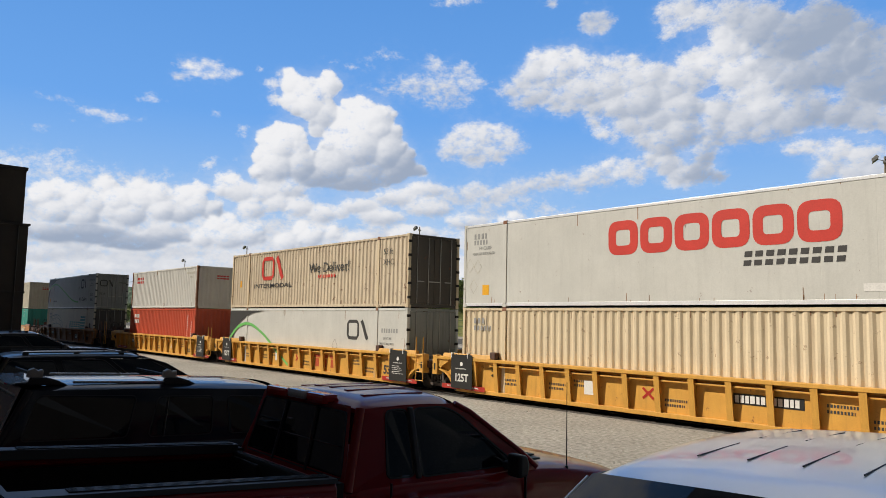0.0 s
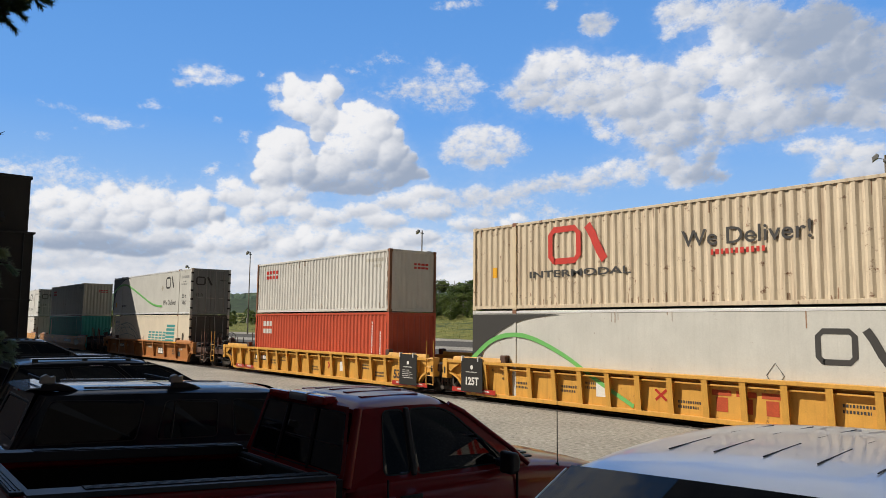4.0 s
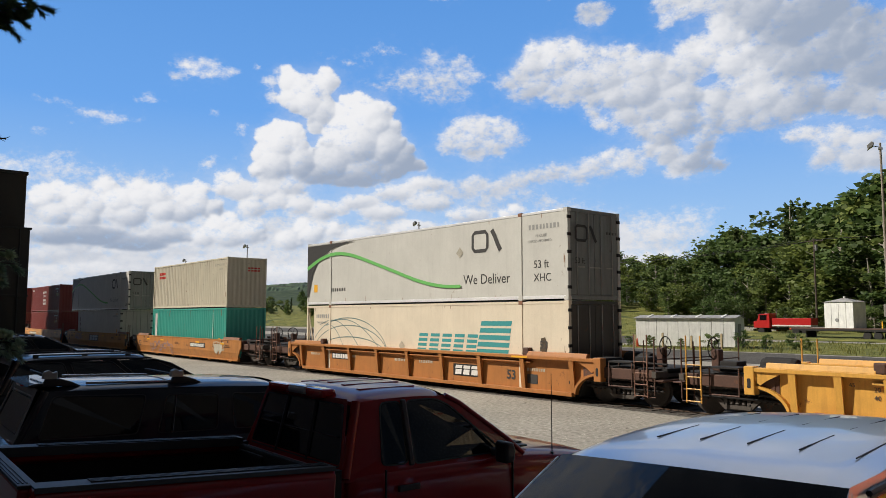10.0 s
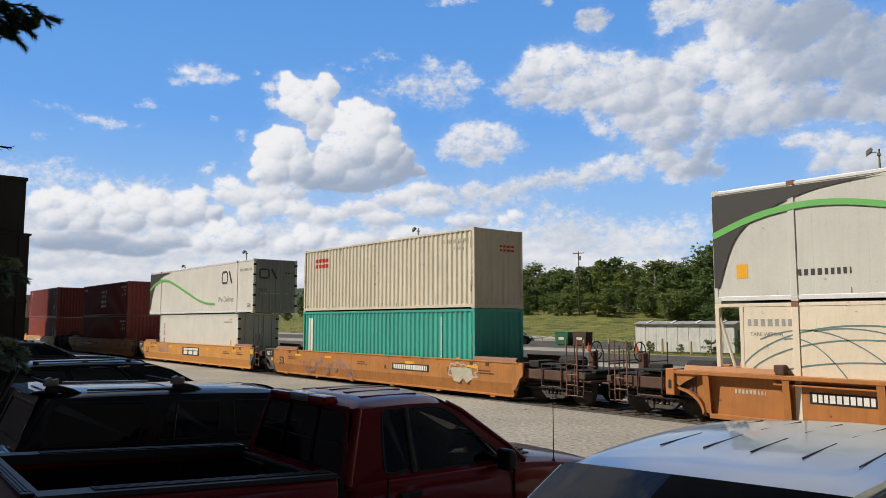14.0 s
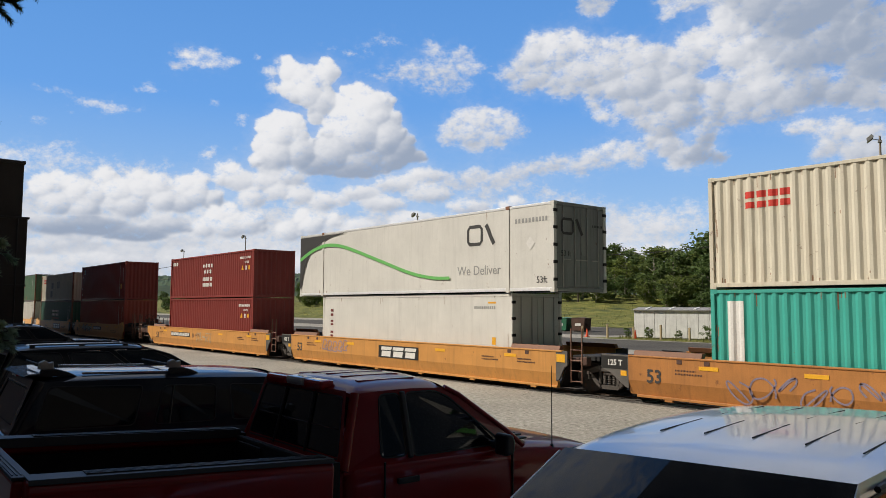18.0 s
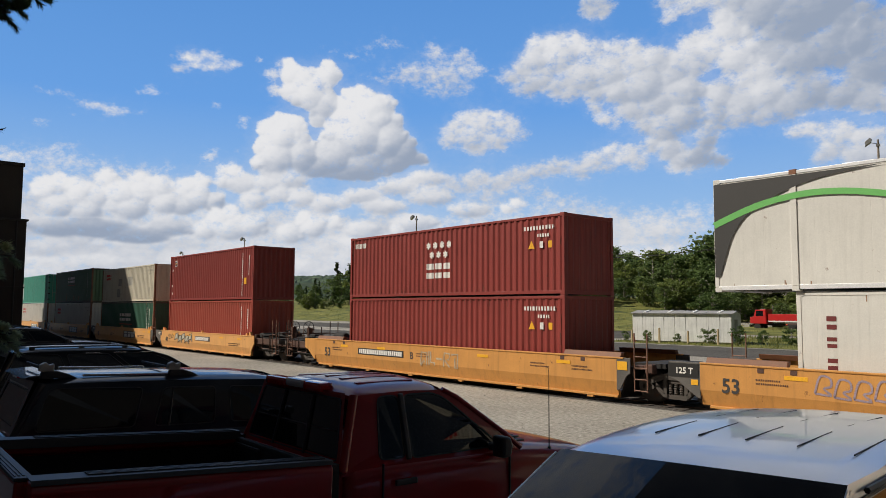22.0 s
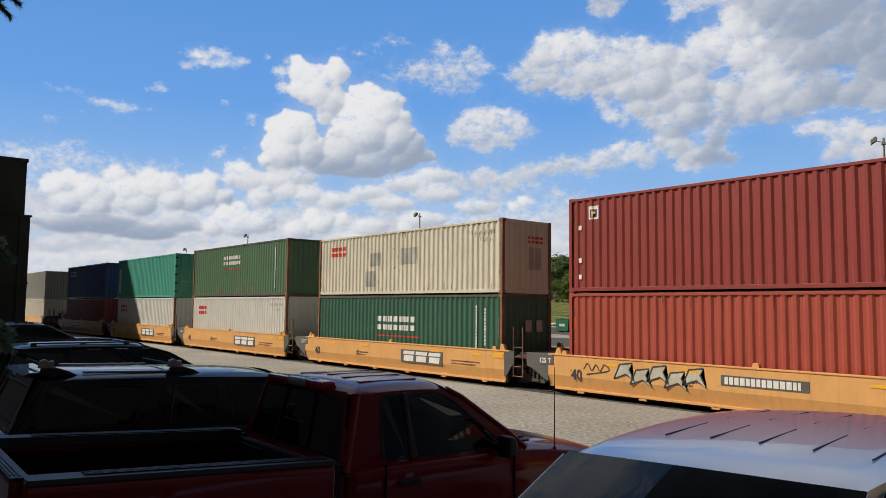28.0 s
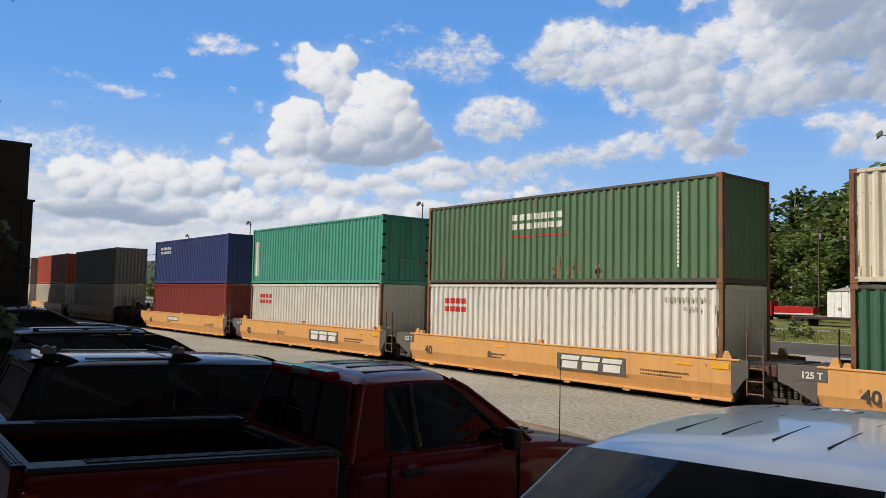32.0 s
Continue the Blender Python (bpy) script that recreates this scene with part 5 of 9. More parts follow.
def flat_trailer():
    ang = 170
    t = thing("flatbed_trailer", pose(-37.6, 90.5, 0, 0, 0, ang), "low dark flatbed trailer parked on the road", "trailer")
    part("deck", box(-6.5, 6.0, -1.25, 1.25, 1.15, 1.32, 0.02), M["bin_brown"], t)
    part("side_beam", box(-6.5, 6.0, -1.28, -1.2, 0.98, 1.2, 0.02), M["black_steel"], t)
    part("side_beam", box(-6.5, 6.0, 1.2, 1.28, 0.98, 1.2, 0.02), M["black_steel"], t)
    for x in (-4.6, -3.4):
        for s in (-1, 1):
            wheel_parts(t, x, s * 1.0, 0.48, 0.3)
    part("landing_leg", box(4.0, 4.2, -0.9, 0.9, 0.0, 1.0, 0.02), M["black_steel"], t)
    for x in (-6.3, -5.2):
        part("stake", box(x - 0.06, x + 0.06, 1.22, 1.30, 1.3, 2.1, 0.01), M["mark_yellow"], t)
    part("marker_lamp", box(5.8, 6.0, 1.28, 1.32, 1.1, 1.25), M["cone_orange"], t)
    s = thing("site_hut", pose(-37.35, 90.4, 1.32, 0, 0, ang), "pale grey metal hut with a pyramid roof on a trailer", "hut")
    for y in (-1.2, 1.14):
        for i in range(4):
            part("wall_panel", box(-1.75 + 0.875 * i + 0.02, -0.875 + 0.875 * i - 0.02, y, y + 0.06, 0.0, 2.95, 0.01), M["shed_white"], s)
    for x in (-1.75, 1.69):
        part("end_wall", box(x, x + 0.06, -1.14, 1.14, 0.0, 2.95), M["shed_white"], s)
    bm = bmesh.new()
    base = [bm.verts.new(p) for p in ((-1.85, -1.3, 2.95), (1.85, -1.3, 2.95), (1.85, 1.3, 2.95), (-1.85, 1.3, 2.95))]
    tip = [bm.verts.new(p) for p in ((-0.2, -0.15, 3.4), (0.2, -0.15, 3.4), (0.2, 0.15, 3.4), (-0.2, 0.15, 3.4))]
    bm.faces.new(base[::-1])
    bm.faces.new(tip)
    for i in range(4):
        bm.faces.new((base[i], base[(i + 1) % 4], tip[(i + 1) % 4], tip[i]))
    part("roof", bm, M["shed_roof"], s)
    part("vent_cap", tube((0, 0, 3.4), (0, 0, 3.6), 0.16, 0.12, 10), M["shed_white"], s)
    part("round_hatch", lathe([(0.0, -0.02), (0.22, -0.02), (0.22, 0.02), (0.0, 0.02)], 14, "y"), M["lamp_grey"], s).matrix_basis = pose(0.2, 1.22, 0.9)


flat_trailer()


# ---- foreground spruce, its boughs at the edge of the view ----
def foreground_spruce():
    rnd = random.Random(31)
    t = thing("spruce_tree", pose(-5.6, -1.9, 0), "dark green spruce with drooping needle boughs", "tree")
    part("trunk", tube((0, 0, -0.2), (0, 0, 9.5), 0.17, 0.03, 10), M["bark_dark"], t)

    def bough(start, tip, n, spread, mat):
        start, tip = Vector(start), Vector(tip)
        bm = tube(start, tip, 0.016, 0.004, 6)
        twigs = []
        for i in range(n):
            q = 0.25 + 0.75 * (i + rnd.random()) / n
            p = start.lerp(tip, q)
            d = (tip - start).normalized()
            side = d.cross(Vector((0, 0, 1))).normalized() * rnd.choice((-1, 1))
            e = p + (d * 0.6 + side * rnd.uniform(0.4, 1.0) + Vector((0, 0, rnd.uniform(-0.8, 0.1)))) * spread * (1.15 - q * 0.7)
            add_tube(bm, p, e, 0.005, 0.002, 4)
            twigs.append((p, e))
        twigs.append((start.lerp(tip, 0.7), tip))
        b = part("bough", bm, M["bark_dark"], t)
        v, f = [], []
        for p, e in twigs:
            d = (e - p).normalized()
            for j in range(150):
                c = p.lerp(e, j / 150)
                out = d.orthogonal().normalized()
                out = Matrix.Rotation(rnd.uniform(0, 6.28), 3, d) @ out
                tipn = c + (out * 0.8 + d * 0.75) * rnd.uniform(0.020, 0.040)
                w = d.cross(out) * 0.0034
                k = len(v)
                v += [tuple(c - w), tuple(c + w), tuple(tipn)]
                f.append((k, k + 1, k + 2))
        me = mesh_from("needles", v, f)
        me.materials.append(mat)
        part("needles", me, None, b)

    for tip in BOUGH_TIPS:
        s = Vector((0, 0, tip[2] + 0.30))
        bough(s, tip[:3], tip[3], tip[4], M["needle"] if tip[5] == 0 else M["needle_sunlit"])


M["needle_sunlit"] = leaf_material("needle_sunlit", (0.16, 0.21, 0.13), (0.32, 0.38, 0.24))
BOUGH_TIPS = [(1.80, 2.53, 4.03, 50, 0.16, 0), (1.82, 2.60, 4.06, 50, 0.15, 0), (1.78, 2.53, 3.99, 50, 0.15, 0), (1.76, 2.49, 3.97, 50, 0.16, 0), (1.78, 2.50, 4.01, 50, 0.18, 0), (1.80, 2.47, 4.06, 50, 0.18, 0),
              (1.80, 2.55, 4.10, 50, 0.18, 0), (1.53, 2.52, 3.46, 14, 0.10, 0), (1.46, 2.59, 2.91, 40, 0.14, 1), (1.46, 2.60, 2.85, 40, 0.14, 1), (1.45, 2.57, 2.78, 40, 0.14, 1),
              (1.45, 2.62, 2.50, 40, 0.14, 1), (1.46, 2.65, 2.47, 40, 0.14, 1), (1.46, 2.63, 2.42, 40, 0.14, 1), (1.45, 2.60, 2.46, 40, 0.14, 1)]
foreground_spruce()


# ---- parked vehicles ----
def car_paint(name, color, flake=0.0, rough=0.3, coat=1.0):
    return material(name, color, rough, flake, grain=0.03, grain_scale=200, blotch=0.05, coat=coat, spec=0.12)


M["paint_red"] = car_paint("paint_red", (0.24, 0.006, 0.007), 0.0, 0.35, 0.6)
M["paint_navy"] = car_paint("paint_navy", (0.006, 0.007, 0.012), 0.0, 0.4, 0.75)
M["paint_black"] = car_paint("paint_black", (0.006, 0.006, 0.007), 0.0, 0.4, 0.5)
M["paint_silver"] = car_paint("paint_silver", (0.78, 0.77, 0.775), 0.7, 0.32, 0.6)
M["trim_black"] = material("trim_black", (0.015, 0.015, 0.016), 0.55, grain=0.1)
M["liner_black"] = material("liner_black", (0.007, 0.007, 0.007), 0.9, grain=0.3, bump=0.3, bump_scale=80)
M["car_glass"] = glass_material("car_glass", (0.006, 0.008, 0.010), 0.02, 0.9)
M["clear_glass"] = glass_material("clear_glass", (0.010, 0.014, 0.020), 0.01, 0.86, 1.36)
M["lamp_red"] = material("lamp_red", (0.45, 0.012, 0.010), 0.12, coat=0.8)
M["lamp_clear"] = material("lamp_clear", (0.55, 0.55, 0.56), 0.15, coat=0.8)
M["seat_cloth"] = material("seat_cloth", (0.06, 0.055, 0.05), 0.9, grain=0.3)
M["rack_grey"] = material("rack_grey", (0.42, 0.40, 0.36), 0.5, 0.2, blotch=0.2)


def loft(stations, close=True):
    """Sections (u, [(half width, z), ...]) from rear to front, mirrored about the middle."""
    bm = bmesh.new()
    rings = []
    for u, sec in stations:
        left = [bm.verts.new((u, w, z)) for w, z in sec]
        right = [bm.verts.new((u, -w, z)) for w, z in sec[::-1]]
        rings.append(left + right)
    for a, b in zip(rings, rings[1:]):
        k = len(a)
        for i in range(k):
            bm.faces.new((a[i], a[(i + 1) % k], b[(i + 1) % k], b[i]))
    if close:
        bm.faces.new(rings[0])
        bm.faces.new(rings[-1][::-1])
    bmesh.ops.recalc_face_normals(bm, faces=bm.faces)
    return bm


def smooth_part(name, bm, mat, parent, label="", levels=2, angle=45, crease=None):
    ob = part(name, bm, mat, parent, label)
    if levels:
        s = ob.modifiers.new("round", "SUBSURF")
        s.levels = s.render_levels = levels
    return shade_smooth(ob, angle)


def bevelled(name, bm, mat, parent, width, label="", segs=3):
    ob = part(name, bm, mat, parent, label)
    b = ob.modifiers.new("round", "BEVEL")
    b.width, b.segments, b.limit_method, b.angle_limit = width, segs, "ANGLE", radians(28)
    return shade_smooth(ob, 50)


def quad_pane(name, pts, mat, parent, thick=0.005):
    """A pane through four corners."""
    p = [Vector(q) for q in pts]
    nrm = (p[1] - p[0]).cross(p[3] - p[0]).normalized() * thick
    v = [tuple(q) for q in p] + [tuple(q + nrm) for q in p]
    f = [(3, 2, 1, 0), (4, 5, 6, 7)] + [(i, (i + 1) % 4, 4 + (i + 1) % 4, 4 + i) for i in range(4)]
    ob = part(name, mesh_from(name, v, f), mat, parent)
    ob.visible_shadow = False
    return ob


def pillar(name, p, q, w, parent, mat):
    """A pillar between two points, w = its breadth along the car and across it."""
    p, q = Vector(p), Vector(q)
    bm = bmesh.new()
    v = []
    for c in (p, q):
        for a, b in ((-1, -1), (1, -1), (1, 1), (-1, 1)):
            v.append(bm.verts.new(c + Vector((a * w[0] / 2, b * w[1] / 2, 0))))
    for i in range(4):
        bm.faces.new((v[i], v[(i + 1) % 4], v[4 + (i + 1) % 4], v[4 + i]))
    bm.faces.new(v[3::-1])
    bm.faces.new(v[4:])
    bmesh.ops.recalc_face_normals(bm, faces=bm.faces)
    return bevelled(name, bm, mat, parent, 0.018, "", 2)


def section(w, z0, zb, ztop):
    """A body section: sill, flank, shoulder, top."""
    return [(w * 0.86, z0), (w * 0.97, z0 + 0.10), (w, z0 + (zb - z0) * 0.5), (w * 0.985, zb - 0.10), (w * 0.955, zb), (w * 0.80, ztop), (0.02, ztop + 0.015)]


def round_poly(pts, r, n=4):
    """A 2-D outline with its corners rounded."""
    out = []
    k = len(pts)
    for i in range(k):
        p0, p, p1 = Vector(pts[i - 1]), Vector(pts[i]), Vector(pts[(i + 1) % k])
        d0, d1 = p0 - p, p1 - p
        q = min(r, d0.length * 0.45, d1.length * 0.45)
        a, c = p + d0.normalized() * q, p + d1.normalized() * q
        for j in range(n + 1):
            w = j / n
            out.append(tuple(a * (1 - w) ** 2 + p * 2 * w * (1 - w) + c * w ** 2))
    return out


def shrink(poly, d):
    """The same outline, drawn in by about d."""
    c = sum((Vector(p) for p in poly), Vector((0, 0))) / len(poly)
    out = []
    for i, p in enumerate(poly):
        t = Vector(poly[(i + 1) % len(poly)]) - Vector(poly[i - 1])
        nrm = Vector((-t.y, t.x)).normalized() if t.length > 1e-9 else Vector((0, 0))
        if nrm.dot(c - Vector(p)) < 0:
            nrm = -nrm
        out.append(tuple(Vector(p) + nrm * d))
    return out


def sheet_with_holes(outline, holes, lay, thick):
    """A sheet cut out round its window openings; lay() sets a 2-D point in space."""
    bm = bmesh.new()
    edges = []
    for loop in [outline] + holes:
        v = [bm.verts.new((p[0], p[1], 0)) for p in loop]
        edges += [bm.edges.new((v[i - 1], v[i])) for i in range(len(v))]
    bmesh.ops.triangle_fill(bm, use_beauty=True, use_dissolve=False, edges=edges)
    for v in bm.verts:
        v.co = lay(v.co.x, v.co.y)
    bmesh.ops.solidify(bm, geom=list(bm.faces), thickness=thick)
    return bm


def glaze(parent, name, poly, lay, nrm, glass, seal=True):
    """A pane in an opening, with its rubber seal."""
    inner = shrink(poly, 0.012)
    if seal:
        v = [lay(*p) + nrm * 0.006 for p in poly] + [lay(*p) + nrm * 0.006 for p in inner] + [lay(*p) - nrm * 0.012 for p in inner] + [lay(*p) - nrm * 0.012 for p in poly]
        k = len(poly)
        f = [(r * k + i, r * k + (i + 1) % k, ((r + 1) % 4) * k + (i + 1) % k, ((r + 1) % 4) * k + i) for r in range(4) for i in range(k)]
        part("window_seal", mesh_from("window_seal", [tuple(p) for p in v], f), M["trim_black"], parent)
    bm = bmesh.new()
    lo = [bm.verts.new(lay(*p) - nrm * 0.006) for p in inner]
    hi = [bm.verts.new(lay(*p) - nrm * 0.001) for p in inner]
    bm.faces.new(lo[::-1])
    bm.faces.new(hi)
    for i in range(len(lo)):
        bm.faces.new((lo[i - 1], lo[i], hi[i], hi[i - 1]))
    bmesh.ops.recalc_face_normals(bm, faces=bm.faces)
    ob = part(name, bm, glass, parent)
    ob.visible_shadow = False
    return ob


def cabin(t, mat, glass, zb, zr, bottom, top, wb, wr, windows, rear_windows=None, crown=0.05, bow=0.10, brow=None, screen=None, edge_r=0.024, arch=0.0):
    """Roof, pillared sides and panes over the belt line. bottom, top: rear and front ends; windows: outlines (along, height)."""
    (b0, b1), (t0, t1) = bottom, top
    nu, nv = 18, 20
    v, f = [], []
    for i in range(nu + 1):
        a = i / nu
        edge_u = min(1.0, min(a, 1 - a) / 0.14)
        for j in range(nv + 1):
            b = -1 + 2 * j / nv
            edge_v = min(1.0, (1 - abs(b)) / 0.16)
            soft = math.sqrt(max(0.0, 1 - (1 - edge_u) ** 2)) * math.sqrt(max(0.0, 1 - (1 - edge_v) ** 2))
            u = t0 + (t1 - t0) * a - bow * b * b * a ** 4 + 0.5 * bow * b * b * (1 - a) ** 4
            v.append((u, b * (wr + 0.012), zr - 0.035 + 0.035 * soft + crown * (1 - b * b) * (0.65 + 0.35 * edge_u) - 0.02 * (2 * a - 1) ** 2 + arch * (1 - (2 * a - 1) ** 2)))
    m = nv + 1
    for i in range(nu):
        for j in range(nv):
            f.append((i * m + j, (i + 1) * m + j, (i + 1) * m + j + 1, i * m + j + 1))
    k = len(v)
    v += [(x, y, z - 0.035) for x, y, z in v]
    f += [tuple(k + q for q in face[::-1]) for face in f]
    rim = [i * m for i in range(nu + 1)] + [nu * m + j for j in range(1, m)] + [i * m + nv for i in range(nu - 1, -1, -1)] + list(range(nv - 1, 0, -1))
    f += [(rim[i], rim[(i + 1) % len(rim)], k + rim[(i + 1) % len(rim)], k + rim[i]) for i in range(len(rim))]
    roof = shade_smooth(part("roof", mesh_from("roof", v, f), mat, t), 50)
    ztop = zr - 0.045
    front = [(b1, zb - 0.02)] + (brow or []) + [(t1 - bow + 0.02, ztop)]
    outline = [(b0, zb - 0.02)] + front + [(t0 + 0.5 * bow, ztop)]
    for s in (-1, 1):
        lay = lambda u, z, s=s: Vector((u, s * (wb + (wr - wb) * (z - zb) / (zr - zb) + 0.02 * math.sin(max(0.0, min(1.0, (z - zb) / (zr - zb))) * math.pi)), z))
        nrm = Vector((0, s * (zr - zb), wb - wr)).normalized()
        holes = [round_poly(w, 0.07) for w in windows]
        frame_ob = part("side_frame", sheet_with_holes(outline, holes, lay, 0.03 * s), mat, t)
        for poly in holes:
            glaze(frame_ob, "side_window", poly, lay, nrm, glass)
        # rounded front pillar along the edge of the windshield
        bm = bmesh.new()
        pts = [lay(*p) for p in front]
        for p, q in zip(pts, pts[1:]):
            add_tube(bm, p, q, edge_r, None, 10)
        shade_smooth(part("front_pillar", bm, mat, t), 60)
        bm = tube(lay(b0, zb - 0.02), lay(t0 + 0.5 * bow, ztop), 0.04, None, 10)
        shade_smooth(part("rear_pillar", bm, mat, t), 60)
    # windshield, bowed across
    n = 14
    v, f = [], []
    for h in range(5):
        w = h / 4
        for j in range(n + 1):
            b = -1 + 2 * j / n
            fu = b1 + (t1 - b1) * w + 0.04 * math.sin(w * math.pi)
            v.append((fu - bow * b * b - 0.01, b * (wb + (wr - wb) * w) * 1.0, zb + (ztop + 0.02 + 0.6 * crown * (1 - b * b) * w - zb) * w))
    for h in range(4):
        for j in range(n):
            q = h * (n + 1) + j
            f.append((q, q + 1, q + n + 2, q + n + 1))
    k = len(v)
    v += [(x - 0.006, y, z) for x, y, z in v]
    f += [tuple(k + i for i in q[::-1]) for q in f]
    ws = shade_smooth(part("windshield", mesh_from("windshield", v, f), screen or glass, t), 60)
    ws.visible_shadow = False
    # rear wall with its panes
    lay = lambda y, z: Vector((b0 + (t0 - b0) * (z - zb) / (zr - zb) - 0.012, y, z))
    nrm = Vector((-(zr - zb), 0, t0 - b0)).normalized()
    rear = rear_windows or [[(-wb * 0.84, zb + 0.08), (wb * 0.84, zb + 0.08), (wr * 0.86, zr - 0.12), (-wr * 0.86, zr - 0.12)]]
    outline = [(-wb * 0.99, zb - 0.02), (wb * 0.99, zb - 0.02), (wr, ztop), (-wr, ztop)]
    holes = [round_poly(w, 0.05) for w in rear]
    back = part("rear_frame", sheet_with_holes(outline, holes, lay, 0.025), mat, t)
    for poly in holes:
        glaze(back, "rear_window", poly, lay, nrm, glass)
    part("cabin_floor", box(b0 + 0.05, b1 - 0.1, -wb + 0.06, wb - 0.06, zb - 0.35, zb - 0.30), M["seat_cloth"], t)
    return roof


def seats(t, rows, zb, wb):
    for u in rows:
        for s in (-1, 1):
            o = [(u - 0.28, zb - 0.30), (u + 0.25, zb - 0.30), (u + 0.25, zb - 0.18), (u - 0.08, zb - 0.18), (u - 0.2, zb + 0.32), (u - 0.34, zb + 0.32)]
            st = part("seat", prism(o, s * wb * 0.5 - 0.24, s * wb * 0.5 + 0.24, "y", 0.03), M["seat_cloth"], t)
            part("headrest", box(u - 0.33, u - 0.22, s * wb * 0.5 - 0.13, s * wb * 0.5 + 0.13, zb + 0.34, zb + 0.50, 0.03), M["seat_cloth"], st)


def wing_mirror(t, u, s, y, z, mat):
    arm = part("wing_mirror", prism([(u - 0.02, z - 0.02), (u + 0.08, z - 0.03), (u + 0.08, z + 0.05), (u - 0.02, z + 0.04)], *sorted((s * (y - 0.04), s * (y + 0.12))), "y", 0.01), M["trim_black"], t)
    o = [(u - 0.05, z - 0.07), (u + 0.06, z - 0.06), (u + 0.08, z + 0.04), (u + 0.05, z + 0.12), (u - 0.05, z + 0.13)]
    head = bevelled("mirror_head", prism(o, *sorted((s * (y + 0.08), s * (y + 0.25))), "y"), mat, arm, 0.03)
    return head


def pickup_truck():
    t = thing("pickup_truck", pose(-6.15, 1.06, 0, 0, 0, 88.5), "dark red pickup truck with an empty black-lined bed", "pickup")
    red = M["paint_red"]
    z0, rail = 0.46, 1.40
    # cab and front body
    sts = [(2.20, section(1.0, z0, 1.32, 1.33)), (2.36, section(1.0, z0, 1.32, 1.33)), (3.2, section(1.01, z0, 1.31, 1.32)), (4.05, section(1.01, z0, 1.29, 1.31)),
           (4.36, section(1.0, z0, 1.27, 1.33)), (4.9, section(0.99, z0, 1.20, 1.27)), (5.5, section(0.95, z0 + 0.05, 1.08, 1.15)), (5.72, section(0.84, z0 + 0.12, 0.98, 1.0))]
    smooth_part("body", loft(sts), red, t, levels=2)
    cabin(t, red, M["car_glass"], 1.31, 1.92, (2.25, 4.22), (2.39, 3.46), 0.94, 0.77,
          [[(2.60, 1.345), (2.885, 1.335), (2.885, 1.86), (2.66, 1.86)], [(2.93, 1.325), (3.92, 1.325), (3.90, 1.40), (3.64, 1.60), (3.40, 1.80), (3.26, 1.86), (2.93, 1.86)]],
          [[(-0.86, 1.36), (0.86, 1.36), (0.735, 1.855), (-0.735, 1.855)]],
          0.06, 0.10, [(4.05, 1.43), (3.53, 1.80)], M["clear_glass"])
    seats(t, (3.05,), 1.26, 0.9)
    part("dashboard", box(3.70, 4.08, -0.82, 0.82, 1.04, 1.31, 0.05), M["trim_black"], t)
    for s in (-1, 1):
        pillar("door_pillar", (2.907, s * 0.948, 1.325), (2.907, s * 0.802, 1.87), (0.055, 0.03), t, M["trim_black"])
    part("rear_mirror", box(3.42, 3.45, -0.12, 0.10, 1.70, 1.78, 0.01), M["trim_black"], t)
    # rear of the cab
    part("rear_panel", box(2.20, 2.27, -0.92, 0.92, 0.75, 1.33, 0.02), red, t)
    part("window_rail", box(2.288, 2.296, -0.74, 0.74, 1.590, 1.600), M["chrome"], t)
    for y in (-0.285, 0.285):
        part("window_bar", tube((2.242, y * 1.05, 1.355), (2.358, y * 0.93, 1.86), 0.015, None, 6), M["trim_black"], t)
    lampb = part("brake_lamp", box(2.32, 2.46, -0.10, 0.238, 1.885, 1.966, 0.03), M["lamp_clear"], t, "clear high lamp between red lenses")
    part("lamp_lens", box(2.32, 2.46, 0.240, 0.66, 1.875, 1.958, 0.03), M["lamp_red"], lampb)
    part("lamp_lens", box(2.32, 2.46, -0.42, -0.102, 1.875, 1.960, 0.03), M["lamp_red"], lampb)
    for y in (-0.52, -0.26, 0.0, 0.26, 0.52):
        part("roof_groove", box(2.62, 3.22, y - 0.03, y + 0.03, 1.955 - 0.10 * y * y, 1.984 - 0.10 * y * y, 0.009), red, t)
    # bed
    for s in (-1, 1):
        o = [(s * 1.0, z0), (s * 1.02, 0.75), (s * 1.01, rail - 0.06), (s * 0.97, rail), (s * 0.80, rail), (s * 0.80, rail - 0.10), (s * 0.86, rail - 0.14), (s * 0.86, z0)]
        bevelled("bed_side", prism(o, 0.0, 2.14, "x"), red, t, 0.02)
        part("rail_cap", prism([(s * 1.0, rail - 0.02), (s * 0.985, rail + 0.012), (s * 0.80, rail + 0.014), (s * 0.785, rail - 0.06), (s * 0.80, rail + 0.003), (s * 0.97, rail + 0.002)], 0.01, 2.14, "x"), M["trim_black"], t, "ribbed black plastic rail cap")
        for d in (0.83, 0.86, 0.89, 0.92):
            part("cap_rib", box(0.35, 2.1, *sorted((s * (d - 0.006), s * (d + 0.006))), rail + 0.012, rail + 0.022), M["trim_black"], t)
        part("liner_side", box(0.06, 2.12, *sorted((s * 0.845, s * 0.858)), 0.82, rail - 0.11), M["liner_black"], t)
        part("wheel_box", box(0.75, 1.65, *sorted((s * 0.60, s * 0.845)), 0.80, 1.08, 0.05), M["liner_black"], t)
        part("tail_lamp", box(-0.02, 0.10, *sorted((s * 0.90, s * 1.012)), 0.95, rail - 0.12, 0.02), M["lamp_red"], t)
        wing_mirror(t, 3.84, s, 0.93, 1.33, M["trim_black"])
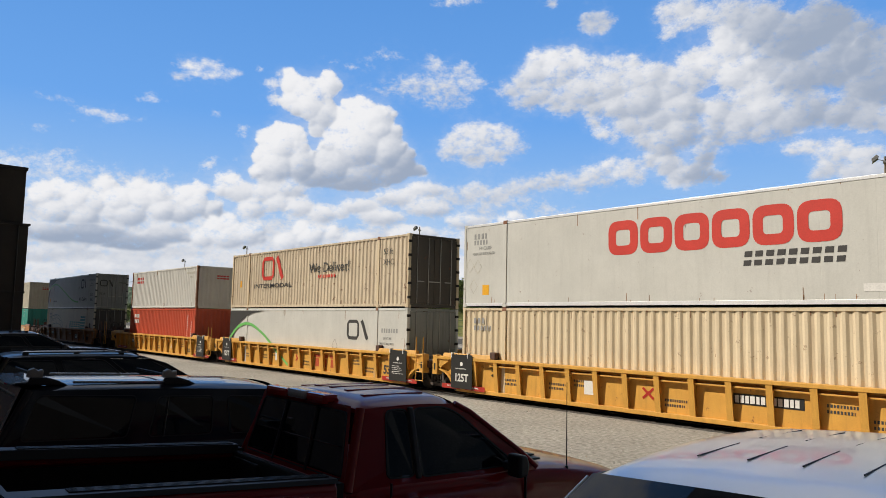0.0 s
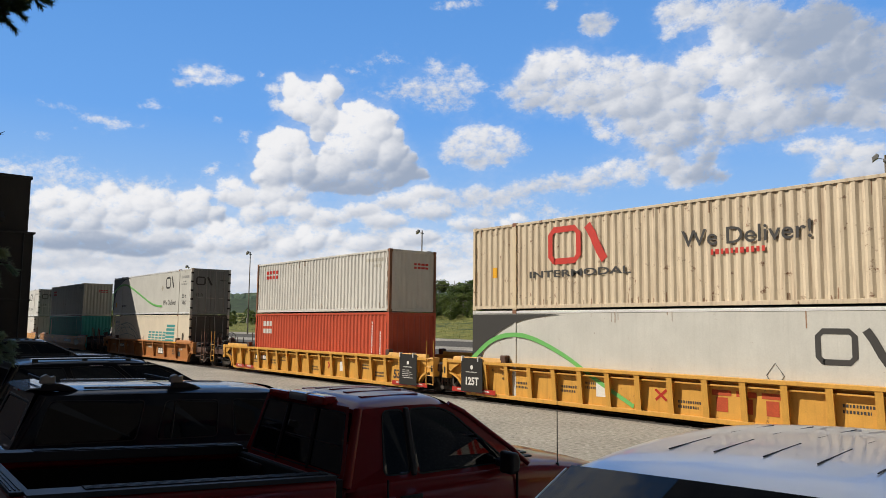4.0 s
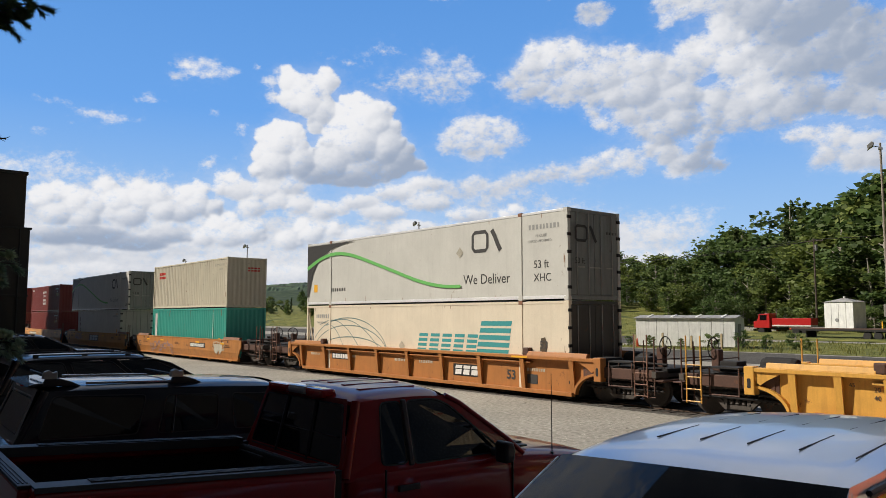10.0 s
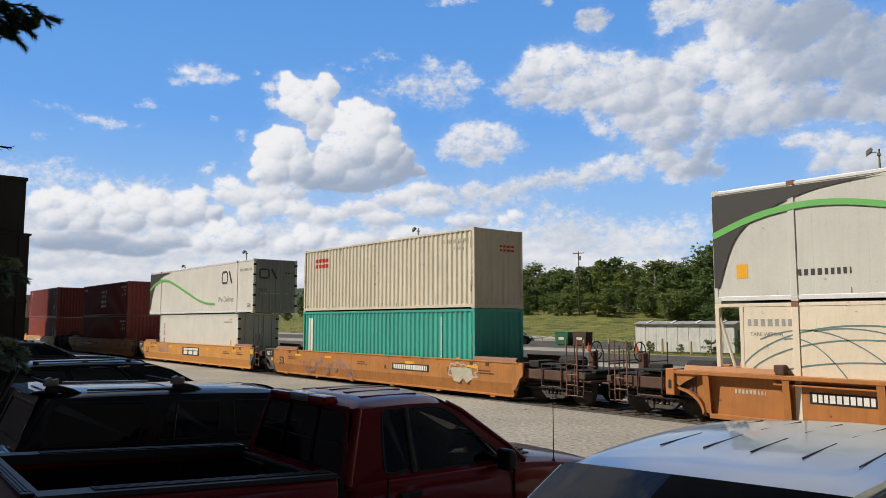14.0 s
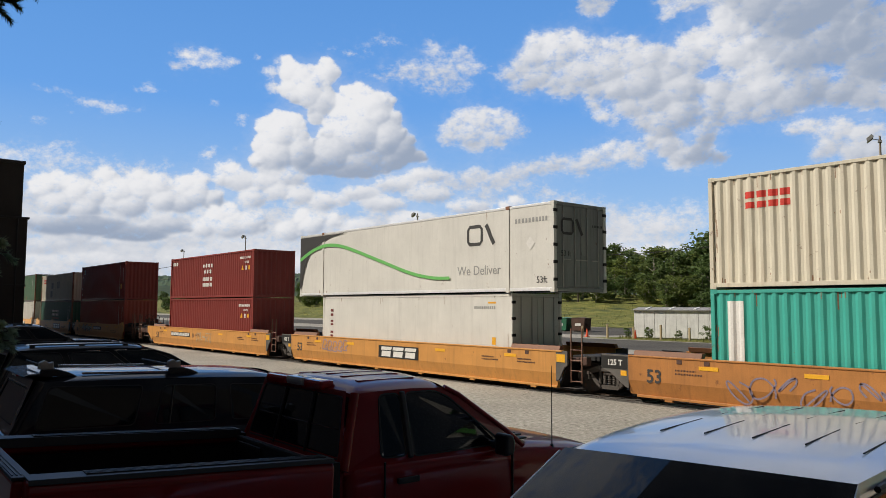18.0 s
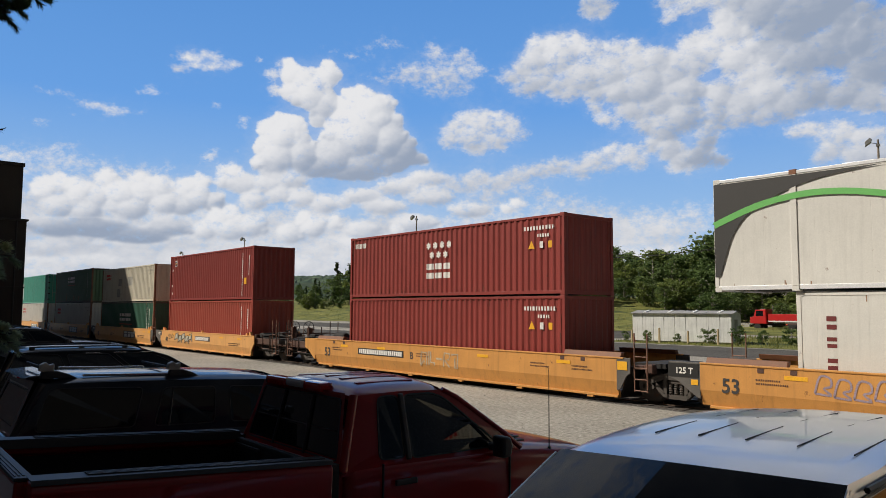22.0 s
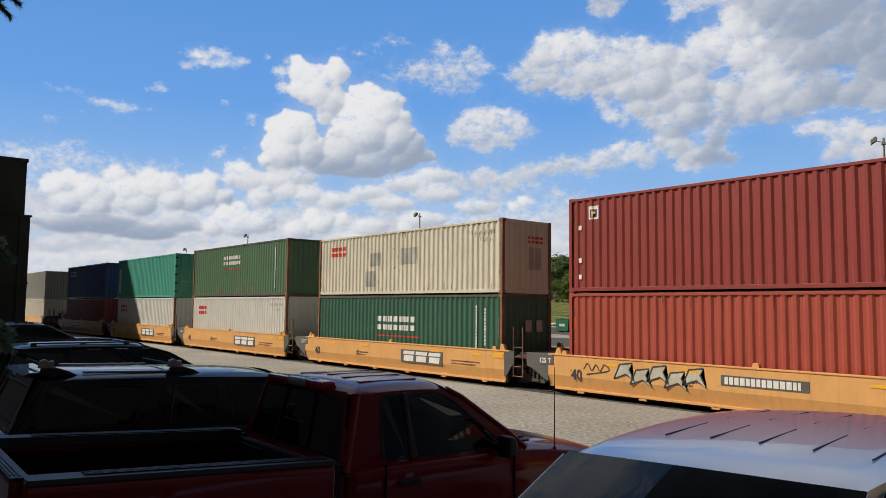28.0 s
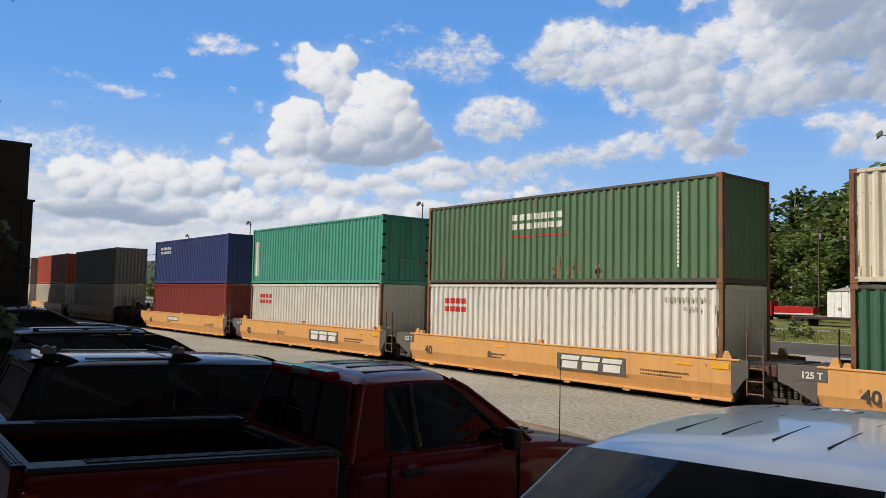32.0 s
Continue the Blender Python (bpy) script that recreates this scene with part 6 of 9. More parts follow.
        part("door_handle", box(2.72, 2.94, *sorted((s * 1.005, s * 1.035)), 1.14, 1.19, 0.012), M["trim_black"], t)
        part("door_seam", box(2.60, 2.61, *sorted((s * 0.995, s * 1.014)), 0.62, 1.33), M["trim_black"], t)
        part("door_seam", box(4.02, 4.03, *sorted((s * 0.995, s * 1.018)), 0.62, 1.30), M["trim_black"], t)
        for u in (1.2, 4.75):
            wheel_parts(t, u, s * 0.88, 0.40, 0.26)
            part("wheel_arch", lathe([(0.42, -0.15), (0.49, -0.15), (0.49, 0.15), (0.42, 0.15)], 24, "y"), M["trim_black"], t).matrix_basis = pose(u, s * 0.87, 0.44)
        part("box_gap", box(2.13, 2.21, *sorted((s * 0.84, s * 0.96)), z0, rail - 0.03), M["black_steel"], t)
        part("headlamp", box(5.55, 5.72, *sorted((s * 0.60, s * 0.86)), 0.82, 1.02, 0.04), M["lamp_clear"], t)
    part("bed_floor", box(0.05, 2.16, -0.86, 0.86, 0.78, 0.82), M["liner_black"], t)
    for i in range(9):
        part("floor_rib", box(0.08, 2.12, -0.56 + 0.14 * i - 0.03, -0.56 + 0.14 * i + 0.03, 0.82, 0.835, 0.005), M["liner_black"], t)
    part("bed_front", box(2.10, 2.16, -0.86, 0.86, 0.8, rail - 0.04, 0.02), M["liner_black"], t)
    tg = bevelled("tailgate", box(-0.06, 0.03, -0.86, 0.86, 0.72, rail - 0.01), red, t, 0.02)
    part("gate_cap", box(-0.065, 0.05, -0.86, 0.86, rail - 0.012, rail + 0.012, 0.008), M["trim_black"], tg)
    for y in (0.0, 0.025, 0.05):
        part("cap_rib", box(-0.055 + y, -0.045 + y, -0.8, 0.8, rail + 0.01, rail + 0.018), M["trim_black"], tg)
    part("gate_handle", box(-0.075, -0.06, -0.12, 0.12, 1.12, 1.22, 0.01), M["trim_black"], tg)
    part("rear_bumper", box(-0.22, -0.05, -0.98, 0.98, 0.48, 0.70, 0.04), M["chrome"], t)
    part("grab_panel", box(2.08, 2.10, 0.25, 0.80, 0.95, 1.32, 0.02), M["trim_black"], t, "dark box behind the cab")
    part("front_bumper", box(5.68, 5.86, -0.9, 0.9, 0.5, 0.75, 0.05), M["chrome"], t)
    part("grille", box(5.66, 5.75, -0.55, 0.55, 0.78, 1.0, 0.03), M["chrome"], t)
    for i in range(6):
        part("cowl_slat", box(4.27, 4.42, -0.72 + 0.085 * i, -0.66 + 0.085 * i, 1.335, 1.352, 0.004), M["trim_black"], t)
    part("cowl_panel", box(4.22, 4.40, -0.82, 0.82, 1.315, 1.335, 0.01), M["trim_black"], t)
    an = part("antenna", tube((4.65, -0.915, 1.20), (4.65, -0.915, 2.02), 0.006, 0.003, 6), M["trim_black"], t)
    part("antenna_base", tube((4.65, -0.915, 1.14), (4.65, -0.915, 1.25), 0.03, 0.015, 8), M["trim_black"], an)
    part("underbody", box(0.1, 5.4, -0.7, 0.7, 0.35, 0.6), M["black_steel"], t)
    # the unladen bed rides high at the tail
    rake = pose(2.14, 0, 1.40, 0, 3.2, 0) @ pose(-2.14, 0, -1.40)
    for ob in t.children:
        if ob.name.split(".")[0] in ("bed_side", "rail_cap", "cap_rib", "liner_side", "wheel_box", "tail_lamp", "bed_floor", "floor_rib", "tailgate", "rear_bumper"):
            ob.matrix_basis = rake @ ob.matrix_basis


pickup_truck()


def wagon(name, label, m, paint, glass, L, w, zb, zr, hood, bottom, top, wr, windows, rails=True, wheels=(0.9, 3.9), bow=0.10, brow=None, screen=None, crown=0.05, arch=0.0):
    t = thing("parked_car" if name == "" else name, m, label, "car", "parked vehicles")
    z0 = 0.40
    b1 = bottom[1]
    sts = [(0.0, section(w * 0.93, z0 + 0.1, zb - 0.1, zb - 0.06)), (0.18, section(w * 0.99, z0, zb - 0.02, zb)), (1.2, section(w, z0, zb, zb + 0.01)), (b1 - 0.25, section(w, z0, zb, zb + 0.01)),
           (b1 + 0.08, section(w, z0, zb - 0.06, hood + 0.05)), ((b1 + L) / 2, section(w * 0.985, z0, hood - 0.07, hood)), (L - 0.25, section(w * 0.93, z0 + 0.05, hood - 0.16, hood - 0.09)), (L, section(w * 0.80, z0 + 0.15, hood - 0.30, hood - 0.26))]
    smooth_part("body", loft(sts), M[paint], t, levels=2)
    cabin(t, M[paint], glass, zb, zr, bottom, top, w * 0.93, wr, windows, None, crown, bow, brow, screen, 0.011 if glass is M["clear_glass"] else 0.024, arch)
    seats(t, (bottom[0] + 1.5, bottom[0] + 2.5) if bottom[0] + 2.6 < b1 else (bottom[0] + 1.4,), zb, w)
    part("dashboard", box(b1 - 0.5, b1 - 0.1, -w * 0.85, w * 0.85, zb - 0.25, zb - 0.01, 0.05), M["trim_black"], t)
    for s in (-1, 1):
        if rails:
            rail = part("roof_rail", tube((top[0] + 0.30, s * wr * 0.84, zr + 0.045), (top[1] - 0.35, s * wr * 0.84, zr + 0.045), 0.014, None, 8), M["trim_black"], t)
            for u in (top[0] + 0.35, (top[0] + top[1]) / 2, top[1] - 0.4):
                part("rail_foot", box(u - 0.05, u + 0.05, *sorted((s * (wr * 0.84 - 0.012), s * (wr * 0.84 + 0.012))), zr - 0.01, zr + 0.045, 0.006), M["trim_black"], rail)
        wing_mirror(t, b1 - 0.25, s, w - 0.04, zb, M["trim_black"])
        part("tail_lamp", box(-0.02, 0.12, *sorted((s * (w - 0.20), s * (w - 0.03))), zb - 0.32, zb + 0.02, 0.02), M["lamp_red"], t)
        part("headlamp", box(L - 0.2, L - 0.02, *sorted((s * (w * 0.45), s * (w * 0.78))), hood - 0.34, hood - 0.18, 0.03), M["lamp_clear"], t)
        for u in wheels:
            wheel_parts(t, u, s * (w - 0.12), 0.37, 0.24)
            part("wheel_arch", lathe([(0.39, -0.14), (0.45, -0.14), (0.45, 0.14), (0.39, 0.14)], 24, "y"), M["trim_black"], t).matrix_basis = pose(u, s * (w - 0.13), 0.40)
        for u in (bottom[0] + 1.35, bottom[0] + 2.35, b1 - 0.1):
            part("door_seam", box(u, u + 0.008, *sorted((s * (w - 0.02), s * (w + 0.006))), 0.5, zb - 0.03), M["trim_black"], t)
    part("rear_bumper", box(-0.12, 0.05, -w * 0.95, w * 0.95, 0.42, 0.66, 0.05), M["trim_black"], t)
    part("front_bumper", box(L - 0.06, L + 0.10, -w * 0.85, w * 0.85, 0.40, 0.62, 0.05), M[paint], t)
    part("grille", box(L - 0.05, L + 0.02, -w * 0.4, w * 0.4, 0.64, hood - 0.3, 0.02), M["trim_black"], t)
    part("underbody", box(0.2, L - 0.3, -w * 0.7, w * 0.7, 0.28, 0.5), M["black_steel"], t)
    return t


def windows_between(zb, zr, bottom, top, cuts, edge=0.10, sill=0.05, head=0.09):
    """Window outlines between the pillars of a side."""
    at = lambda c, z: bottom[0] + (bottom[1] - bottom[0]) * c + ((top[0] + (top[1] - top[0]) * c) - (bottom[0] + (bottom[1] - bottom[0]) * c)) * (z - zb) / (zr - zb)
    xs = [0.0] + list(cuts) + [1.0]
    out = []
    for i, (a, b) in enumerate(zip(xs, xs[1:])):
        e0, e1 = (edge if i == 0 else 0.05), (edge if i == len(xs) - 2 else 0.05)
        lo, hi = zb + sill, zr - head
        out.append([(at(a, lo) + e0, lo), (at(b, lo) - e1, lo), (at(b, hi) - e1, hi), (at(a, hi) + e0, hi)])
    return out


def navy_suv():
    m = pose(-9.85, 1.22, 0.04, 0, 1.6, 87.8)
    win = [[(0.60, 1.25), (1.64, 1.25), (1.74, 1.70), (0.74, 1.71)], [(1.85, 1.25), (2.58, 1.25), (2.60, 1.69), (1.96, 1.69)], [(2.78, 1.25), (3.86, 1.25), (3.36, 1.67), (2.76, 1.69)]]
    t = wagon("parked_suv", "dark navy full-size SUV with cross bars on its roof", m, "paint_navy", M["car_glass"], 5.3, 0.98, 1.20, 1.80, 1.14, (0.40, 4.25), (0.62, 3.50), 0.79, win, rails=False)
    for s in (-1, 1):
        part("roof_rail", box(1.10, 2.15, *sorted((s * 0.645, s * 0.675)), 1.815, 1.845, 0.01), M["chrome"], t, "bright silver roof rail")
    for i, u in enumerate((0.75, 2.14)):
        bar = part("cross_bar", tube((u, -0.70, 1.90), (u, 0.70, 1.90), 0.014, None, 8), M["trim_black"], t)
        for s in (-1,):
            part("bar_block", prism([(u - 0.10, 1.88), (u + 0.05, 1.88), (u + 0.045, 1.965), (u + 0.0, 1.95), (u - 0.04, 1.98), (u - 0.09, 1.955)], s * 0.66 - 0.05, s * 0.66 + 0.05, "y", 0.01), M["rack_grey"], bar, "pale grey rack clamp")
            part("bar_foot", prism([(u - 0.10, 1.80), (u + 0.30, 1.80), (u + 0.20, 1.85), (u + 0.08, 1.885), (u - 0.06, 1.885)], s * 0.66 - 0.05, s * 0.66 + 0.05, "y", 0.015), M["trim_black"], bar)
    part("spoiler", prism([(0.50, 1.80), (0.82, 1.80), (0.82, 1.85), (0.56, 1.83)], -0.68, 0.68, "y", 0.015), M["paint_navy"], t)
    part("high_brake_lamp", box(0.52, 0.58, -0.16, 0.16, 1.77, 1.80, 0.008), M["lamp_red"], t)
    part("window_bar", tube((2.02, -0.925, 1.25), (2.08, -0.82, 1.69), 0.012, None, 6), M["trim_black"], t)


navy_suv()

t = wagon("parked_suv", "black SUV with a silver-edged roof rack", pose(-16.3, 2.25, 0, 0, 0, 88.5), "paint_black", M["car_glass"], 5.0, 0.94, 1.22, 1.82, 1.16, (0.30, 4.10), (0.55, 2.95), 0.72,
          windows_between(1.22, 1.82, (0.30, 4.10), (0.55, 2.95), (0.34, 0.67)), brow=[(3.35, 1.63)])
for s in (-1, 1):
    for k in range(3):
        part("window_trim", box(1.80 + 0.5 * k, 2.04 + 0.5 * k, *sorted((s * 0.735, s * 0.775)), 1.735, 1.750, 0.003), M["chrome"], t)
    part("rack_strip", tube((2.2, s * 0.62, 1.875), (2.75, s * 0.62, 1.84), 0.012, None, 6), M["chrome"], t)
t = wagon("parked_suv", "black off-road SUV with edge highlights set in as chrome tubes", pose(-28.3, 4.3, 0, 0, 0, 88.5), "paint_black", M["car_glass"], 4.5, 0.96, 1.46, 1.95, 1.44, (0.15, 2.45), (0.35, 1.55), 0.74,
          windows_between(1.46, 1.95, (0.15, 2.45), (0.35, 1.55), (0.5,)), wheels=(0.85, 3.5))
# chrome tubes stand in for the highlights along front pillar and hood
for s in (-1, 1):
    part("pillar_trim", tube((2.38, s * 0.92, 1.50), (1.62, s * 0.79, 1.90), 0.016, None, 6), M["chrome"], t)
    part("hood_trim", tube((2.5, s * 0.80, 1.47), (3.5, s * 0.72, 1.42), 0.014, None, 6), M["chrome"], t)


def silver_van():
    """It stands nose towards the buildings, its roof towards the track."""
    m = pose(-2.45, 6.905, -0.015, 1.6, 0, -84.6)
    t = wagon("parked_suv", "silver-white SUV with dark ribs along its roof", m, "paint_silver", M["clear_glass"], 5.1, 0.97, 1.22, 1.84, 1.12, (0.30, 4.60), (0.70, 3.52), 0.785,
              windows_between(1.22, 1.84, (0.30, 4.60), (0.70, 3.52), (0.34, 0.67), 0.14), rails=False, bow=0.09, crown=0.035, arch=0.05)
    for u0, u1 in ((1.45, 2.14), (2.43, 2.965)):
        for i in range(6):
            y = -0.69 + 0.275 * i
            ends = []
            for u in (u0, u1):
                b = y / 0.797
                ends.append((u, y, 1.838 + 0.035 * (1 - b * b) + 0.05 * (1 - (2 * (u - 0.70) / 2.82 - 1) ** 2) - (0.014 if abs(b) > 0.86 else 0)))
            shade_smooth(part("roof_rib", tube(ends[0], ends[1], 0.0042, None, 6), M["trim_black"], t))
    bm = bmesh.new()
    n = 16
    for i in range(n):
        p = [(3.525 - 0.09 * b * b, b * 0.78, 1.792 + 0.018 * (1 - b * b)) for b in (-1 + 2 * i / n, -1 + 2 * (i + 1) / n)]
        add_tube(bm, p[0], p[1], 0.008, None, 6)
    part("windshield_trim", bm, M["chrome"], t)
    for s in (-1, 1):
        part("pillar_trim", tube((4.50, s * 0.900, 1.22), (3.45, s * 0.785, 1.79), 0.010, None, 6), M["chrome"], t)
        part("door_seal", tube((3.30, s * 0.83, 1.78), (0.9, s * 0.83, 1.79), 0.016, None, 6), M["trim_black"], t)
    bm = bmesh.new()
    for i in range(20):
        a, b = 2 * math.pi * i / 20, 2 * math.pi * (i + 1) / 20
        f = lambda q: (3.50 - 0.08 * math.sin(q), 0.38 + 0.19 * math.cos(q), 1.20 + 0.17 * math.sin(q))
        add_tube(bm, f(a), f(b), 0.015, None, 6)
    part("steering_wheel", bm, M["trim_black"], t)
    part("rear_mirror", box(3.30, 3.33, -0.13, 0.13, 1.64, 1.72, 0.01), M["trim_black"], t)


silver_van()

# far vehicles on the other side of the track
wagon("parked_pickup", "dark pickup parked beyond the track", pose(-88.0, 62.5, 0, 0, 0, 150), "paint_black", M["car_glass"], 5.3, 0.98, 1.25, 1.75, 1.15, (1.9, 4.0), (2.2, 3.4), 0.76, windows_between(1.25, 1.75, (1.9, 4.0), (2.2, 3.4), (0.5,)), rails=False)
wagon("parked_van", "dark minivan parked beyond the track", pose(-67.6, 64.0, 0, 0, 0, 30), "paint_black", M["car_glass"], 4.8, 0.95, 1.15, 1.75, 1.05, (0.3, 3.9), (0.5, 3.1), 0.74, windows_between(1.15, 1.75, (0.3, 3.9), (0.5, 3.1), (0.34, 0.67)), rails=False)


# ---- the train: containers ----
PITCH = 0.278
TRAIN = []      # (object, place along the train, height)
SPINNING = []   # (wheelset, place on its truck)


def wave_depth(x):
    """Depth of the pressed steel side behind its outer face, at x along it."""
    p = (x / PITCH) % 1.0
    if p < 0.26:
        return 0.0
    if p < 0.5:
        return 0.036 * (p - 0.26) / 0.24
    if p < 0.76:
        return 0.036
    return 0.036 * (1 - (p - 0.76) / 0.24)


WAVE_BREAKS = (0.0, 0.26, 0.5, 0.76)


def wave_points(x0, x1):
    xs = [x0, x1]
    for i in range(math.floor(x0 / PITCH), math.ceil(x1 / PITCH) + 1):
        for b in WAVE_BREAKS:
            x = (i + b) * PITCH
            if x0 < x < x1:
                xs.append(x)
    return sorted(xs)


def groove_points(x0, x1, step):
    xs = [x0]
    k = max(2, round((x1 - x0) / step))
    for i in range(1, k):
        c = x0 + (x1 - x0) * i / k
        xs += [c - 0.012, c, c + 0.012]
    return xs + [x1]


def side_mesh(x0, x1, z0, z1, y, style, out=0.0, step=0.61):
    """A side sheet in the x-z plane, pressed or with narrow grooves, its outer face at y towards -y."""
    if style == "pressed":
        xs = wave_points(x0, x1)
        d = [wave_depth(x) for x in xs]
    else:
        xs = groove_points(x0, x1, step)
        d = [0.0] + [0.002 if i % 3 == 1 else 0.0 for i in range(len(xs) - 2)] + [0.0]
    verts, faces = [], []
    for x, q in zip(xs, d):
        verts += [(x, y + q - out, z0), (x, y + q - out, z1)]
    for i in range(len(xs) - 1):
        faces.append((2 * i, 2 * i + 2, 2 * i + 3, 2 * i + 1))
    return verts, faces


def sheet(name, x0, x1, z0, z1, y, style, step=0.61):
    v, f = side_mesh(x0, x1, z0, z1, y, style, step=step)
    k = len(v)
    v = v + [(a, b + 0.03, c) for a, b, c in v]
    f = f + [tuple(k + i for i in q[::-1]) for q in f]
    return mesh_from(name, v, f)


def paint_rect(x0, x1, z0, z1, y, style, lean=0.0):
    """A painted block that follows the sheet under it."""
    if style != "pressed":
        return mesh_from("block", [(x0, y - 0.004, z0), (x1, y - 0.004, z0), (x1 + lean, y - 0.004, z1), (x0 + lean, y - 0.004, z1)], [(0, 1, 2, 3)])
    v, f = side_mesh(x0, x1, z0, z1, y, style, 0.004)
    return mesh_from("block", v, f)


def merge(meshes, name="marking"):
    v, f = [], []
    for me in meshes:
        k = len(v)
        v += [tuple(p.co) for p in me.vertices]
        f += [tuple(k + i for i in q.vertices) for q in me.polygons]
        bpy.data.meshes.remove(me)
    return mesh_from(name, v, f)


def ribbon(points, width, y):
    """A flat band along a curve on the side."""
    v, f = [], []
    k = len(points)
    for i, (x, z) in enumerate(points):
        a, b = points[max(0, i - 1)], points[min(k - 1, i + 1)]
        d = Vector((b[0] - a[0], b[1] - a[1])).normalized()
        w = width(i / (k - 1)) if callable(width) else width
        v += [(x - d.y * w / 2, y - 0.006, z + d.x * w / 2), (x + d.y * w / 2, y - 0.006, z - d.x * w / 2)]
    f = [(2 * i, 2 * i + 1, 2 * i + 3, 2 * i + 2) for i in range(k - 1)]
    return mesh_from("band", v, f)


def curve_through(pts, n=28):
    """A smooth curve through a few points."""
    out = []
    for i in range(len(pts) - 1):
        p0, p1, p2, p3 = pts[max(0, i - 1)], pts[i], pts[i + 1], pts[min(len(pts) - 1, i + 2)]
        for j in range(n // (len(pts) - 1)):
            t = j / (n // (len(pts) - 1))
            out.append(tuple(0.5 * (2 * b + (c - a) * t + (2 * a - 5 * b + 4 * c - d) * t * t + (3 * b - a - 3 * c + d) * t ** 3) for a, b, c, d in zip(p0, p1, p2, p3)))
    return out + [pts[-1]]


def outline_sheet(points, y):
    bm = bmesh.new()
    bm.faces.new([bm.verts.new((x, y - 0.004, z)) for x, z in points])
    bmesh.ops.triangulate(bm, faces=bm.faces)
    me = bpy.data.meshes.new("area")
    bm.to_mesh(me)
    bm.free()
    return me


def worm_logo(x, z, h, y):
    """A thick rounded outline beside a solid slanted bar."""
    t = h * 0.19
    w = h * 1.15
    r = 0.16 * h
    a = ribbon([(x + r, z), (x + w - r, z), (x + w, z + r), (x + w, z + h - r), (x + w - r, z + h), (x + r, z + h), (x, z + h - r), (x, z + r), (x + r, z), (x + r + 0.02, z)], t, y)
    b = ribbon([(x + 1.5 * h, z + 1.05 * h), (x + 1.7 * h, z + 0.75 * h), (x + 1.95 * h, z + 0.25 * h), (x + 2.15 * h, z - 0.05 * h)], t * 1.4, y - 0.002)
    return merge([a, b], "emblem")


CORNER = {}


def corner_piece():
    if "m" not in CORNER:
        bm = box(-0.089, 0.089, -0.081, 0.081, -0.059, 0.059, 0.008)
        add_box(bm, -0.03, 0.03, -0.0835, -0.078, -0.035, 0.035)
        me = bpy.data.meshes.new("corner_casting")
        bm.to_mesh(me)
        bm.free()
        CORNER["m"] = me
    return CORNER["m"]


def corner_mesh(mat):
    if mat.name not in CORNER:
        me = corner_piece().copy()
        me.materials.append(mat)
        CORNER[mat.name] = me
    return CORNER[mat.name]


def bars(text_len, h, x, z, y, style, gap=0.42, seed=1):
    """Writing too small to read, as short bars."""
    rnd = random.Random(seed)
    out, u = [], x
    while u < x + text_len:
        w = h * rnd.uniform(0.45, 0.7)
        out.append(paint_rect(u, min(u + w, x + text_len), z, z + h, y, "flat"))
        u += w + h * gap
    return merge(out, "small_print")


def column(height, x, z, y, w=0.06, seed=1):
    """A line of upright characters too small to read."""
    rnd = random.Random(seed)
    out, q = [], z + height
    while q > z:
        k = w * rnd.uniform(1.1, 1.5)
        out.append(paint_rect(x, x + w, q - k, q, y, "flat"))
        q -= k + 0.4 * w
    return merge(out, "small_print")


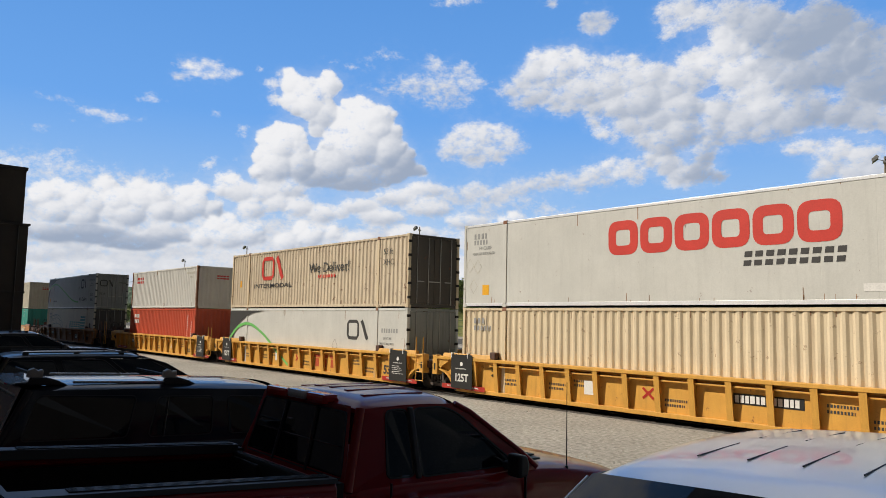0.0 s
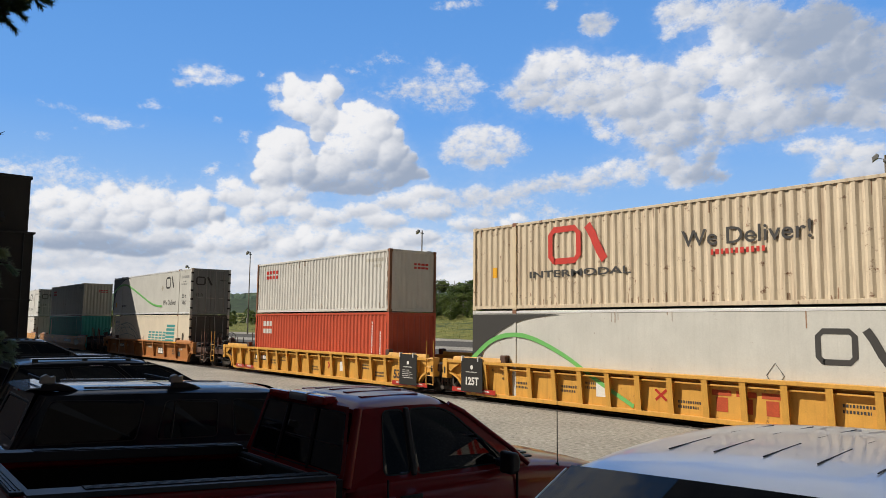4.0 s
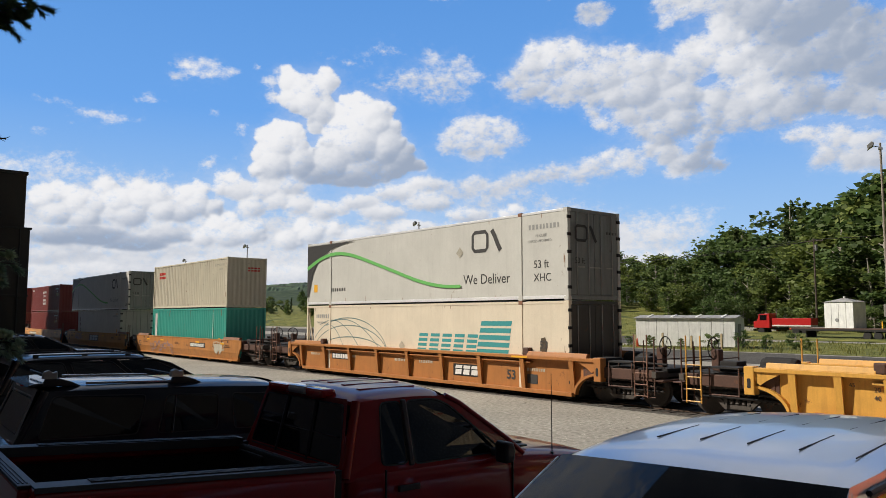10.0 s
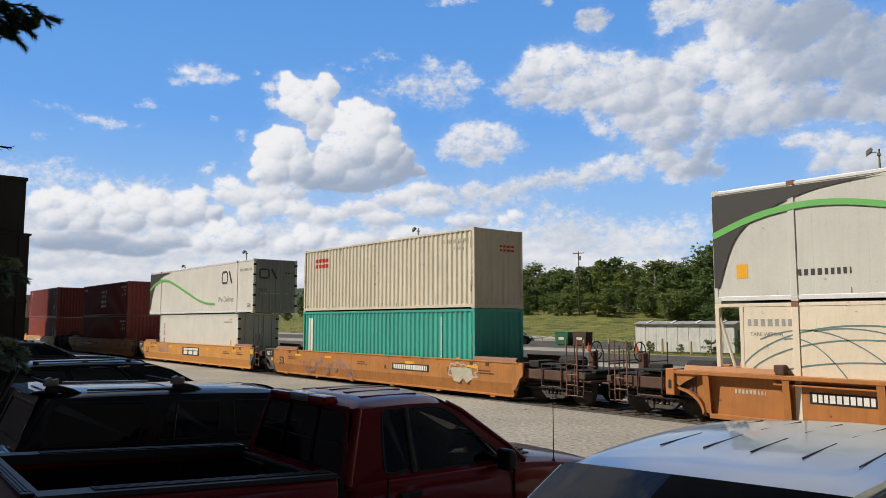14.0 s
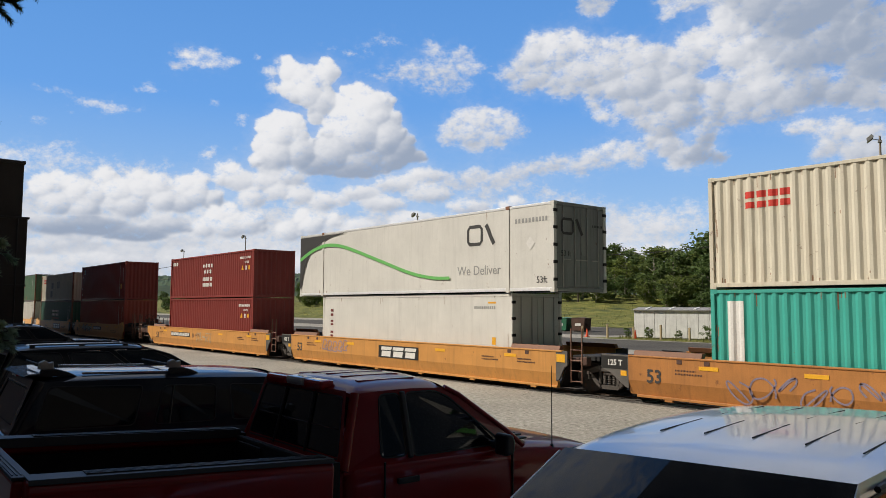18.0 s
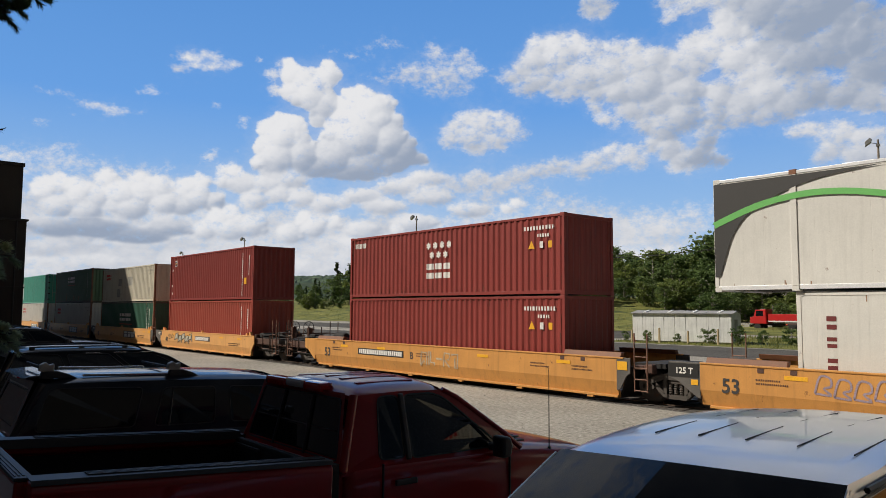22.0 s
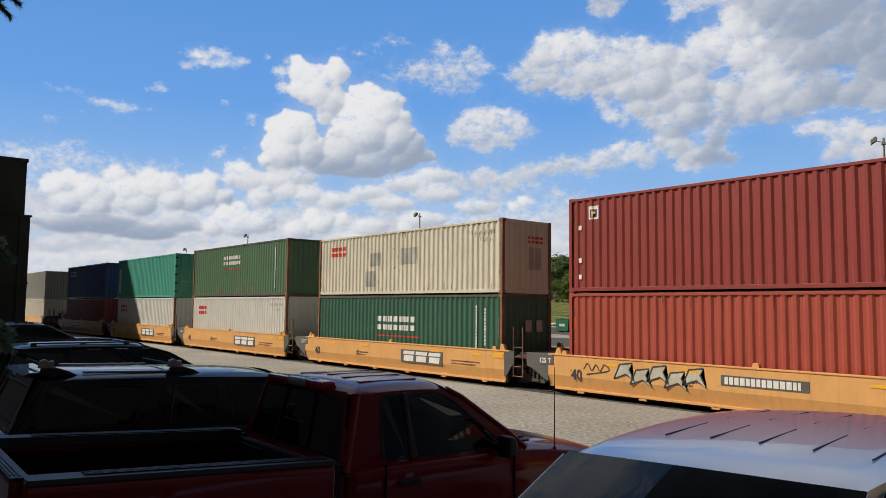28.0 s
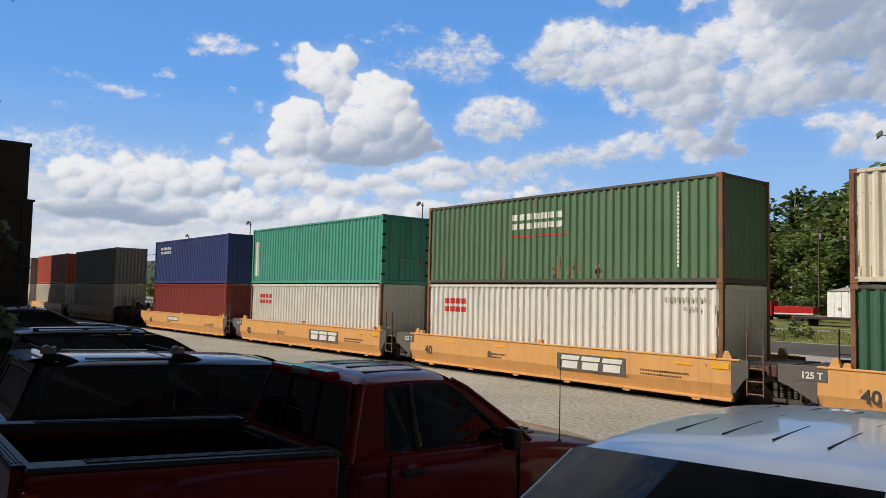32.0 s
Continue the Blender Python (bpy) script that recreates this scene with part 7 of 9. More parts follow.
def container(label, front, length, width, height, bottom, paint, style, end="doors", posts=False, rail=None, post_paint=None, step=0.61, end_paint=None, nose=0.0):
    """A freight container; its origin is under its middle, its front at +x and its lit side at -y."""
    t = thing("shipping_container", pose(front - length / 2, Y_TRACK, bottom), label, "container", "containers on the train")
    TRAIN.append((t, front - length / 2, bottom))
    mat = M[paint]
    rail_mat = M[rail or paint]
    post_mat = M[post_paint or paint]
    # only the +x end takes the darker paint, which holds dirt and shade
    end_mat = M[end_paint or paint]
    hx, hy = length / 2, width / 2
    for side in (-1, 1):
        me = sheet("side_panel", -hx + 0.1 + (nose if side < 0 else 0), hx - 0.1 - (nose if side > 0 else 0), 0.15, height - 0.10, -hy + 0.012, style, step)
        ob = part("side_panel", me, mat, t)
        if side > 0:
            ob.matrix_basis = pose(0, 0, 0, 0, 0, 180)
        part("top_rail", box(-hx + 0.1, hx - 0.1, *sorted((side * (hy - 0.055), side * hy)), height - 0.10, height - 0.022, 0.006), rail_mat, t)
        part("bottom_rail", box(-hx + 0.1, hx - 0.1, *sorted((side * (hy - 0.06), side * (hy - 0.002))), 0.042, 0.15, 0.006), rail_mat, t)
        for ex in (-1, 1):
            part("corner_post", box(*sorted((ex * (hx - 0.11), ex * hx)), *sorted((side * (hy - 0.12), side * (hy + 0.001))), 0.118, height - 0.118, 0.01), post_mat, t)
            for z in (0.059, height - 0.059):
                place(part("corner_casting", corner_mesh(post_mat), None, t), pose(ex * (hx - 0.089), side * (hy - 0.078), z, 0, 0, 0 if side < 0 else 180))
        if posts:
            for px in (-6.006, 6.006):
                part("lifting_post", box(px - 0.08, px + 0.08, *sorted((side * (hy - 0.08), side * (hy + 0.014))), 0.118, height - 0.118, 0.012), post_mat, t)
                for z in (0.059, height - 0.055):
                    place(part("corner_casting", corner_mesh(M["post_rust"] if z > 1 else post_mat), None, t), pose(px, side * (hy - 0.070), z, 0, 0, 0 if side < 0 else 180))
    part("roof", box(-hx + 0.05, hx - 0.05, -hy + 0.05, hy - 0.05, height - 0.04, height - 0.015), mat, t)
    part("floor", box(-hx + 0.05, hx - 0.05, -hy + 0.06, hy - 0.06, 0.06, 0.16), M["black_steel"], t)
    for ex in (-1, 1):
        part("end_header", box(*sorted((ex * (hx - 0.10), ex * (hx - 0.01))), -hy + 0.12, hy - 0.12, height - 0.12, height - 0.01, 0.01), end_mat if ex > 0 and end_paint else rail_mat, t)
        part("end_sill", box(*sorted((ex * (hx - 0.10), ex * (hx - 0.01))), -hy + 0.12, hy - 0.12, 0.02, 0.16, 0.01), end_mat if ex > 0 and end_paint else rail_mat, t)
        if ex > 0 and end == "doors":
            for s in (-1, 1):
                d = part("door", box(hx - 0.07, hx - 0.025, *sorted((s * 0.008, s * (hy - 0.12))), 0.17, height - 0.13, 0.006), end_mat, t)
                for q in (0.26, 0.74):
                    y = s * (hy - 0.12) * q
                    part("lock_rod", tube((hx + 0.005, y, 0.14), (hx + 0.005, y, height - 0.1), 0.017, None, 6), M["steel_pale"], d)
                    part("rod_handle", box(hx + 0.005, hx + 0.03, *sorted((y, y - s * 0.34)), 1.02, 1.06, 0.004), M["steel_pale"], d)
                for z in (0.4, 0.95, 1.5, 2.05, height - 0.3):
                    part("hinge", box(hx - 0.03, hx + 0.012, *sorted((s * (hy - 0.16), s * (hy + 0.012))), z - 0.05, z + 0.05, 0.006), M["black_steel"], d)
                part("door_rib", box(hx - 0.026, hx - 0.008, *sorted((s * 0.05, s * (hy - 0.16))), height * 0.42, height * 0.42 + 0.10), end_mat, d)
        else:
            me = sheet("end_panel", -hy + 0.1, hy - 0.1, 0.15, height - 0.10, 0.0, "pressed" if style == "pressed" else "flat", 0.5)
            place(part("end_panel", me, end_mat if ex > 0 else mat, t), pose(ex * (hx - 0.03 - (nose if ex < 0 else 0)), 0, 0, 0, 0, 90 if ex > 0 else -90))
    if nose:
        for side in (-1, 1):
            part("nose_brace", tube((-hx + 0.08, side * (hy - 0.05), height - 0.25), (-hx + nose + 0.02, side * (hy - 0.05), 0.75), 0.035, None, 6), post_mat, t)
            part("nose_post", box(-hx + nose + 0.04, -hx + nose + 0.14, *sorted((side * (hy - 0.07), side * (hy - 0.004))), 0.15, height - 0.1, 0.01), post_mat, t)
    t["half"] = hx
    wear = part("rust_run", rust_runs(hx, hy, height, 70 if style == "pressed" else 12 if paint == "box_white" else 26, style, int(-front * 10) + int(bottom)), M["rust_light" if paint in ("box_maroon", "box_brick", "box_vermilion") else "rust_mark"], t)
    wear["kind"] = "stuff"
    return t, hx, hy - 0.011, height


def rust_runs(hx, hy, h, n, style, seed):
    """Short rust and dirt runs below the top rail, above the bottom rail and beside the posts."""
    rnd = random.Random(seed)
    out = []
    for _ in range(n):
        q = rnd.random()
        w = rnd.uniform(0.006, 0.03)
        x = rnd.uniform(-hx + 0.15, hx - 0.2)
        if q < 0.45:
            z0, z1 = 0.15, 0.15 + rnd.uniform(0.04, 0.30) * rnd.random() + 0.03
        elif q < 0.70:
            z1 = h - 0.10
            z0 = z1 - rnd.uniform(0.05, 0.45) * rnd.random() - 0.03
        elif q < 0.92:
            x = rnd.choice((-hx + 0.13, hx - 0.19)) + rnd.choice((-1, 1)) * 0.02 + rnd.uniform(-0.015, 0.06)
            z0 = rnd.uniform(0.2, h - 0.6)
            z1 = z0 + rnd.uniform(0.05, 0.5)
        else:
            z0 = rnd.uniform(0.3, h - 0.4)
            z1 = z0 + rnd.uniform(0.02, 0.10)
        out.append(paint_rect(x, x + w, z0, z1, -hy + 0.012, style))
    return merge(out, "rust_run")


def put_mark(c, me, mat, name="marking", label=""):
    return part(name, me, M[mat], c, label)


def put_text(c, text, size, x, z, y, mat, bold=0.0, wide=1.0, align="LEFT"):
    words = text.split() if align == "LEFT" else [text]
    for i, word in enumerate(words):
        me = lettering(word, size, align, 0.002, bold, wide)
        shift = 0.0
        if i:
            line = lettering(" ".join(words[:i + 1]), size, align, 0.002, bold, wide)
            shift = max(v.co.x for v in line.vertices) - max(v.co.x for v in me.vertices)
            bpy.data.meshes.remove(line)
        place(part("lettering", me, M[mat], c), pose(x + shift, y - 0.0035, z))


def swoosh(c, hx, hy, h, points, dark=True):
    """A green wave with a slate corner behind it, painted across panels and posts."""
    y = -hy - 0.023
    L = 2 * hx

    def at(p):
        return (-hx + 0.02 + p[0] * L, 0.12 + p[1] * (h - 0.24))
    band = curve_through([at(p) for p in points], 48)
    if dark:
        edge = curve_through([at(p) for p in ((0.255, 0.995), (0.155, 0.93), (0.077, 0.76), (0.035, 0.53), (0.008, 0.10))], 28)
        v, f = [], []
        for x, z in edge:
            v += [(-hx + 0.02, y - 0.004, z), (max(x, -hx + 0.03), y - 0.004, z)]
        for k in range(len(edge) - 1):
            f.append((2 * k, 2 * k + 2, 2 * k + 3, 2 * k + 1))
        put_mark(c, mesh_from("slate_corner", v, f), "mark_slate", "slate_corner")
    put_mark(c, ribbon(band, lambda u: 0.165 - 0.05 * u, y - 0.004), "mark_green", "green_wave")


WAVE = [(0.0, 0.60), (0.06, 0.73), (0.11, 0.795), (0.17, 0.815), (0.25, 0.745), (0.40, 0.50), (0.53, 0.28), (0.62, 0.185), (0.685, 0.17)]


def row_blocks(c, x, z, w, h, n, style, y, mat, lean=0.0, gap=0.16, name="name_block", stripes=0):
    """A row of upright blocks; tall ones are split across the middle."""
    step = w / n
    for i in range(n):
        x0, x1 = x + i * step, x + (i + 1 - gap) * step
        if stripes:
            d = h / stripes
            pieces = [paint_rect(x0 + lean * k / stripes, x1 + lean * k / stripes, z + k * d, z + (k + 0.62) * d, y, style, lean * 0.6 / stripes) for k in range(stripes)]
        elif h < 0.3:
            pieces = [paint_rect(x0, x1, z, z + h, y, style, lean)]
        else:
            pieces = [paint_rect(x0, x1, z, z + 0.38 * h, y, style, lean * 0.38), paint_rect(x0 + lean * 0.60, x1 + lean * 0.60, z + 0.60 * h, z + h, y, style, lean * 0.40)]
        for me in pieces:
            put_mark(c, me, mat, name)


BIG = 2.896
LOW = 2.591
BASE = 0.20     # height of a well's floor
DECK = BASE + BIG + 0.012


def hollow_blocks(c, x, z, w, h, n, y, mat, style="flat"):
    """A row of broad rounded frames."""
    step = w / n
    for i in range(n):
        t = 0.27 * h
        ring = []
        for d in (0.0, t):
            p0, p1, z0, z1 = x + i * step + d, x + (i + 0.93) * step - d, z + d, z + h - d
            ring.append(round_poly([(p0, z0), (p1, z0), (p1, z1), (p0, z1)], 0.34 * h if d == 0 else 0.12 * h, 5))
        k = len(ring[0])
        v = [(p, y - 0.004, q) for loop in ring for p, q in loop]
        put_mark(c, mesh_from("name_block", v, [(j, (j + 1) % k, k + (j + 1) % k, k + j) for j in range(k)]), mat, "name_block")


def data_marks(c, hx, hy, h, mat, seed, style="pressed"):
    """Number, size code and handling marks at the front end of a side."""
    y = -hy
    put_mark(c, bars(1.35, 0.13, hx - 1.75, h - 0.48, y, style, seed=seed), mat, "number_line")
    put_mark(c, bars(0.5, 0.11, hx - 1.15, h - 0.72, y, style, seed=seed + 1), mat, "number_line")


def hazard_marks(c, hx, hy, z):
    y = -hy - 0.004
    me = mesh_from("sign", [(hx - 1.55, y, z), (hx - 1.27, y, z), (hx - 1.41, y, z + 0.27)], [(0, 1, 2)])
    put_mark(c, me, "mark_yellow", "warning_sign")
    put_mark(c, paint_rect(hx - 1.05, hx - 0.9, z, z + 0.22, -hy, "flat"), "mark_white", "sticker")
    put_mark(c, paint_rect(hx - 0.68, hx - 0.52, z, z + 0.22, -hy, "flat"), "mark_yellow", "sticker")


W40, W53 = 2.438, 2.59

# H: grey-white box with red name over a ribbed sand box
c, hx, hy, h = container("pale grey fifty-three-foot container with a big red name", -5.09, 16.154, W53, BIG, DECK, "box_pale_grey", "flat", end_paint="end_shade_grime", posts=True, rail="rail_alloy", step=1.2)
hollow_blocks(c, -1.72, 1.48, 6.6, 0.98, 6, -hy, "mark_red")
row_blocks(c, 2.42, 1.0, 2.5, 0.36, 9, "flat", -hy, "mark_dark", 0.05, gap=0.30)
put_text(c, "HI-CUBE", 0.17, -7.3, 1.98, -hy, "mark_grey")
put_text(c, "CHASSIS REQUIRED", 0.14, -7.6, 1.80, -hy, "mark_grey", wide=0.9)
put_mark(c, bars(0.62, 0.19, -7.55, 2.36, -hy, "flat", seed=3), "mark_grey", "number_line")
put_mark(c, bars(0.72, 0.16, -7.55, 2.16, -hy, "flat", seed=4), "mark_grey", "number_line")
for i, (px, pz) in enumerate(((-7.75, 1.45), (-7.35, 1.4), (-7.55, 0.72))):
    put_mark(c, ribbon([(px - 0.2, pz), (px, pz + 0.24), (px + 0.2, pz), (px, pz - 0.24), (px - 0.2, pz)], 0.016, -hy), "mark_pale", "placard_holder")
put_mark(c, paint_rect(-7.1, -6.78, 0.42, 0.76, -hy, "flat"), "mark_yellow", "caution_sticker")
put_mark(c, paint_rect(5.2, 5.75, 0.32, 0.50, -hy, "flat"), "mark_white", "sticker")
c, hx, hy, h = container("sand-coloured ribbed container with rusty lower edge", -5.09, 16.154, W53, BIG, BASE, "box_sand", "pressed", posts=True, rail="box_sand", end="doors")
put_mark(c, bars(0.62, 0.19, -7.5, 2.35, -hy, "pressed", seed=5), "mark_grey", "number_line")
put_mark(c, bars(0.85, 0.16, -7.5, 2.12, -hy, "pressed", seed=6), "mark_grey", "number_line")
put_mark(c, mesh_from("placard", [(-6.75, -hy - 0.01, 1.25), (-6.5, -hy - 0.01, 1.0), (-6.75, -hy - 0.01, 0.75), (-7.0, -hy - 0.01, 1.0)], [(3, 2, 1, 0)]), "mark_white", "placard_holder")

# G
c, hx, hy, h = container("rust-stained cream ribbed container with a red emblem", -24.5, 16.154, W53, BIG, DECK, "box_cream", "pressed", end_paint="end_shade_dirt", posts=True, rail="box_cream", post_paint="box_sand")
put_mark(c, worm_logo(-4.40, 1.50, 1.00, -hy), "mark_red", "emblem")
put_text(c, "INTERMODAL", 0.30, -5.35, 1.02, -hy, "mark_dark", 0.006, 2.15)
put_text(c, "We Deliver!", 0.62, 0.35, 1.62, -hy, "mark_dark", 0.004, 1.12)
put_mark(c, bars(1.5, 0.14, 1.2, 1.36, -hy, "pressed", seed=8), "mark_red", "web_line")
put_text(c, "53 ft", 0.34, 6.35, 2.15, -hy, "mark_dark")
put_text(c, "XHC", 0.34, 6.35, 1.72, -hy, "mark_dark")
put_mark(c, paint_rect(-7.1, -6.85, 1.1, 1.45, -hy, "pressed"), "mark_yellow", "sticker")
c, hx, hy, h = container("white container with a green wave and slate corner", -24.5, 16.154, W53, BIG, BASE, "box_pale_grey", "flat", end_paint="end_shade_grime", posts=True, rail="rail_alloy", step=1.2)
swoosh(c, hx, hy, h, [(0.0, 0.42), (0.06, 0.66), (0.12, 0.74), (0.18, 0.70), (0.26, 0.52), (0.34, 0.26), (0.42, 0.02)])
put_mark(c, worm_logo(3.85, 1.63, 0.70, -hy), "mark_dark", "emblem")
put_mark(c, ribbon([(2.6, 1.25), (2.82, 1.55), (3.04, 1.25), (2.82, 0.95), (2.6, 1.25)], 0.02, -hy), "mark_dark", "placard_holder")
put_mark(c, bars(1.1, 0.17, 6.35, 1.9, -hy, "flat", seed=9), "mark_grey", "number_line")
put_text(c, "HI-CUBE", 0.15, 6.5, 1.62, -hy, "mark_grey")
put_text(c, "CHASSIS REQUIRED", 0.13, 6.2, 1.42, -hy, "mark_grey", wide=0.9)

def door_marks(c, hx, h, mat):
    """Emblem and length written across the doors."""
    turn = pose(hx + 0.02, 0, 0, 0, 0, 90)
    place(put_mark(c, worm_logo(-0.95, h - 1.02, 0.46, 0.0), mat, "emblem"), turn)
    place(part("lettering", lettering("53 ft", 0.26, "LEFT", 0.001), M[mat], c), turn @ pose(-1.0, 0, 1.15))
    place(put_mark(c, bars(0.5, 0.08, 0.55, h - 0.75, 0.0, "flat", seed=44), mat, "number_line"), turn)


def end_name(c, hx, z, patch=False):
    """A small red name, and here and there a painted-out patch, on a plain end."""
    turn = pose(hx - 0.03, 0, 0, 0, 0, 90)
    for i in range(4):
        x = 0.05 + 0.2 * i
        pair = [paint_rect(x, x + 0.16, z, z + 0.09, 0.0, "pressed"), paint_rect(x, x + 0.16, z + 0.15, z + 0.24, 0.0, "pressed")]
        for me in pair:
            place(put_mark(c, me, "mark_red", "name_block"), turn)
    if patch:
        place(put_mark(c, paint_rect(0.1, 0.75, z - 0.95, z - 0.15, 0.0, "pressed"), "patch_grey", "faded_patch", "grey repainted patch"), turn)


# C
c, hx, hy, h = container("white ribbed forty-foot container with rusty corner posts", -45.86, 12.192, W40, LOW, DECK, "box_white", "pressed", end="panel", post_paint="post_rust")
row_blocks(c, -5.0, 1.75, 1.3, 0.42, 4, "pressed", -hy, "mark_red", gap=0.2)
end_name(c, hx, 1.82)
data_marks(c, hx, hy, h, "mark_pale", 11)
c, hx, hy, h = container("vermilion red ribbed forty-foot container with a white name", -45.86, 12.192, W40, BIG, BASE, "box_vermilion", "pressed", end="panel")
row_blocks(c, -5.2, 1.88, 0.95, 0.62, 3, "pressed", -hy, "mark_white", gap=0.12)
put_mark(c, column(2.0, 4.85, 0.5, -hy, 0.07, 2), "mark_white", "number_line")
put_mark(c, column(0.9, 5.45, 1.2, -hy, 0.07, 2), "mark_white", "number_line")

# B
c, hx, hy, h = container("pale grey fifty-three-foot container with a green wave", -67.18, 16.154, W53, BIG, DECK, "box_pale_grey", "flat", end_paint="end_shade_grime", posts=True, rail="rail_alloy", step=1.2)
swoosh(c, hx, hy, h, WAVE)
put_mark(c, worm_logo(3.65, 1.78, 0.66, -hy), "mark_dark", "emblem")
put_text(c, "We Deliver", 0.5, 3.14, 0.62, -hy, "mark_dark", 0.0, 1.0)
put_mark(c, bars(1.3, 0.16, 6.4, 2.3, -hy, "flat", seed=12), "mark_grey", "number_line")
put_text(c, "HI-CUBE", 0.13, 6.7, 2.05, -hy, "mark_grey")
put_text(c, "CHASSIS REQUIRED", 0.12, 6.35, 1.88, -hy, "mark_grey")
put_text(c, "53 ft", 0.36, 6.6, 1.05, -hy, "mark_dark")
put_text(c, "XHC", 0.36, 6.6, 0.62, -hy, "mark_dark")
door_marks(c, hx, h, "mark_dark")
put_mark(c, bars(1.2, 0.15, -5.9, 0.60, -hy, "flat", seed=13), "mark_dark", "web_line")
put_mark(c, paint_rect(-7.45, -7.15, 0.60, 0.95, -hy, "flat"), "mark_yellow", "sticker")
put_mark(c, mesh_from("placard", [(2.75, -hy - 0.01, 1.78), (2.95, -hy - 0.01, 1.98), (3.15, -hy - 0.01, 1.78), (2.95, -hy - 0.01, 1.58)], [(0, 1, 2, 3)]), "mark_pale", "placard_holder")
c, hx, hy, h = container("ivory container with teal arcs and a striped teal name", -67.18, 16.154, W53, BIG, BASE, "box_ivory", "flat", end_paint="end_shade_dirt", posts=True, step=0.62, rail="box_ivory", nose=0.62)
# half a globe: rim, three parallels that meet at its foot, three meridians across
for half, peak in ((3.05, 1.62), (2.95, 1.30), (2.80, 0.80)):
    arc = [(-4.55 + 3.05 - half + half * math.cos(math.pi * (1 - j / 28)), 0.72 + peak * math.sin(math.pi * j / 28)) for j in range(29)]
    put_mark(c, ribbon(arc, 0.032, -hy), "mark_arc", "arc")
for x0, x1, lift in ((-6.9, -3.2, 0.52), (-6.3, -4.6, 0.20), (-5.6, -1.75, 0.30)):
    arc = [(x0 + (x1 - x0) * j / 20, (2.0 if x0 < -6 else 2.2) - (1.3 if x0 < -6 else 1.4) * (j / 20) ** 1.6 + lift * math.sin(math.pi * j / 20)) for j in range(21)]
    put_mark(c, ribbon(arc, 0.028, -hy), "mark_arc", "arc")
row_blocks(c, 0.40, 0.92, 3.5, 0.92, 5, "flat", -hy, "mark_teal", 0.20, 0.24, stripes=5)
for k in range(6):
    put_mark(c, paint_rect(3.75 + 0.06 * k, 5.35 + 0.04 * k, 0.88 + 0.24 * k, 1.04 + 0.24 * k, -hy, "flat", 0.05), "mark_teal", "stripe")
put_mark(c, mesh_from("placard", [(-0.75, -hy - 0.01, 1.25), (-0.55, -hy - 0.01, 1.45), (-0.35, -hy - 0.01, 1.25), (-0.55, -hy - 0.01, 1.05)], [(0, 1, 2, 3)]), "mark_pale", "placard_holder")
stain = [ribbon([(6.98, 1.72), (7.06, 1.42), (7.00, 1.15)], 0.20, -hy), ribbon([(7.06, 1.40), (7.14, 1.0), (7.08, 0.62)], 0.11, -hy - 0.002), ribbon([(6.94, 1.5), (6.90, 1.3)], 0.10, -hy - 0.003), ribbon([(7.16, 1.1), (7.2, 0.85)], 0.06, -hy - 0.003)]
put_mark(c, merge(stain), "soot_mark", "dark_stain", "black soot stain running down")
put_text(c, "53", 0.36, 6.84, 1.38, -hy - 0.006, "mark_dark", 0.004)
put_mark(c, bars(1.1, 0.17, -7.2, 2.32, -hy, "flat", seed=14), "mark_grey", "number_line")
put_text(c, "TARE WEIGHT", 0.13, -7.15, 2.08, -hy, "mark_grey")

# D
c, hx, hy, h = container("bone-white ribbed forty-foot container with a red name", -92.67, 12.192, W40, BIG, DECK, "box_bone", "pressed", end="panel")
row_blocks(c, -5.1, 2.0, 1.2, 0.42, 4, "pressed", -hy, "mark_red", gap=0.2)
end_name(c, hx, 2.1)
data_marks(c, hx, hy, h, "mark_pale", 15)
c, hx, hy, h = container("bright teal ribbed forty-foot container", -92.67, 12.192, W40, BIG, BASE, "box_teal", "pressed", end="panel")
put_mark(c, paint_rect(-5.65, -5.2, 0.6, 2.6, -hy, "pressed"), "mark_white", "name_strip")
put_mark(c, column(2.0, 4.2, 0.6, -hy, 0.07, 16), "mark_white", "number_line")
put_mark(c, paint_rect(5.1, 5.28, 0.9, 1.15, -hy, "flat"), "mark_yellow", "sticker")

# J
c, hx, hy, h = container("white fifty-three-foot container with a long green wave", -110.17, 16.154, W53, BIG, DECK, "box_white", "flat", end_paint="end_shade_grime", posts=True, rail="rail_alloy", step=1.2)
swoosh(c, hx, hy, h, WAVE)
put_mark(c, worm_logo(4.0, 1.72, 0.62, -hy), "mark_dark", "emblem")
put_text(c, "We Deliver", 0.47, 3.42, 0.64, -hy, "mark_grey", 0.0, 1.0)
put_mark(c, bars(1.5, 0.15, 6.35, 2.28, -hy, "flat", seed=17), "mark_grey", "number_line")
put_text(c, "53ft", 0.3, 7.3, 0.3, -hy, "mark_dark", 0.002)
door_marks(c, hx, h, "mark_dark")
put_mark(c, mesh_from("placard", [(6.85, -hy - 0.01, 1.6), (7.05, -hy - 0.01, 1.82), (7.25, -hy - 0.01, 1.6), (7.05, -hy - 0.01, 1.38)], [(0, 1, 2, 3)]), "mark_white", "placard_holder")
c, hx, hy, h = container("white refrigerated container with narrow vertical panels", -112.10, 12.192, W40, BIG, BASE, "box_white", "flat", end="doors", step=0.38)
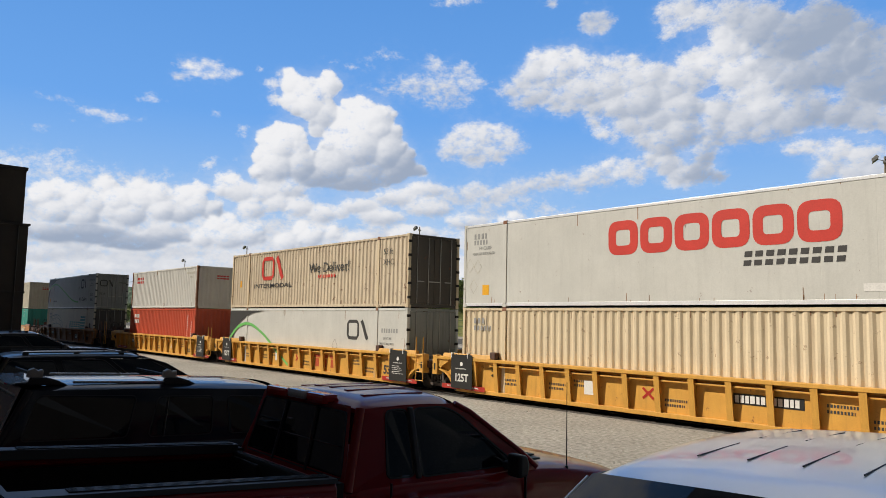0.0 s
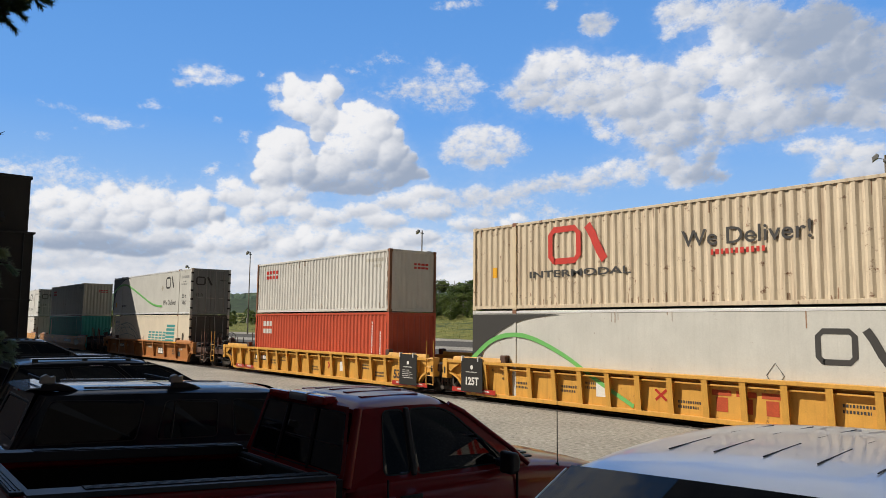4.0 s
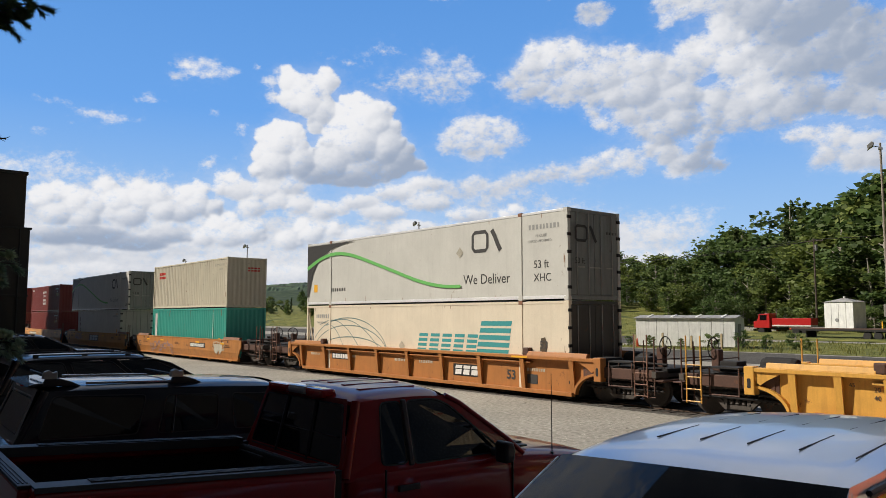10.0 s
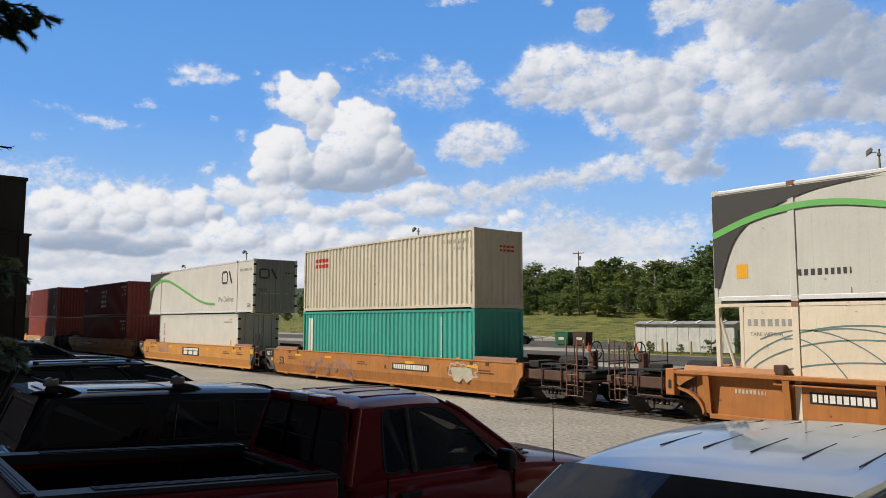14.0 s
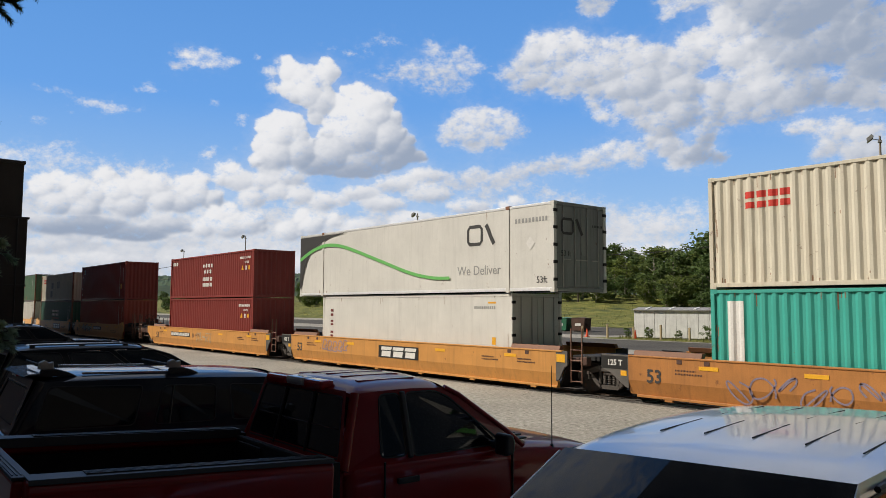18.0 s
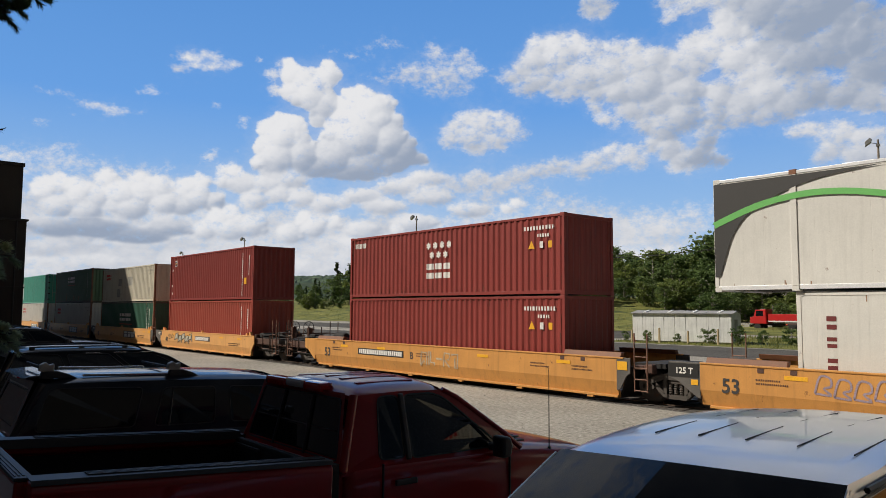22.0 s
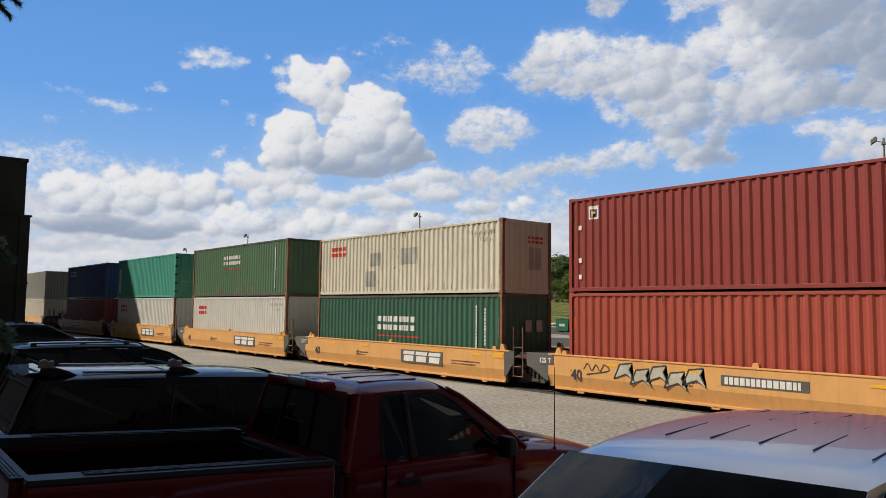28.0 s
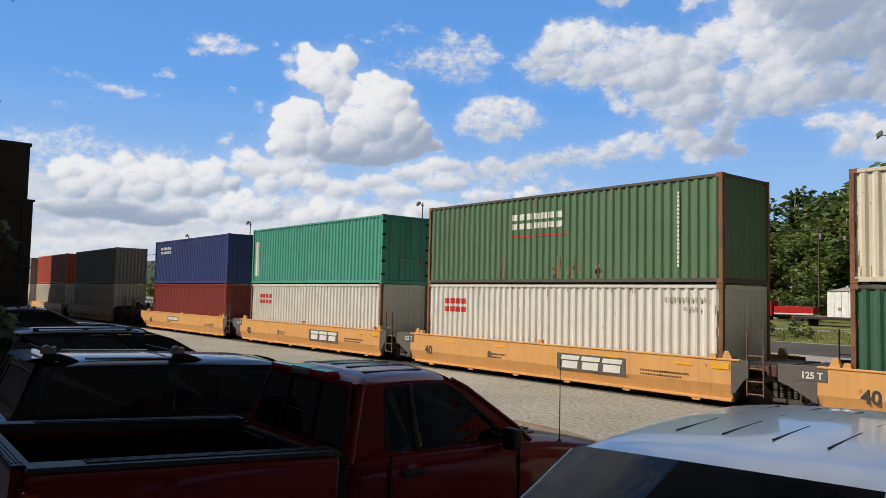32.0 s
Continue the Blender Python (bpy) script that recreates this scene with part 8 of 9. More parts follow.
for z, tall in ((2.02, 0.30), (1.60, 0.24), (1.10, 0.26)):
    pair = [paint_rect(-5.42, -5.20, z, z + 0.36 * tall, -hy, "flat"), paint_rect(-5.42, -5.20, z + 0.62 * tall, z + tall, -hy, "flat")]
    for me in pair:
        put_mark(c, me, "mark_wine", "name_block")
put_mark(c, bars(1.1, 0.10, 4.2, 2.36, -hy, "flat", seed=19), "mark_grey", "number_line")
put_mark(c, paint_rect(4.9, 5.3, 2.55, 2.61, -hy, "flat"), "mark_yellow", "hazard_strip")
put_mark(c, mesh_from("sign", [(4.55, -hy - 0.006, 0.62), (4.9, -hy - 0.006, 0.62), (4.73, -hy - 0.006, 0.95)], [(0, 1, 2)]), "mark_yellow", "warning_sign")
put_mark(c, paint_rect(5.1, 5.28, 1.15, 1.4, -hy, "flat"), "mark_yellow", "sticker")

# F
for lvl, hh, seed in ((DECK, LOW, 20), (BASE, BIG, 22)):
    c, hx, hy, h = container("maroon ribbed forty-foot container with white marks", -131.47, 12.192, W40, hh, lvl, "box_maroon", "pressed", end="panel")
    data_marks(c, hx, hy, h, "mark_white", seed)
    hazard_marks(c, hx, hy, h - 1.08)
    if lvl == DECK:
        row_blocks(c, -5.75, h - 0.48, 0.85, 0.2, 6, "pressed", -hy, "mark_white", gap=0.25)
        row_blocks(c, -0.80, h - 1.90, 1.45, 0.56, 3, "pressed", -hy, "mark_white", gap=0.14)
        for i in range(7):
            px, pz = (-0.68 + 0.4 * i, h - 0.66) if i < 4 else (-0.48 + 0.4 * (i - 4), h - 1.02)
            star = [ribbon([(px - 0.13 * math.cos(q), pz - 0.13 * math.sin(q)), (px + 0.13 * math.cos(q), pz + 0.13 * math.sin(q))], 0.075, -hy - 0.003 - 0.001 * k) for k, q in enumerate((0.524, 1.571, 2.618))]
            put_mark(c, merge(star), "mark_white", "star_mark")

# E
for lvl, hh, paint, seed in ((DECK, BIG, "box_maroon", 24), (BASE, BIG, "box_brick", 26)):
    c, hx, hy, h = container("dull red ribbed forty-foot container", -153.12, 12.192, W40, hh, lvl, paint, "pressed", end="panel")
    if lvl == DECK:
        put_mark(c, paint_rect(-5.35, -4.95, 2.2, 2.6, -hy, "pressed"), "mark_white", "emblem")
        put_mark(c, paint_rect(-5.28, -5.02, 2.26, 2.5, -hy - 0.004, "pressed"), "box_blue", "emblem")
        put_mark(c, paint_rect(-5.22, -5.16, 2.28, 2.46, -hy - 0.008, "flat"), "mark_yellow", "emblem")
        put_mark(c, paint_rect(-5.16, -5.06, 2.36, 2.42, -hy - 0.008, "flat"), "mark_yellow", "emblem")
        for z in (0.4, 0.9, 1.9):
            put_mark(c, paint_rect(-5.72, -5.6, z, z + 0.14, -hy, "flat"), "mark_white", "sticker")
        put_mark(c, paint_rect(4.95, 5.25, 0.85, 1.2, -hy, "flat"), "mark_yellow", "sticker")
    put_mark(c, column(2.2, 4.7, 0.35, -hy, 0.07, seed), "mark_white", "number_line")
    put_mark(c, column(1.0, 5.5, 1.4, -hy, 0.07, seed), "mark_white", "number_line")

# K
c, hx, hy, h = container("weathered cream ribbed forty-foot container with repainted patches", -168.27, 12.192, W40, LOW, DECK, "box_bone", "pressed", end="panel", post_paint="post_rust")
row_blocks(c, -5.05, 1.72, 1.3, 0.42, 4, "pressed", -hy, "mark_red", gap=0.2)
end_name(c, hx, 1.8, True)
for x0, x1, z0, z1 in ((-1.9, -1.2, 1.2, 1.75), (0.2, 1.3, 1.2, 1.85), (-2.3, -1.5, 0.35, 1.0)):
    put_mark(c, paint_rect(x0, x1, z0, z1, -hy, "pressed"), "patch_grey", "faded_patch", "grey repainted patch")
data_marks(c, hx, hy, h, "mark_pale", 28)
c, hx, hy, h = container("dark green ribbed forty-foot container with a white name", -168.27, 12.192, W40, BIG, BASE, "box_darkgreen", "pressed", end="panel", post_paint="post_rust", rail="rail_dim")
row_blocks(c, -1.3, 1.5, 2.6, 0.55, 7, "pressed", -hy, "mark_white", gap=0.25)
put_mark(c, paint_rect(-1.3, 1.5, 1.24, 1.29, -hy, "pressed"), "mark_red", "underline")
put_mark(c, column(2.0, 4.75, 0.5, -hy, 0.07, 29), "mark_white", "number_line")
put_mark(c, column(1.2, 5.2, 1.2, -hy, 0.07, 30), "mark_white", "number_line")
for i in range(2):
    put_mark(c, mesh_from("sticker", [(hx + 0.004, -0.1 + 0.55 * i, 1.6), (hx + 0.004, 0.2 + 0.55 * i, 1.6), (hx + 0.004, 0.2 + 0.55 * i, 2.0), (hx + 0.004, -0.1 + 0.55 * i, 2.0)], [(0, 1, 2, 3)]), "mark_pale", "sticker")

# L
c, hx, hy, h = container("faded green ribbed forty-foot container with rust streaks", -183.56, 12.192, W40, BIG, DECK, "box_green", "pressed", end="panel", post_paint="post_rust", rail="rail_dim")
row_blocks(c, -1.6, 1.8, 2.3, 0.5, 7, "pressed", -hy, "mark_white", gap=0.25)
put_mark(c, paint_rect(-1.6, 0.9, 1.54, 1.59, -hy, "pressed"), "mark_red", "underline")
rnd = random.Random(3)
runs = []
for x0, w in ((-2.3, 0.5), (0.15, 0.45), (0.75, 0.55), (1.9, 0.3)):
    for k in range(11):
        x = x0 + rnd.uniform(0, w)
        z = rnd.uniform(0.16, 0.5)
        runs.append(paint_rect(x, x + rnd.uniform(0.015, 0.06), z, z + rnd.uniform(0.08, 0.42), -hy, "pressed"))
put_mark(c, merge(runs), "rust_mark", "rust_stain", "brown rust stain")["kind"] = "stuff"
put_mark(c, column(2.0, 4.75, 0.5, -hy, 0.07, 31), "mark_white", "number_line")
c, hx, hy, h = container("off-white ribbed forty-foot container with a red name", -183.56, 12.192, W40, BIG, BASE, "box_white", "pressed", end="panel", post_paint="post_rust")
row_blocks(c, -5.1, 1.9, 1.3, 0.48, 4, "pressed", -hy, "mark_red", gap=0.2)
data_marks(c, hx, hy, h, "mark_pale", 33)

# N
c, hx, hy, h = container("sea-green ribbed forty-foot container with a white strip", -198.83, 12.192, W40, BIG, DECK, "box_seagreen", "pressed", end="doors")
put_mark(c, paint_rect(-5.75, -5.4, 0.4, 2.2, -hy, "pressed"), "mark_white", "name_strip")
c, hx, hy, h = container("off-white ribbed forty-foot container with a red name", -198.83, 12.192, W40, BIG, BASE, "box_white", "pressed", end="panel", post_paint="post_rust")
row_blocks(c, -5.0, 1.9, 1.3, 0.48, 4, "pressed", -hy, "mark_red", gap=0.2)

# M
c, hx, hy, h = container("dark blue ribbed forty-foot container with a white name", -214.25, 12.192, W40, BIG, DECK, "box_blue", "pressed", end="panel")
row_blocks(c, -5.0, 2.0, 2.0, 0.45, 5, "pressed", -hy, "mark_white", gap=0.2)
c, hx, hy, h = container("maroon ribbed forty-foot container", -214.25, 12.192, W40, BIG, BASE, "box_maroon", "pressed", end="panel")

# O to Q
for fr, up, dn, a, b in ((-235.6, "box_grey", "box_bone", "grey", "bone-white"), (-251.3, "box_vermilion", "box_bone", "red", "bone-white"), (-267.0, "box_grey", "box_white", "grey", "white")):
    container(a + " ribbed container on the train's rear part", fr, 12.192, W40, BIG, DECK, up, "pressed", end="panel")
    container(b + " ribbed container low in a well car", fr, 12.192, W40, BIG, BASE, dn, "pressed", end="panel")


# ---- the train: well cars ----
WHEEL_R = 0.47


def share(name, bm, mat):
    me = bpy.data.meshes.new(name)
    bm.to_mesh(me)
    bm.free()
    me.materials.append(mat)
    return me


def truck_parts():
    s = {}
    prof = [(0.10, -0.93), (0.10, -0.86), (0.30, -0.85), (0.38, -0.84), (WHEEL_R - 0.03, -0.82), (WHEEL_R, -0.80), (WHEEL_R, -0.72), (WHEEL_R + 0.028, -0.70), (WHEEL_R + 0.028, -0.685), (0.36, -0.68), (0.12, -0.72), (0.085, -0.70)]
    bm = lathe(prof + [(0.085, 0.70)] + [(r, -w) for r, w in prof[::-1][1:]], 24, "y")
    for sy in (-1, 1):
        add_tube(bm, (0, sy * 0.93, 0), (0, sy * 1.06, 0), 0.10, 0.085, 10)
        for i in range(3):
            a = i * 2.094
            add_tube(bm, (0.05 * math.cos(a), sy * 1.06, 0.05 * math.sin(a)), (0.05 * math.cos(a), sy * 1.08, 0.05 * math.sin(a)), 0.016, None, 6)
    s["wheelset"] = share("wheelset", bm, M["truck_steel"])
    # cast side frame: arched top member, tension member, columns, open windows
    sf = bmesh.new()
    add_prism(sf, [(-1.16, 0.06), (-0.70, 0.10), (-0.36, 0.22), (0.36, 0.22), (0.70, 0.10), (1.16, 0.06), (1.14, 0.19), (0.76, 0.25), (0.40, 0.37), (-0.40, 0.37), (-0.76, 0.25), (-1.14, 0.19)], -0.09, 0.09, "y")
    add_prism(sf, [(-0.34, -0.29), (0.34, -0.29), (0.40, -0.17), (-0.40, -0.17)], -0.09, 0.09, "y")
    for e in (-1, 1):
        add_prism(sf, [(e * 0.34, -0.29), (e * 0.78, 0.12), (e * 0.64, 0.16), (e * 0.30, -0.17)], -0.08, 0.08, "y")
        add_prism(sf, [(e * 0.27, -0.20), (e * 0.37, -0.20), (e * 0.37, 0.25), (e * 0.27, 0.25)], -0.08, 0.08, "y")
        add_prism(sf, [(e * 1.16, 0.08), (e * 1.16, -0.06), (e * 1.06, -0.06), (e * 1.02, 0.08)], -0.08, 0.08, "y")
        add_prism(sf, [(e * 0.76, 0.12), (e * 0.76, -0.06), (e * 0.68, -0.06), (e * 0.62, 0.10)], -0.08, 0.08, "y")
    bmesh.ops.recalc_face_normals(sf, faces=sf.faces)
    s["sideframe"] = share("sideframe", sf, M["truck_steel"])
    coil = [(0.0, -0.13)] + [(0.066 if k % 2 else 0.044, -0.13 + 0.03 * k) for k in range(10)] + [(0.0, 0.15)]
    s["spring"] = share("spring", lathe(coil, 10, "z"), M["truck_steel"])
    s["bolster"] = share("bolster", box(-0.22, 0.22, -1.05, 1.05, 0.12, 0.21, 0.02), M["truck_steel"])
    s["brake_beam"] = share("brake_beam", box(-0.05, 0.05, -0.85, 0.85, -0.12, -0.02, 0.01), M["black_steel"])
    s["adapter"] = share("bearing_adapter", box(-0.12, 0.12, -0.06, 0.06, 0.05, 0.2, 0.015), M["truck_steel"])
    return s


TRUCK = truck_parts()


def add_truck(unit, x):
    t = new("wheel_truck")
    t.parent = unit
    t.matrix_basis = pose(x, 0, WHEEL_R + 0.06)
    t["label"] = "rusty cast-steel freight truck with two axles"
    for s in (-1, 1):
        place(part("sideframe", TRUCK["sideframe"], None, t), pose(0, s * 1.0, 0))
        for w in (-0.17, 0.0, 0.17):
            place(part("spring", TRUCK["spring"], None, t), pose(w, s * 1.03, -0.03))
        for w in (-0.89, 0.89):
            place(part("bearing_adapter", TRUCK["adapter"], None, t), pose(w, s * 1.0, 0))
    part("bolster", TRUCK["bolster"], None, t)
    for w in (-0.89, 0.89):
        wh = part("wheelset", TRUCK["wheelset"], None, t)
        wh.matrix_basis = pose(w, 0, 0)
        SPINNING.append((wh, w))
        place(part("brake_beam", TRUCK["brake_beam"], None, t), pose(w * 0.45, 0, -0.05))
    return t


def ladder(unit, x, side, paint, top=2.05):
    g = new("ladder")
    g.parent = unit
    g.matrix_basis = pose(x, 0, 0)
    y = side * (1.57 if paint == "car_yellow" else 1.47)
    for d in (-0.21, 0.21):
        part("stile", tube((d, y, 0.38), (d, y, top), 0.022, None, 6), M[paint], g)
    for k in range(4):
        part("rung", tube((-0.21, y, 0.42 + 0.31 * k), (0.21, y, 0.42 + 0.31 * k), 0.016, None, 6), M[paint], g)


def ribbed_side(unit, L, top, paint):
    h = L / 2
    n = 8 if paint == "car_orange" else 16
    rib = bmesh.new()
    add_prism(rib, [(-1.50, top - 0.10), (-1.40, 0.30), (-1.30, 0.30), (-1.30, top - 0.10)], -0.035, 0.035, "x")
    add_prism(rib, [(-1.505, top - 0.10), (-1.405, 0.30), (-1.385, 0.30), (-1.485, top - 0.10)], -0.085, 0.085, "x")
    rib_me = share("rib", rib, M[paint])
    for s in (-1, 1):
        flip = pose(0, 0, 0, 0, 0, 0 if s < 0 else 180)
        place(part("side_plate", box(-h, h, -1.30, -1.285, 0.24, top - 0.05), M[paint], unit), flip)
        place(part("top_chord", box(-h - 0.98, h + 0.98, -1.52, -1.28, top - 0.10, top, 0.012), M[paint], unit), flip)
        place(part("chord_rail", box(-h + 1.8, h - 1.8, -1.44, -1.30, top - 0.24, top - 0.20, 0.008), M[paint], unit), flip)
        place(part("bottom_chord", prism([(-1.42, 0.18), (-1.24, 0.18), (-1.24, 0.30), (-1.42, 0.30)], -h + 0.1, h - 0.1, "x", 0.012), M[paint], unit), flip)
        for i in range(n + 1):
            x = -h + 0.06 + (L - 0.12) * i / n
            place(part("rib", rib_me, None, unit), pose(x, 0, 0) @ flip)
        for e in (-1, 1):
            place(part("end_guide", prism([(-1.50, top), (-1.30, top), (-1.34, top + 0.13), (-1.46, top + 0.13)], e * (h - 1.9), e * (h + 0.55), "x", 0.01), M[paint], unit), flip)
            place(part("guide_head", box(*sorted((e * (h - 2.1), e * (h - 1.85))), -1.48, -1.26, top, top + 0.24, 0.03), M["car_brown"], unit), flip)
            q = [(h - 0.1, top - 0.1), (h + 1.0, top - 0.1), (h + 1.0, top - 0.55)] + [(h + 0.95 - 0.95 * math.sin(a) + 0.0, 0.28 + 0.62 * math.cos(a)) for a in (0.25, 0.6, 0.95, 1.25, 1.5)] + [(h - 0.1, 0.25)]
            place(part("end_plate", prism([(e * a, b) for a, b in q], -1.32, -1.28, "y"), M[paint], unit), flip)
            post = part("end_post", box(*sorted((e * (h + 0.84), e * (h + 1.10))), -1.53, -1.27, top - 0.66, top + 0.03, 0.02), M[paint], unit, "boxed end post with an oval hand hole")
            place(post, flip)
            part("hand_hole", prism(round_poly([(e * (h + 0.925), top - 0.50), (e * (h + 1.015), top - 0.50), (e * (h + 1.015), top - 0.26), (e * (h + 0.925), top - 0.26)], 0.042), -1.534, -1.529, "y"), M["black_steel"], post)
            place(part("gusset", prism([(e * (h + 0.15), top - 0.10), (e * (h + 0.84), top - 0.10), (e * (h + 0.84), top - 0.34), (e * (h + 0.72), top - 0.42), (e * (h + 0.55), top - 0.30)], -1.47, -1.44, "y"), M[paint], unit), flip)
            arch = [(e * (h + 1.0 - 0.98 * math.sin(a)), 0.30 + 0.64 * math.cos(a)) for a in [0.05 + 1.5 * i / 8 for i in range(9)]]
            inner = [(x + e * 0.05, z - 0.06) for x, z in arch]
            place(part("arch_flange", prism(arch + inner[::-1], -1.46, -1.30, "y"), M[paint], unit), flip)


def smooth_side(unit, L, top, paint, low, plain_front=False, plain_rear=False):
    h = L / 2
    for s in (-1, 1):
        flip = pose(0, 0, 0, 0, 0, 0 if s < 0 else 180)
        knee = 0.24 + (top - 0.24) * 0.36
        o = [(-1.50, top), (-1.50, knee), (-1.40, 0.24), (-1.30, 0.24), (-1.40, knee), (-1.40, top - 0.02)]
        place(part("side_plate", prism(o, *((-h - 0.34, h + 0.1) if s < 0 else (-h - 0.1, h + 0.34)), "x"), M[paint], unit), flip)
        place(part("bottom_flange", box(-h - 0.1, h + 0.1, -1.46, -1.30, 0.17, 0.24, 0.012), M[paint], unit), flip)
        place(part("top_flange", box(-h - 0.34, h + 0.34, -1.52, -1.38, top - 0.03, top + 0.012, 0.008), M[paint], unit), flip)
        for e in (-1, 1):
            far = 1.26 if e * s > 0 else 0.56
            near = 0.34 if e * s > 0 else 0.10
            q = [(h + near, top), (h + far, top), (h + far, top - 0.42), (h + near + 0.72 * (far - near), top - 0.50), (h + near + 0.12, 0.42), (h + near, 0.38)]
            place(part("end_plate", prism([(e * a, b) for a, b in q], -1.50, -1.44, "y", 0.008), M[paint if (plain_rear if e * s > 0 else plain_front) else "plate_grey"], unit, "broad steel end plate"), flip)
            if not low:
                place(part("end_guide", prism([(-1.46, top), (-1.30, top), (-1.24, top + 0.14), (-1.40, top + 0.14)], e * (h - 1.9), e * (h + 0.2), "x", 0.01), M["car_shaded_brown"], unit), flip)
            else:
                place(part("guide_head", prism([(e * (h - 0.15), top), (e * (h + 0.12), top), (e * (h + 0.02), top + 0.2), (e * (h - 0.1), top + 0.2)], -1.46, -1.34, "y", 0.01), M[paint], unit), flip)
        for k in range(6):
            x = -h + 0.9 + (L - 1.8) * k / 5
            place(part("drain_foot", box(x - 0.12, x + 0.12, -1.45, -1.36, 0.11, 0.17, 0.008), M[paint], unit), flip)


def unit_frame(unit, L, top, paint, gap_front, gap_rear):
    """Floor beams, end bulkheads and platforms over the trucks; their black also holds the gap's shade."""
    h = L / 2
    for k in range(7):
        x = -h + 0.3 + (L - 0.6) * k / 6
        part("floor_beam", box(x - 0.14, x + 0.14, -1.28, 1.28, 0.12, 0.19, 0.01), M["black_steel"], unit)
    for e, gap in ((1, gap_front), (-1, gap_rear)):
        reach = gap / 2 if gap < 5 else gap / 2 - 0.35
        part("bulkhead", prism([(e * (h + 0.05), 0.2), (e * (h + 0.12), 0.2), (e * (h + 0.45), 1.05), (e * (h + 0.38), 1.05)], -1.28, 1.28, "y"), M["black_steel"], unit)
        part("platform", box(*sorted((e * (h + 0.3), e * (h + reach))), -0.95, 0.95, 1.02, 1.16, 0.015), M["black_steel"], unit)
        part("draft_sill", box(*sorted((e * (h + 0.2), e * (h + reach + 0.1))), -0.28, 0.28, 0.70, 1.02, 0.03), M["black_steel"], unit)
        if gap < 5:
            part("side_bearer", box(*sorted((e * (h + 0.5), e * (h + 1.0))), -1.3, -0.95, 0.98, 1.10, 0.02), M["car_brown"], unit)
            part("hose_box", box(*sorted((e * (h + 0.95), e * (h + 1.2))), -1.36, -1.15, 0.88, 1.15, 0.03), M["car_brown"], unit)
        else:
            part("cross_sill", box(*sorted((e * (h + reach - 0.15), e * (h + reach))), -1.48, 1.48, 0.92, 1.10, 0.02), M["truck_steel"], unit)
            for y in (-1.45, -0.5, 0.5, 1.45):
                part("end_post", tube((e * (h + reach - 0.07), y, 0.45 if abs(y) > 1 else 1.1), (e * (h + reach - 0.07), y, 2.0 if abs(y) > 1 else 1.75), 0.022, None, 6), M["car_brown"], unit)
            part("hand_rail", tube((e * (h + reach - 0.07), -1.45, 1.42), (e * (h + reach - 0.07), 1.45, 1.42), 0.018, None, 6), M["car_brown"], unit)
            part("crossover_step", box(*sorted((e * (h + reach - 0.05), e * (h + reach + 0.2))), -1.45, 1.45, 0.84, 0.88, 0.006), M["car_brown"], unit)
            part("coupler", prism([(e * (h + reach), -0.12), (e * (h + reach + 0.2), -0.11), (e * (h + reach + 0.36), -0.2), (e * (h + reach + 0.40), 0.02), (e * (h + reach + 0.30), 0.16), (e * (h + reach), 0.12)], 0.72, 1.0, "z", 0.02), M["truck_steel"], unit)
            part("brake_reservoir", lathe([(0.0, -0.5), (0.2, -0.46), (0.24, -0.35), (0.24, 0.35), (0.2, 0.46), (0.0, 0.5)], 14, "x"), M["black_steel"], unit).matrix_basis = pose(e * (h + 1.1), 0.35, 1.30)
            part("side_sill", box(*sorted((e * (h + 0.40), e * (h + reach - 0.1))), -1.36, -1.20, 0.82, 1.12, 0.02), M["car_brown"], unit)
            part("equipment_box", box(*sorted((e * (h + 0.50), e * (h + 0.95))), -1.15, -0.30, 1.16, 1.38, 0.04), M["black_steel"], unit)
            part("deck_grating", box(*sorted((e * (h + 1.0), e * (h + reach - 0.2))), -1.30, -0.96, 1.12, 1.16, 0.006), M["black_steel"], unit)
            for z in (0.55, 0.68):
                part("train_pipe", tube((e * (h + 0.3), -1.12, z), (e * (h + reach), -1.12, z), 0.035, None, 8), M["black_steel"], unit)
            part("cross_beam", box(*sorted((e * (h + 0.30), e * (h + 0.48))), -1.34, 1.34, 0.70, 1.30, 0.02), M["car_brown"], unit)
            part("valve_box", box(*sorted((e * (h + 1.7), e * (h + 2.2))), -0.75, -0.25, 1.16, 1.44, 0.04), M["black_steel"], unit)
            part("brake_pipe", tube((e * (h + 0.4), -0.8, 1.30), (e * (h + reach - 0.1), -0.8, 1.26), 0.03, None, 6), M["black_steel"], unit)
            ring = bmesh.new()
            cx = e * (h + reach - 0.4)
            for i in range(16):
                a, b = 2 * math.pi * i / 16, 2 * math.pi * (i + 1) / 16
                add_tube(ring, (cx, -0.42 + 0.28 * math.cos(a), 1.75 + 0.28 * math.sin(a)), (cx, -0.42 + 0.28 * math.cos(b), 1.75 + 0.28 * math.sin(b)), 0.016, None, 6)
                if i % 3 == 0:
                    add_tube(ring, (cx, -0.42, 1.75), (cx, -0.42 + 0.28 * math.cos(a), 1.75 + 0.28 * math.sin(a)), 0.010, None, 5)
            part("brake_wheel", ring, M["black_steel"], unit)
            part("brake_stand", tube((cx, -0.42, 1.1), (cx, -0.42, 1.75), 0.035, None, 6), M["car_brown"], unit)
            ladder(unit, e * (h + reach - 0.5), -1, paint if paint == "car_yellow" else "ladder_rust", 2.1)
            part("walkway", box(*sorted((e * (h + 1.3), e * (h + 2.1))), -1.42, -0.9, 1.28, 1.33, 0.006), M["black_steel"], unit)
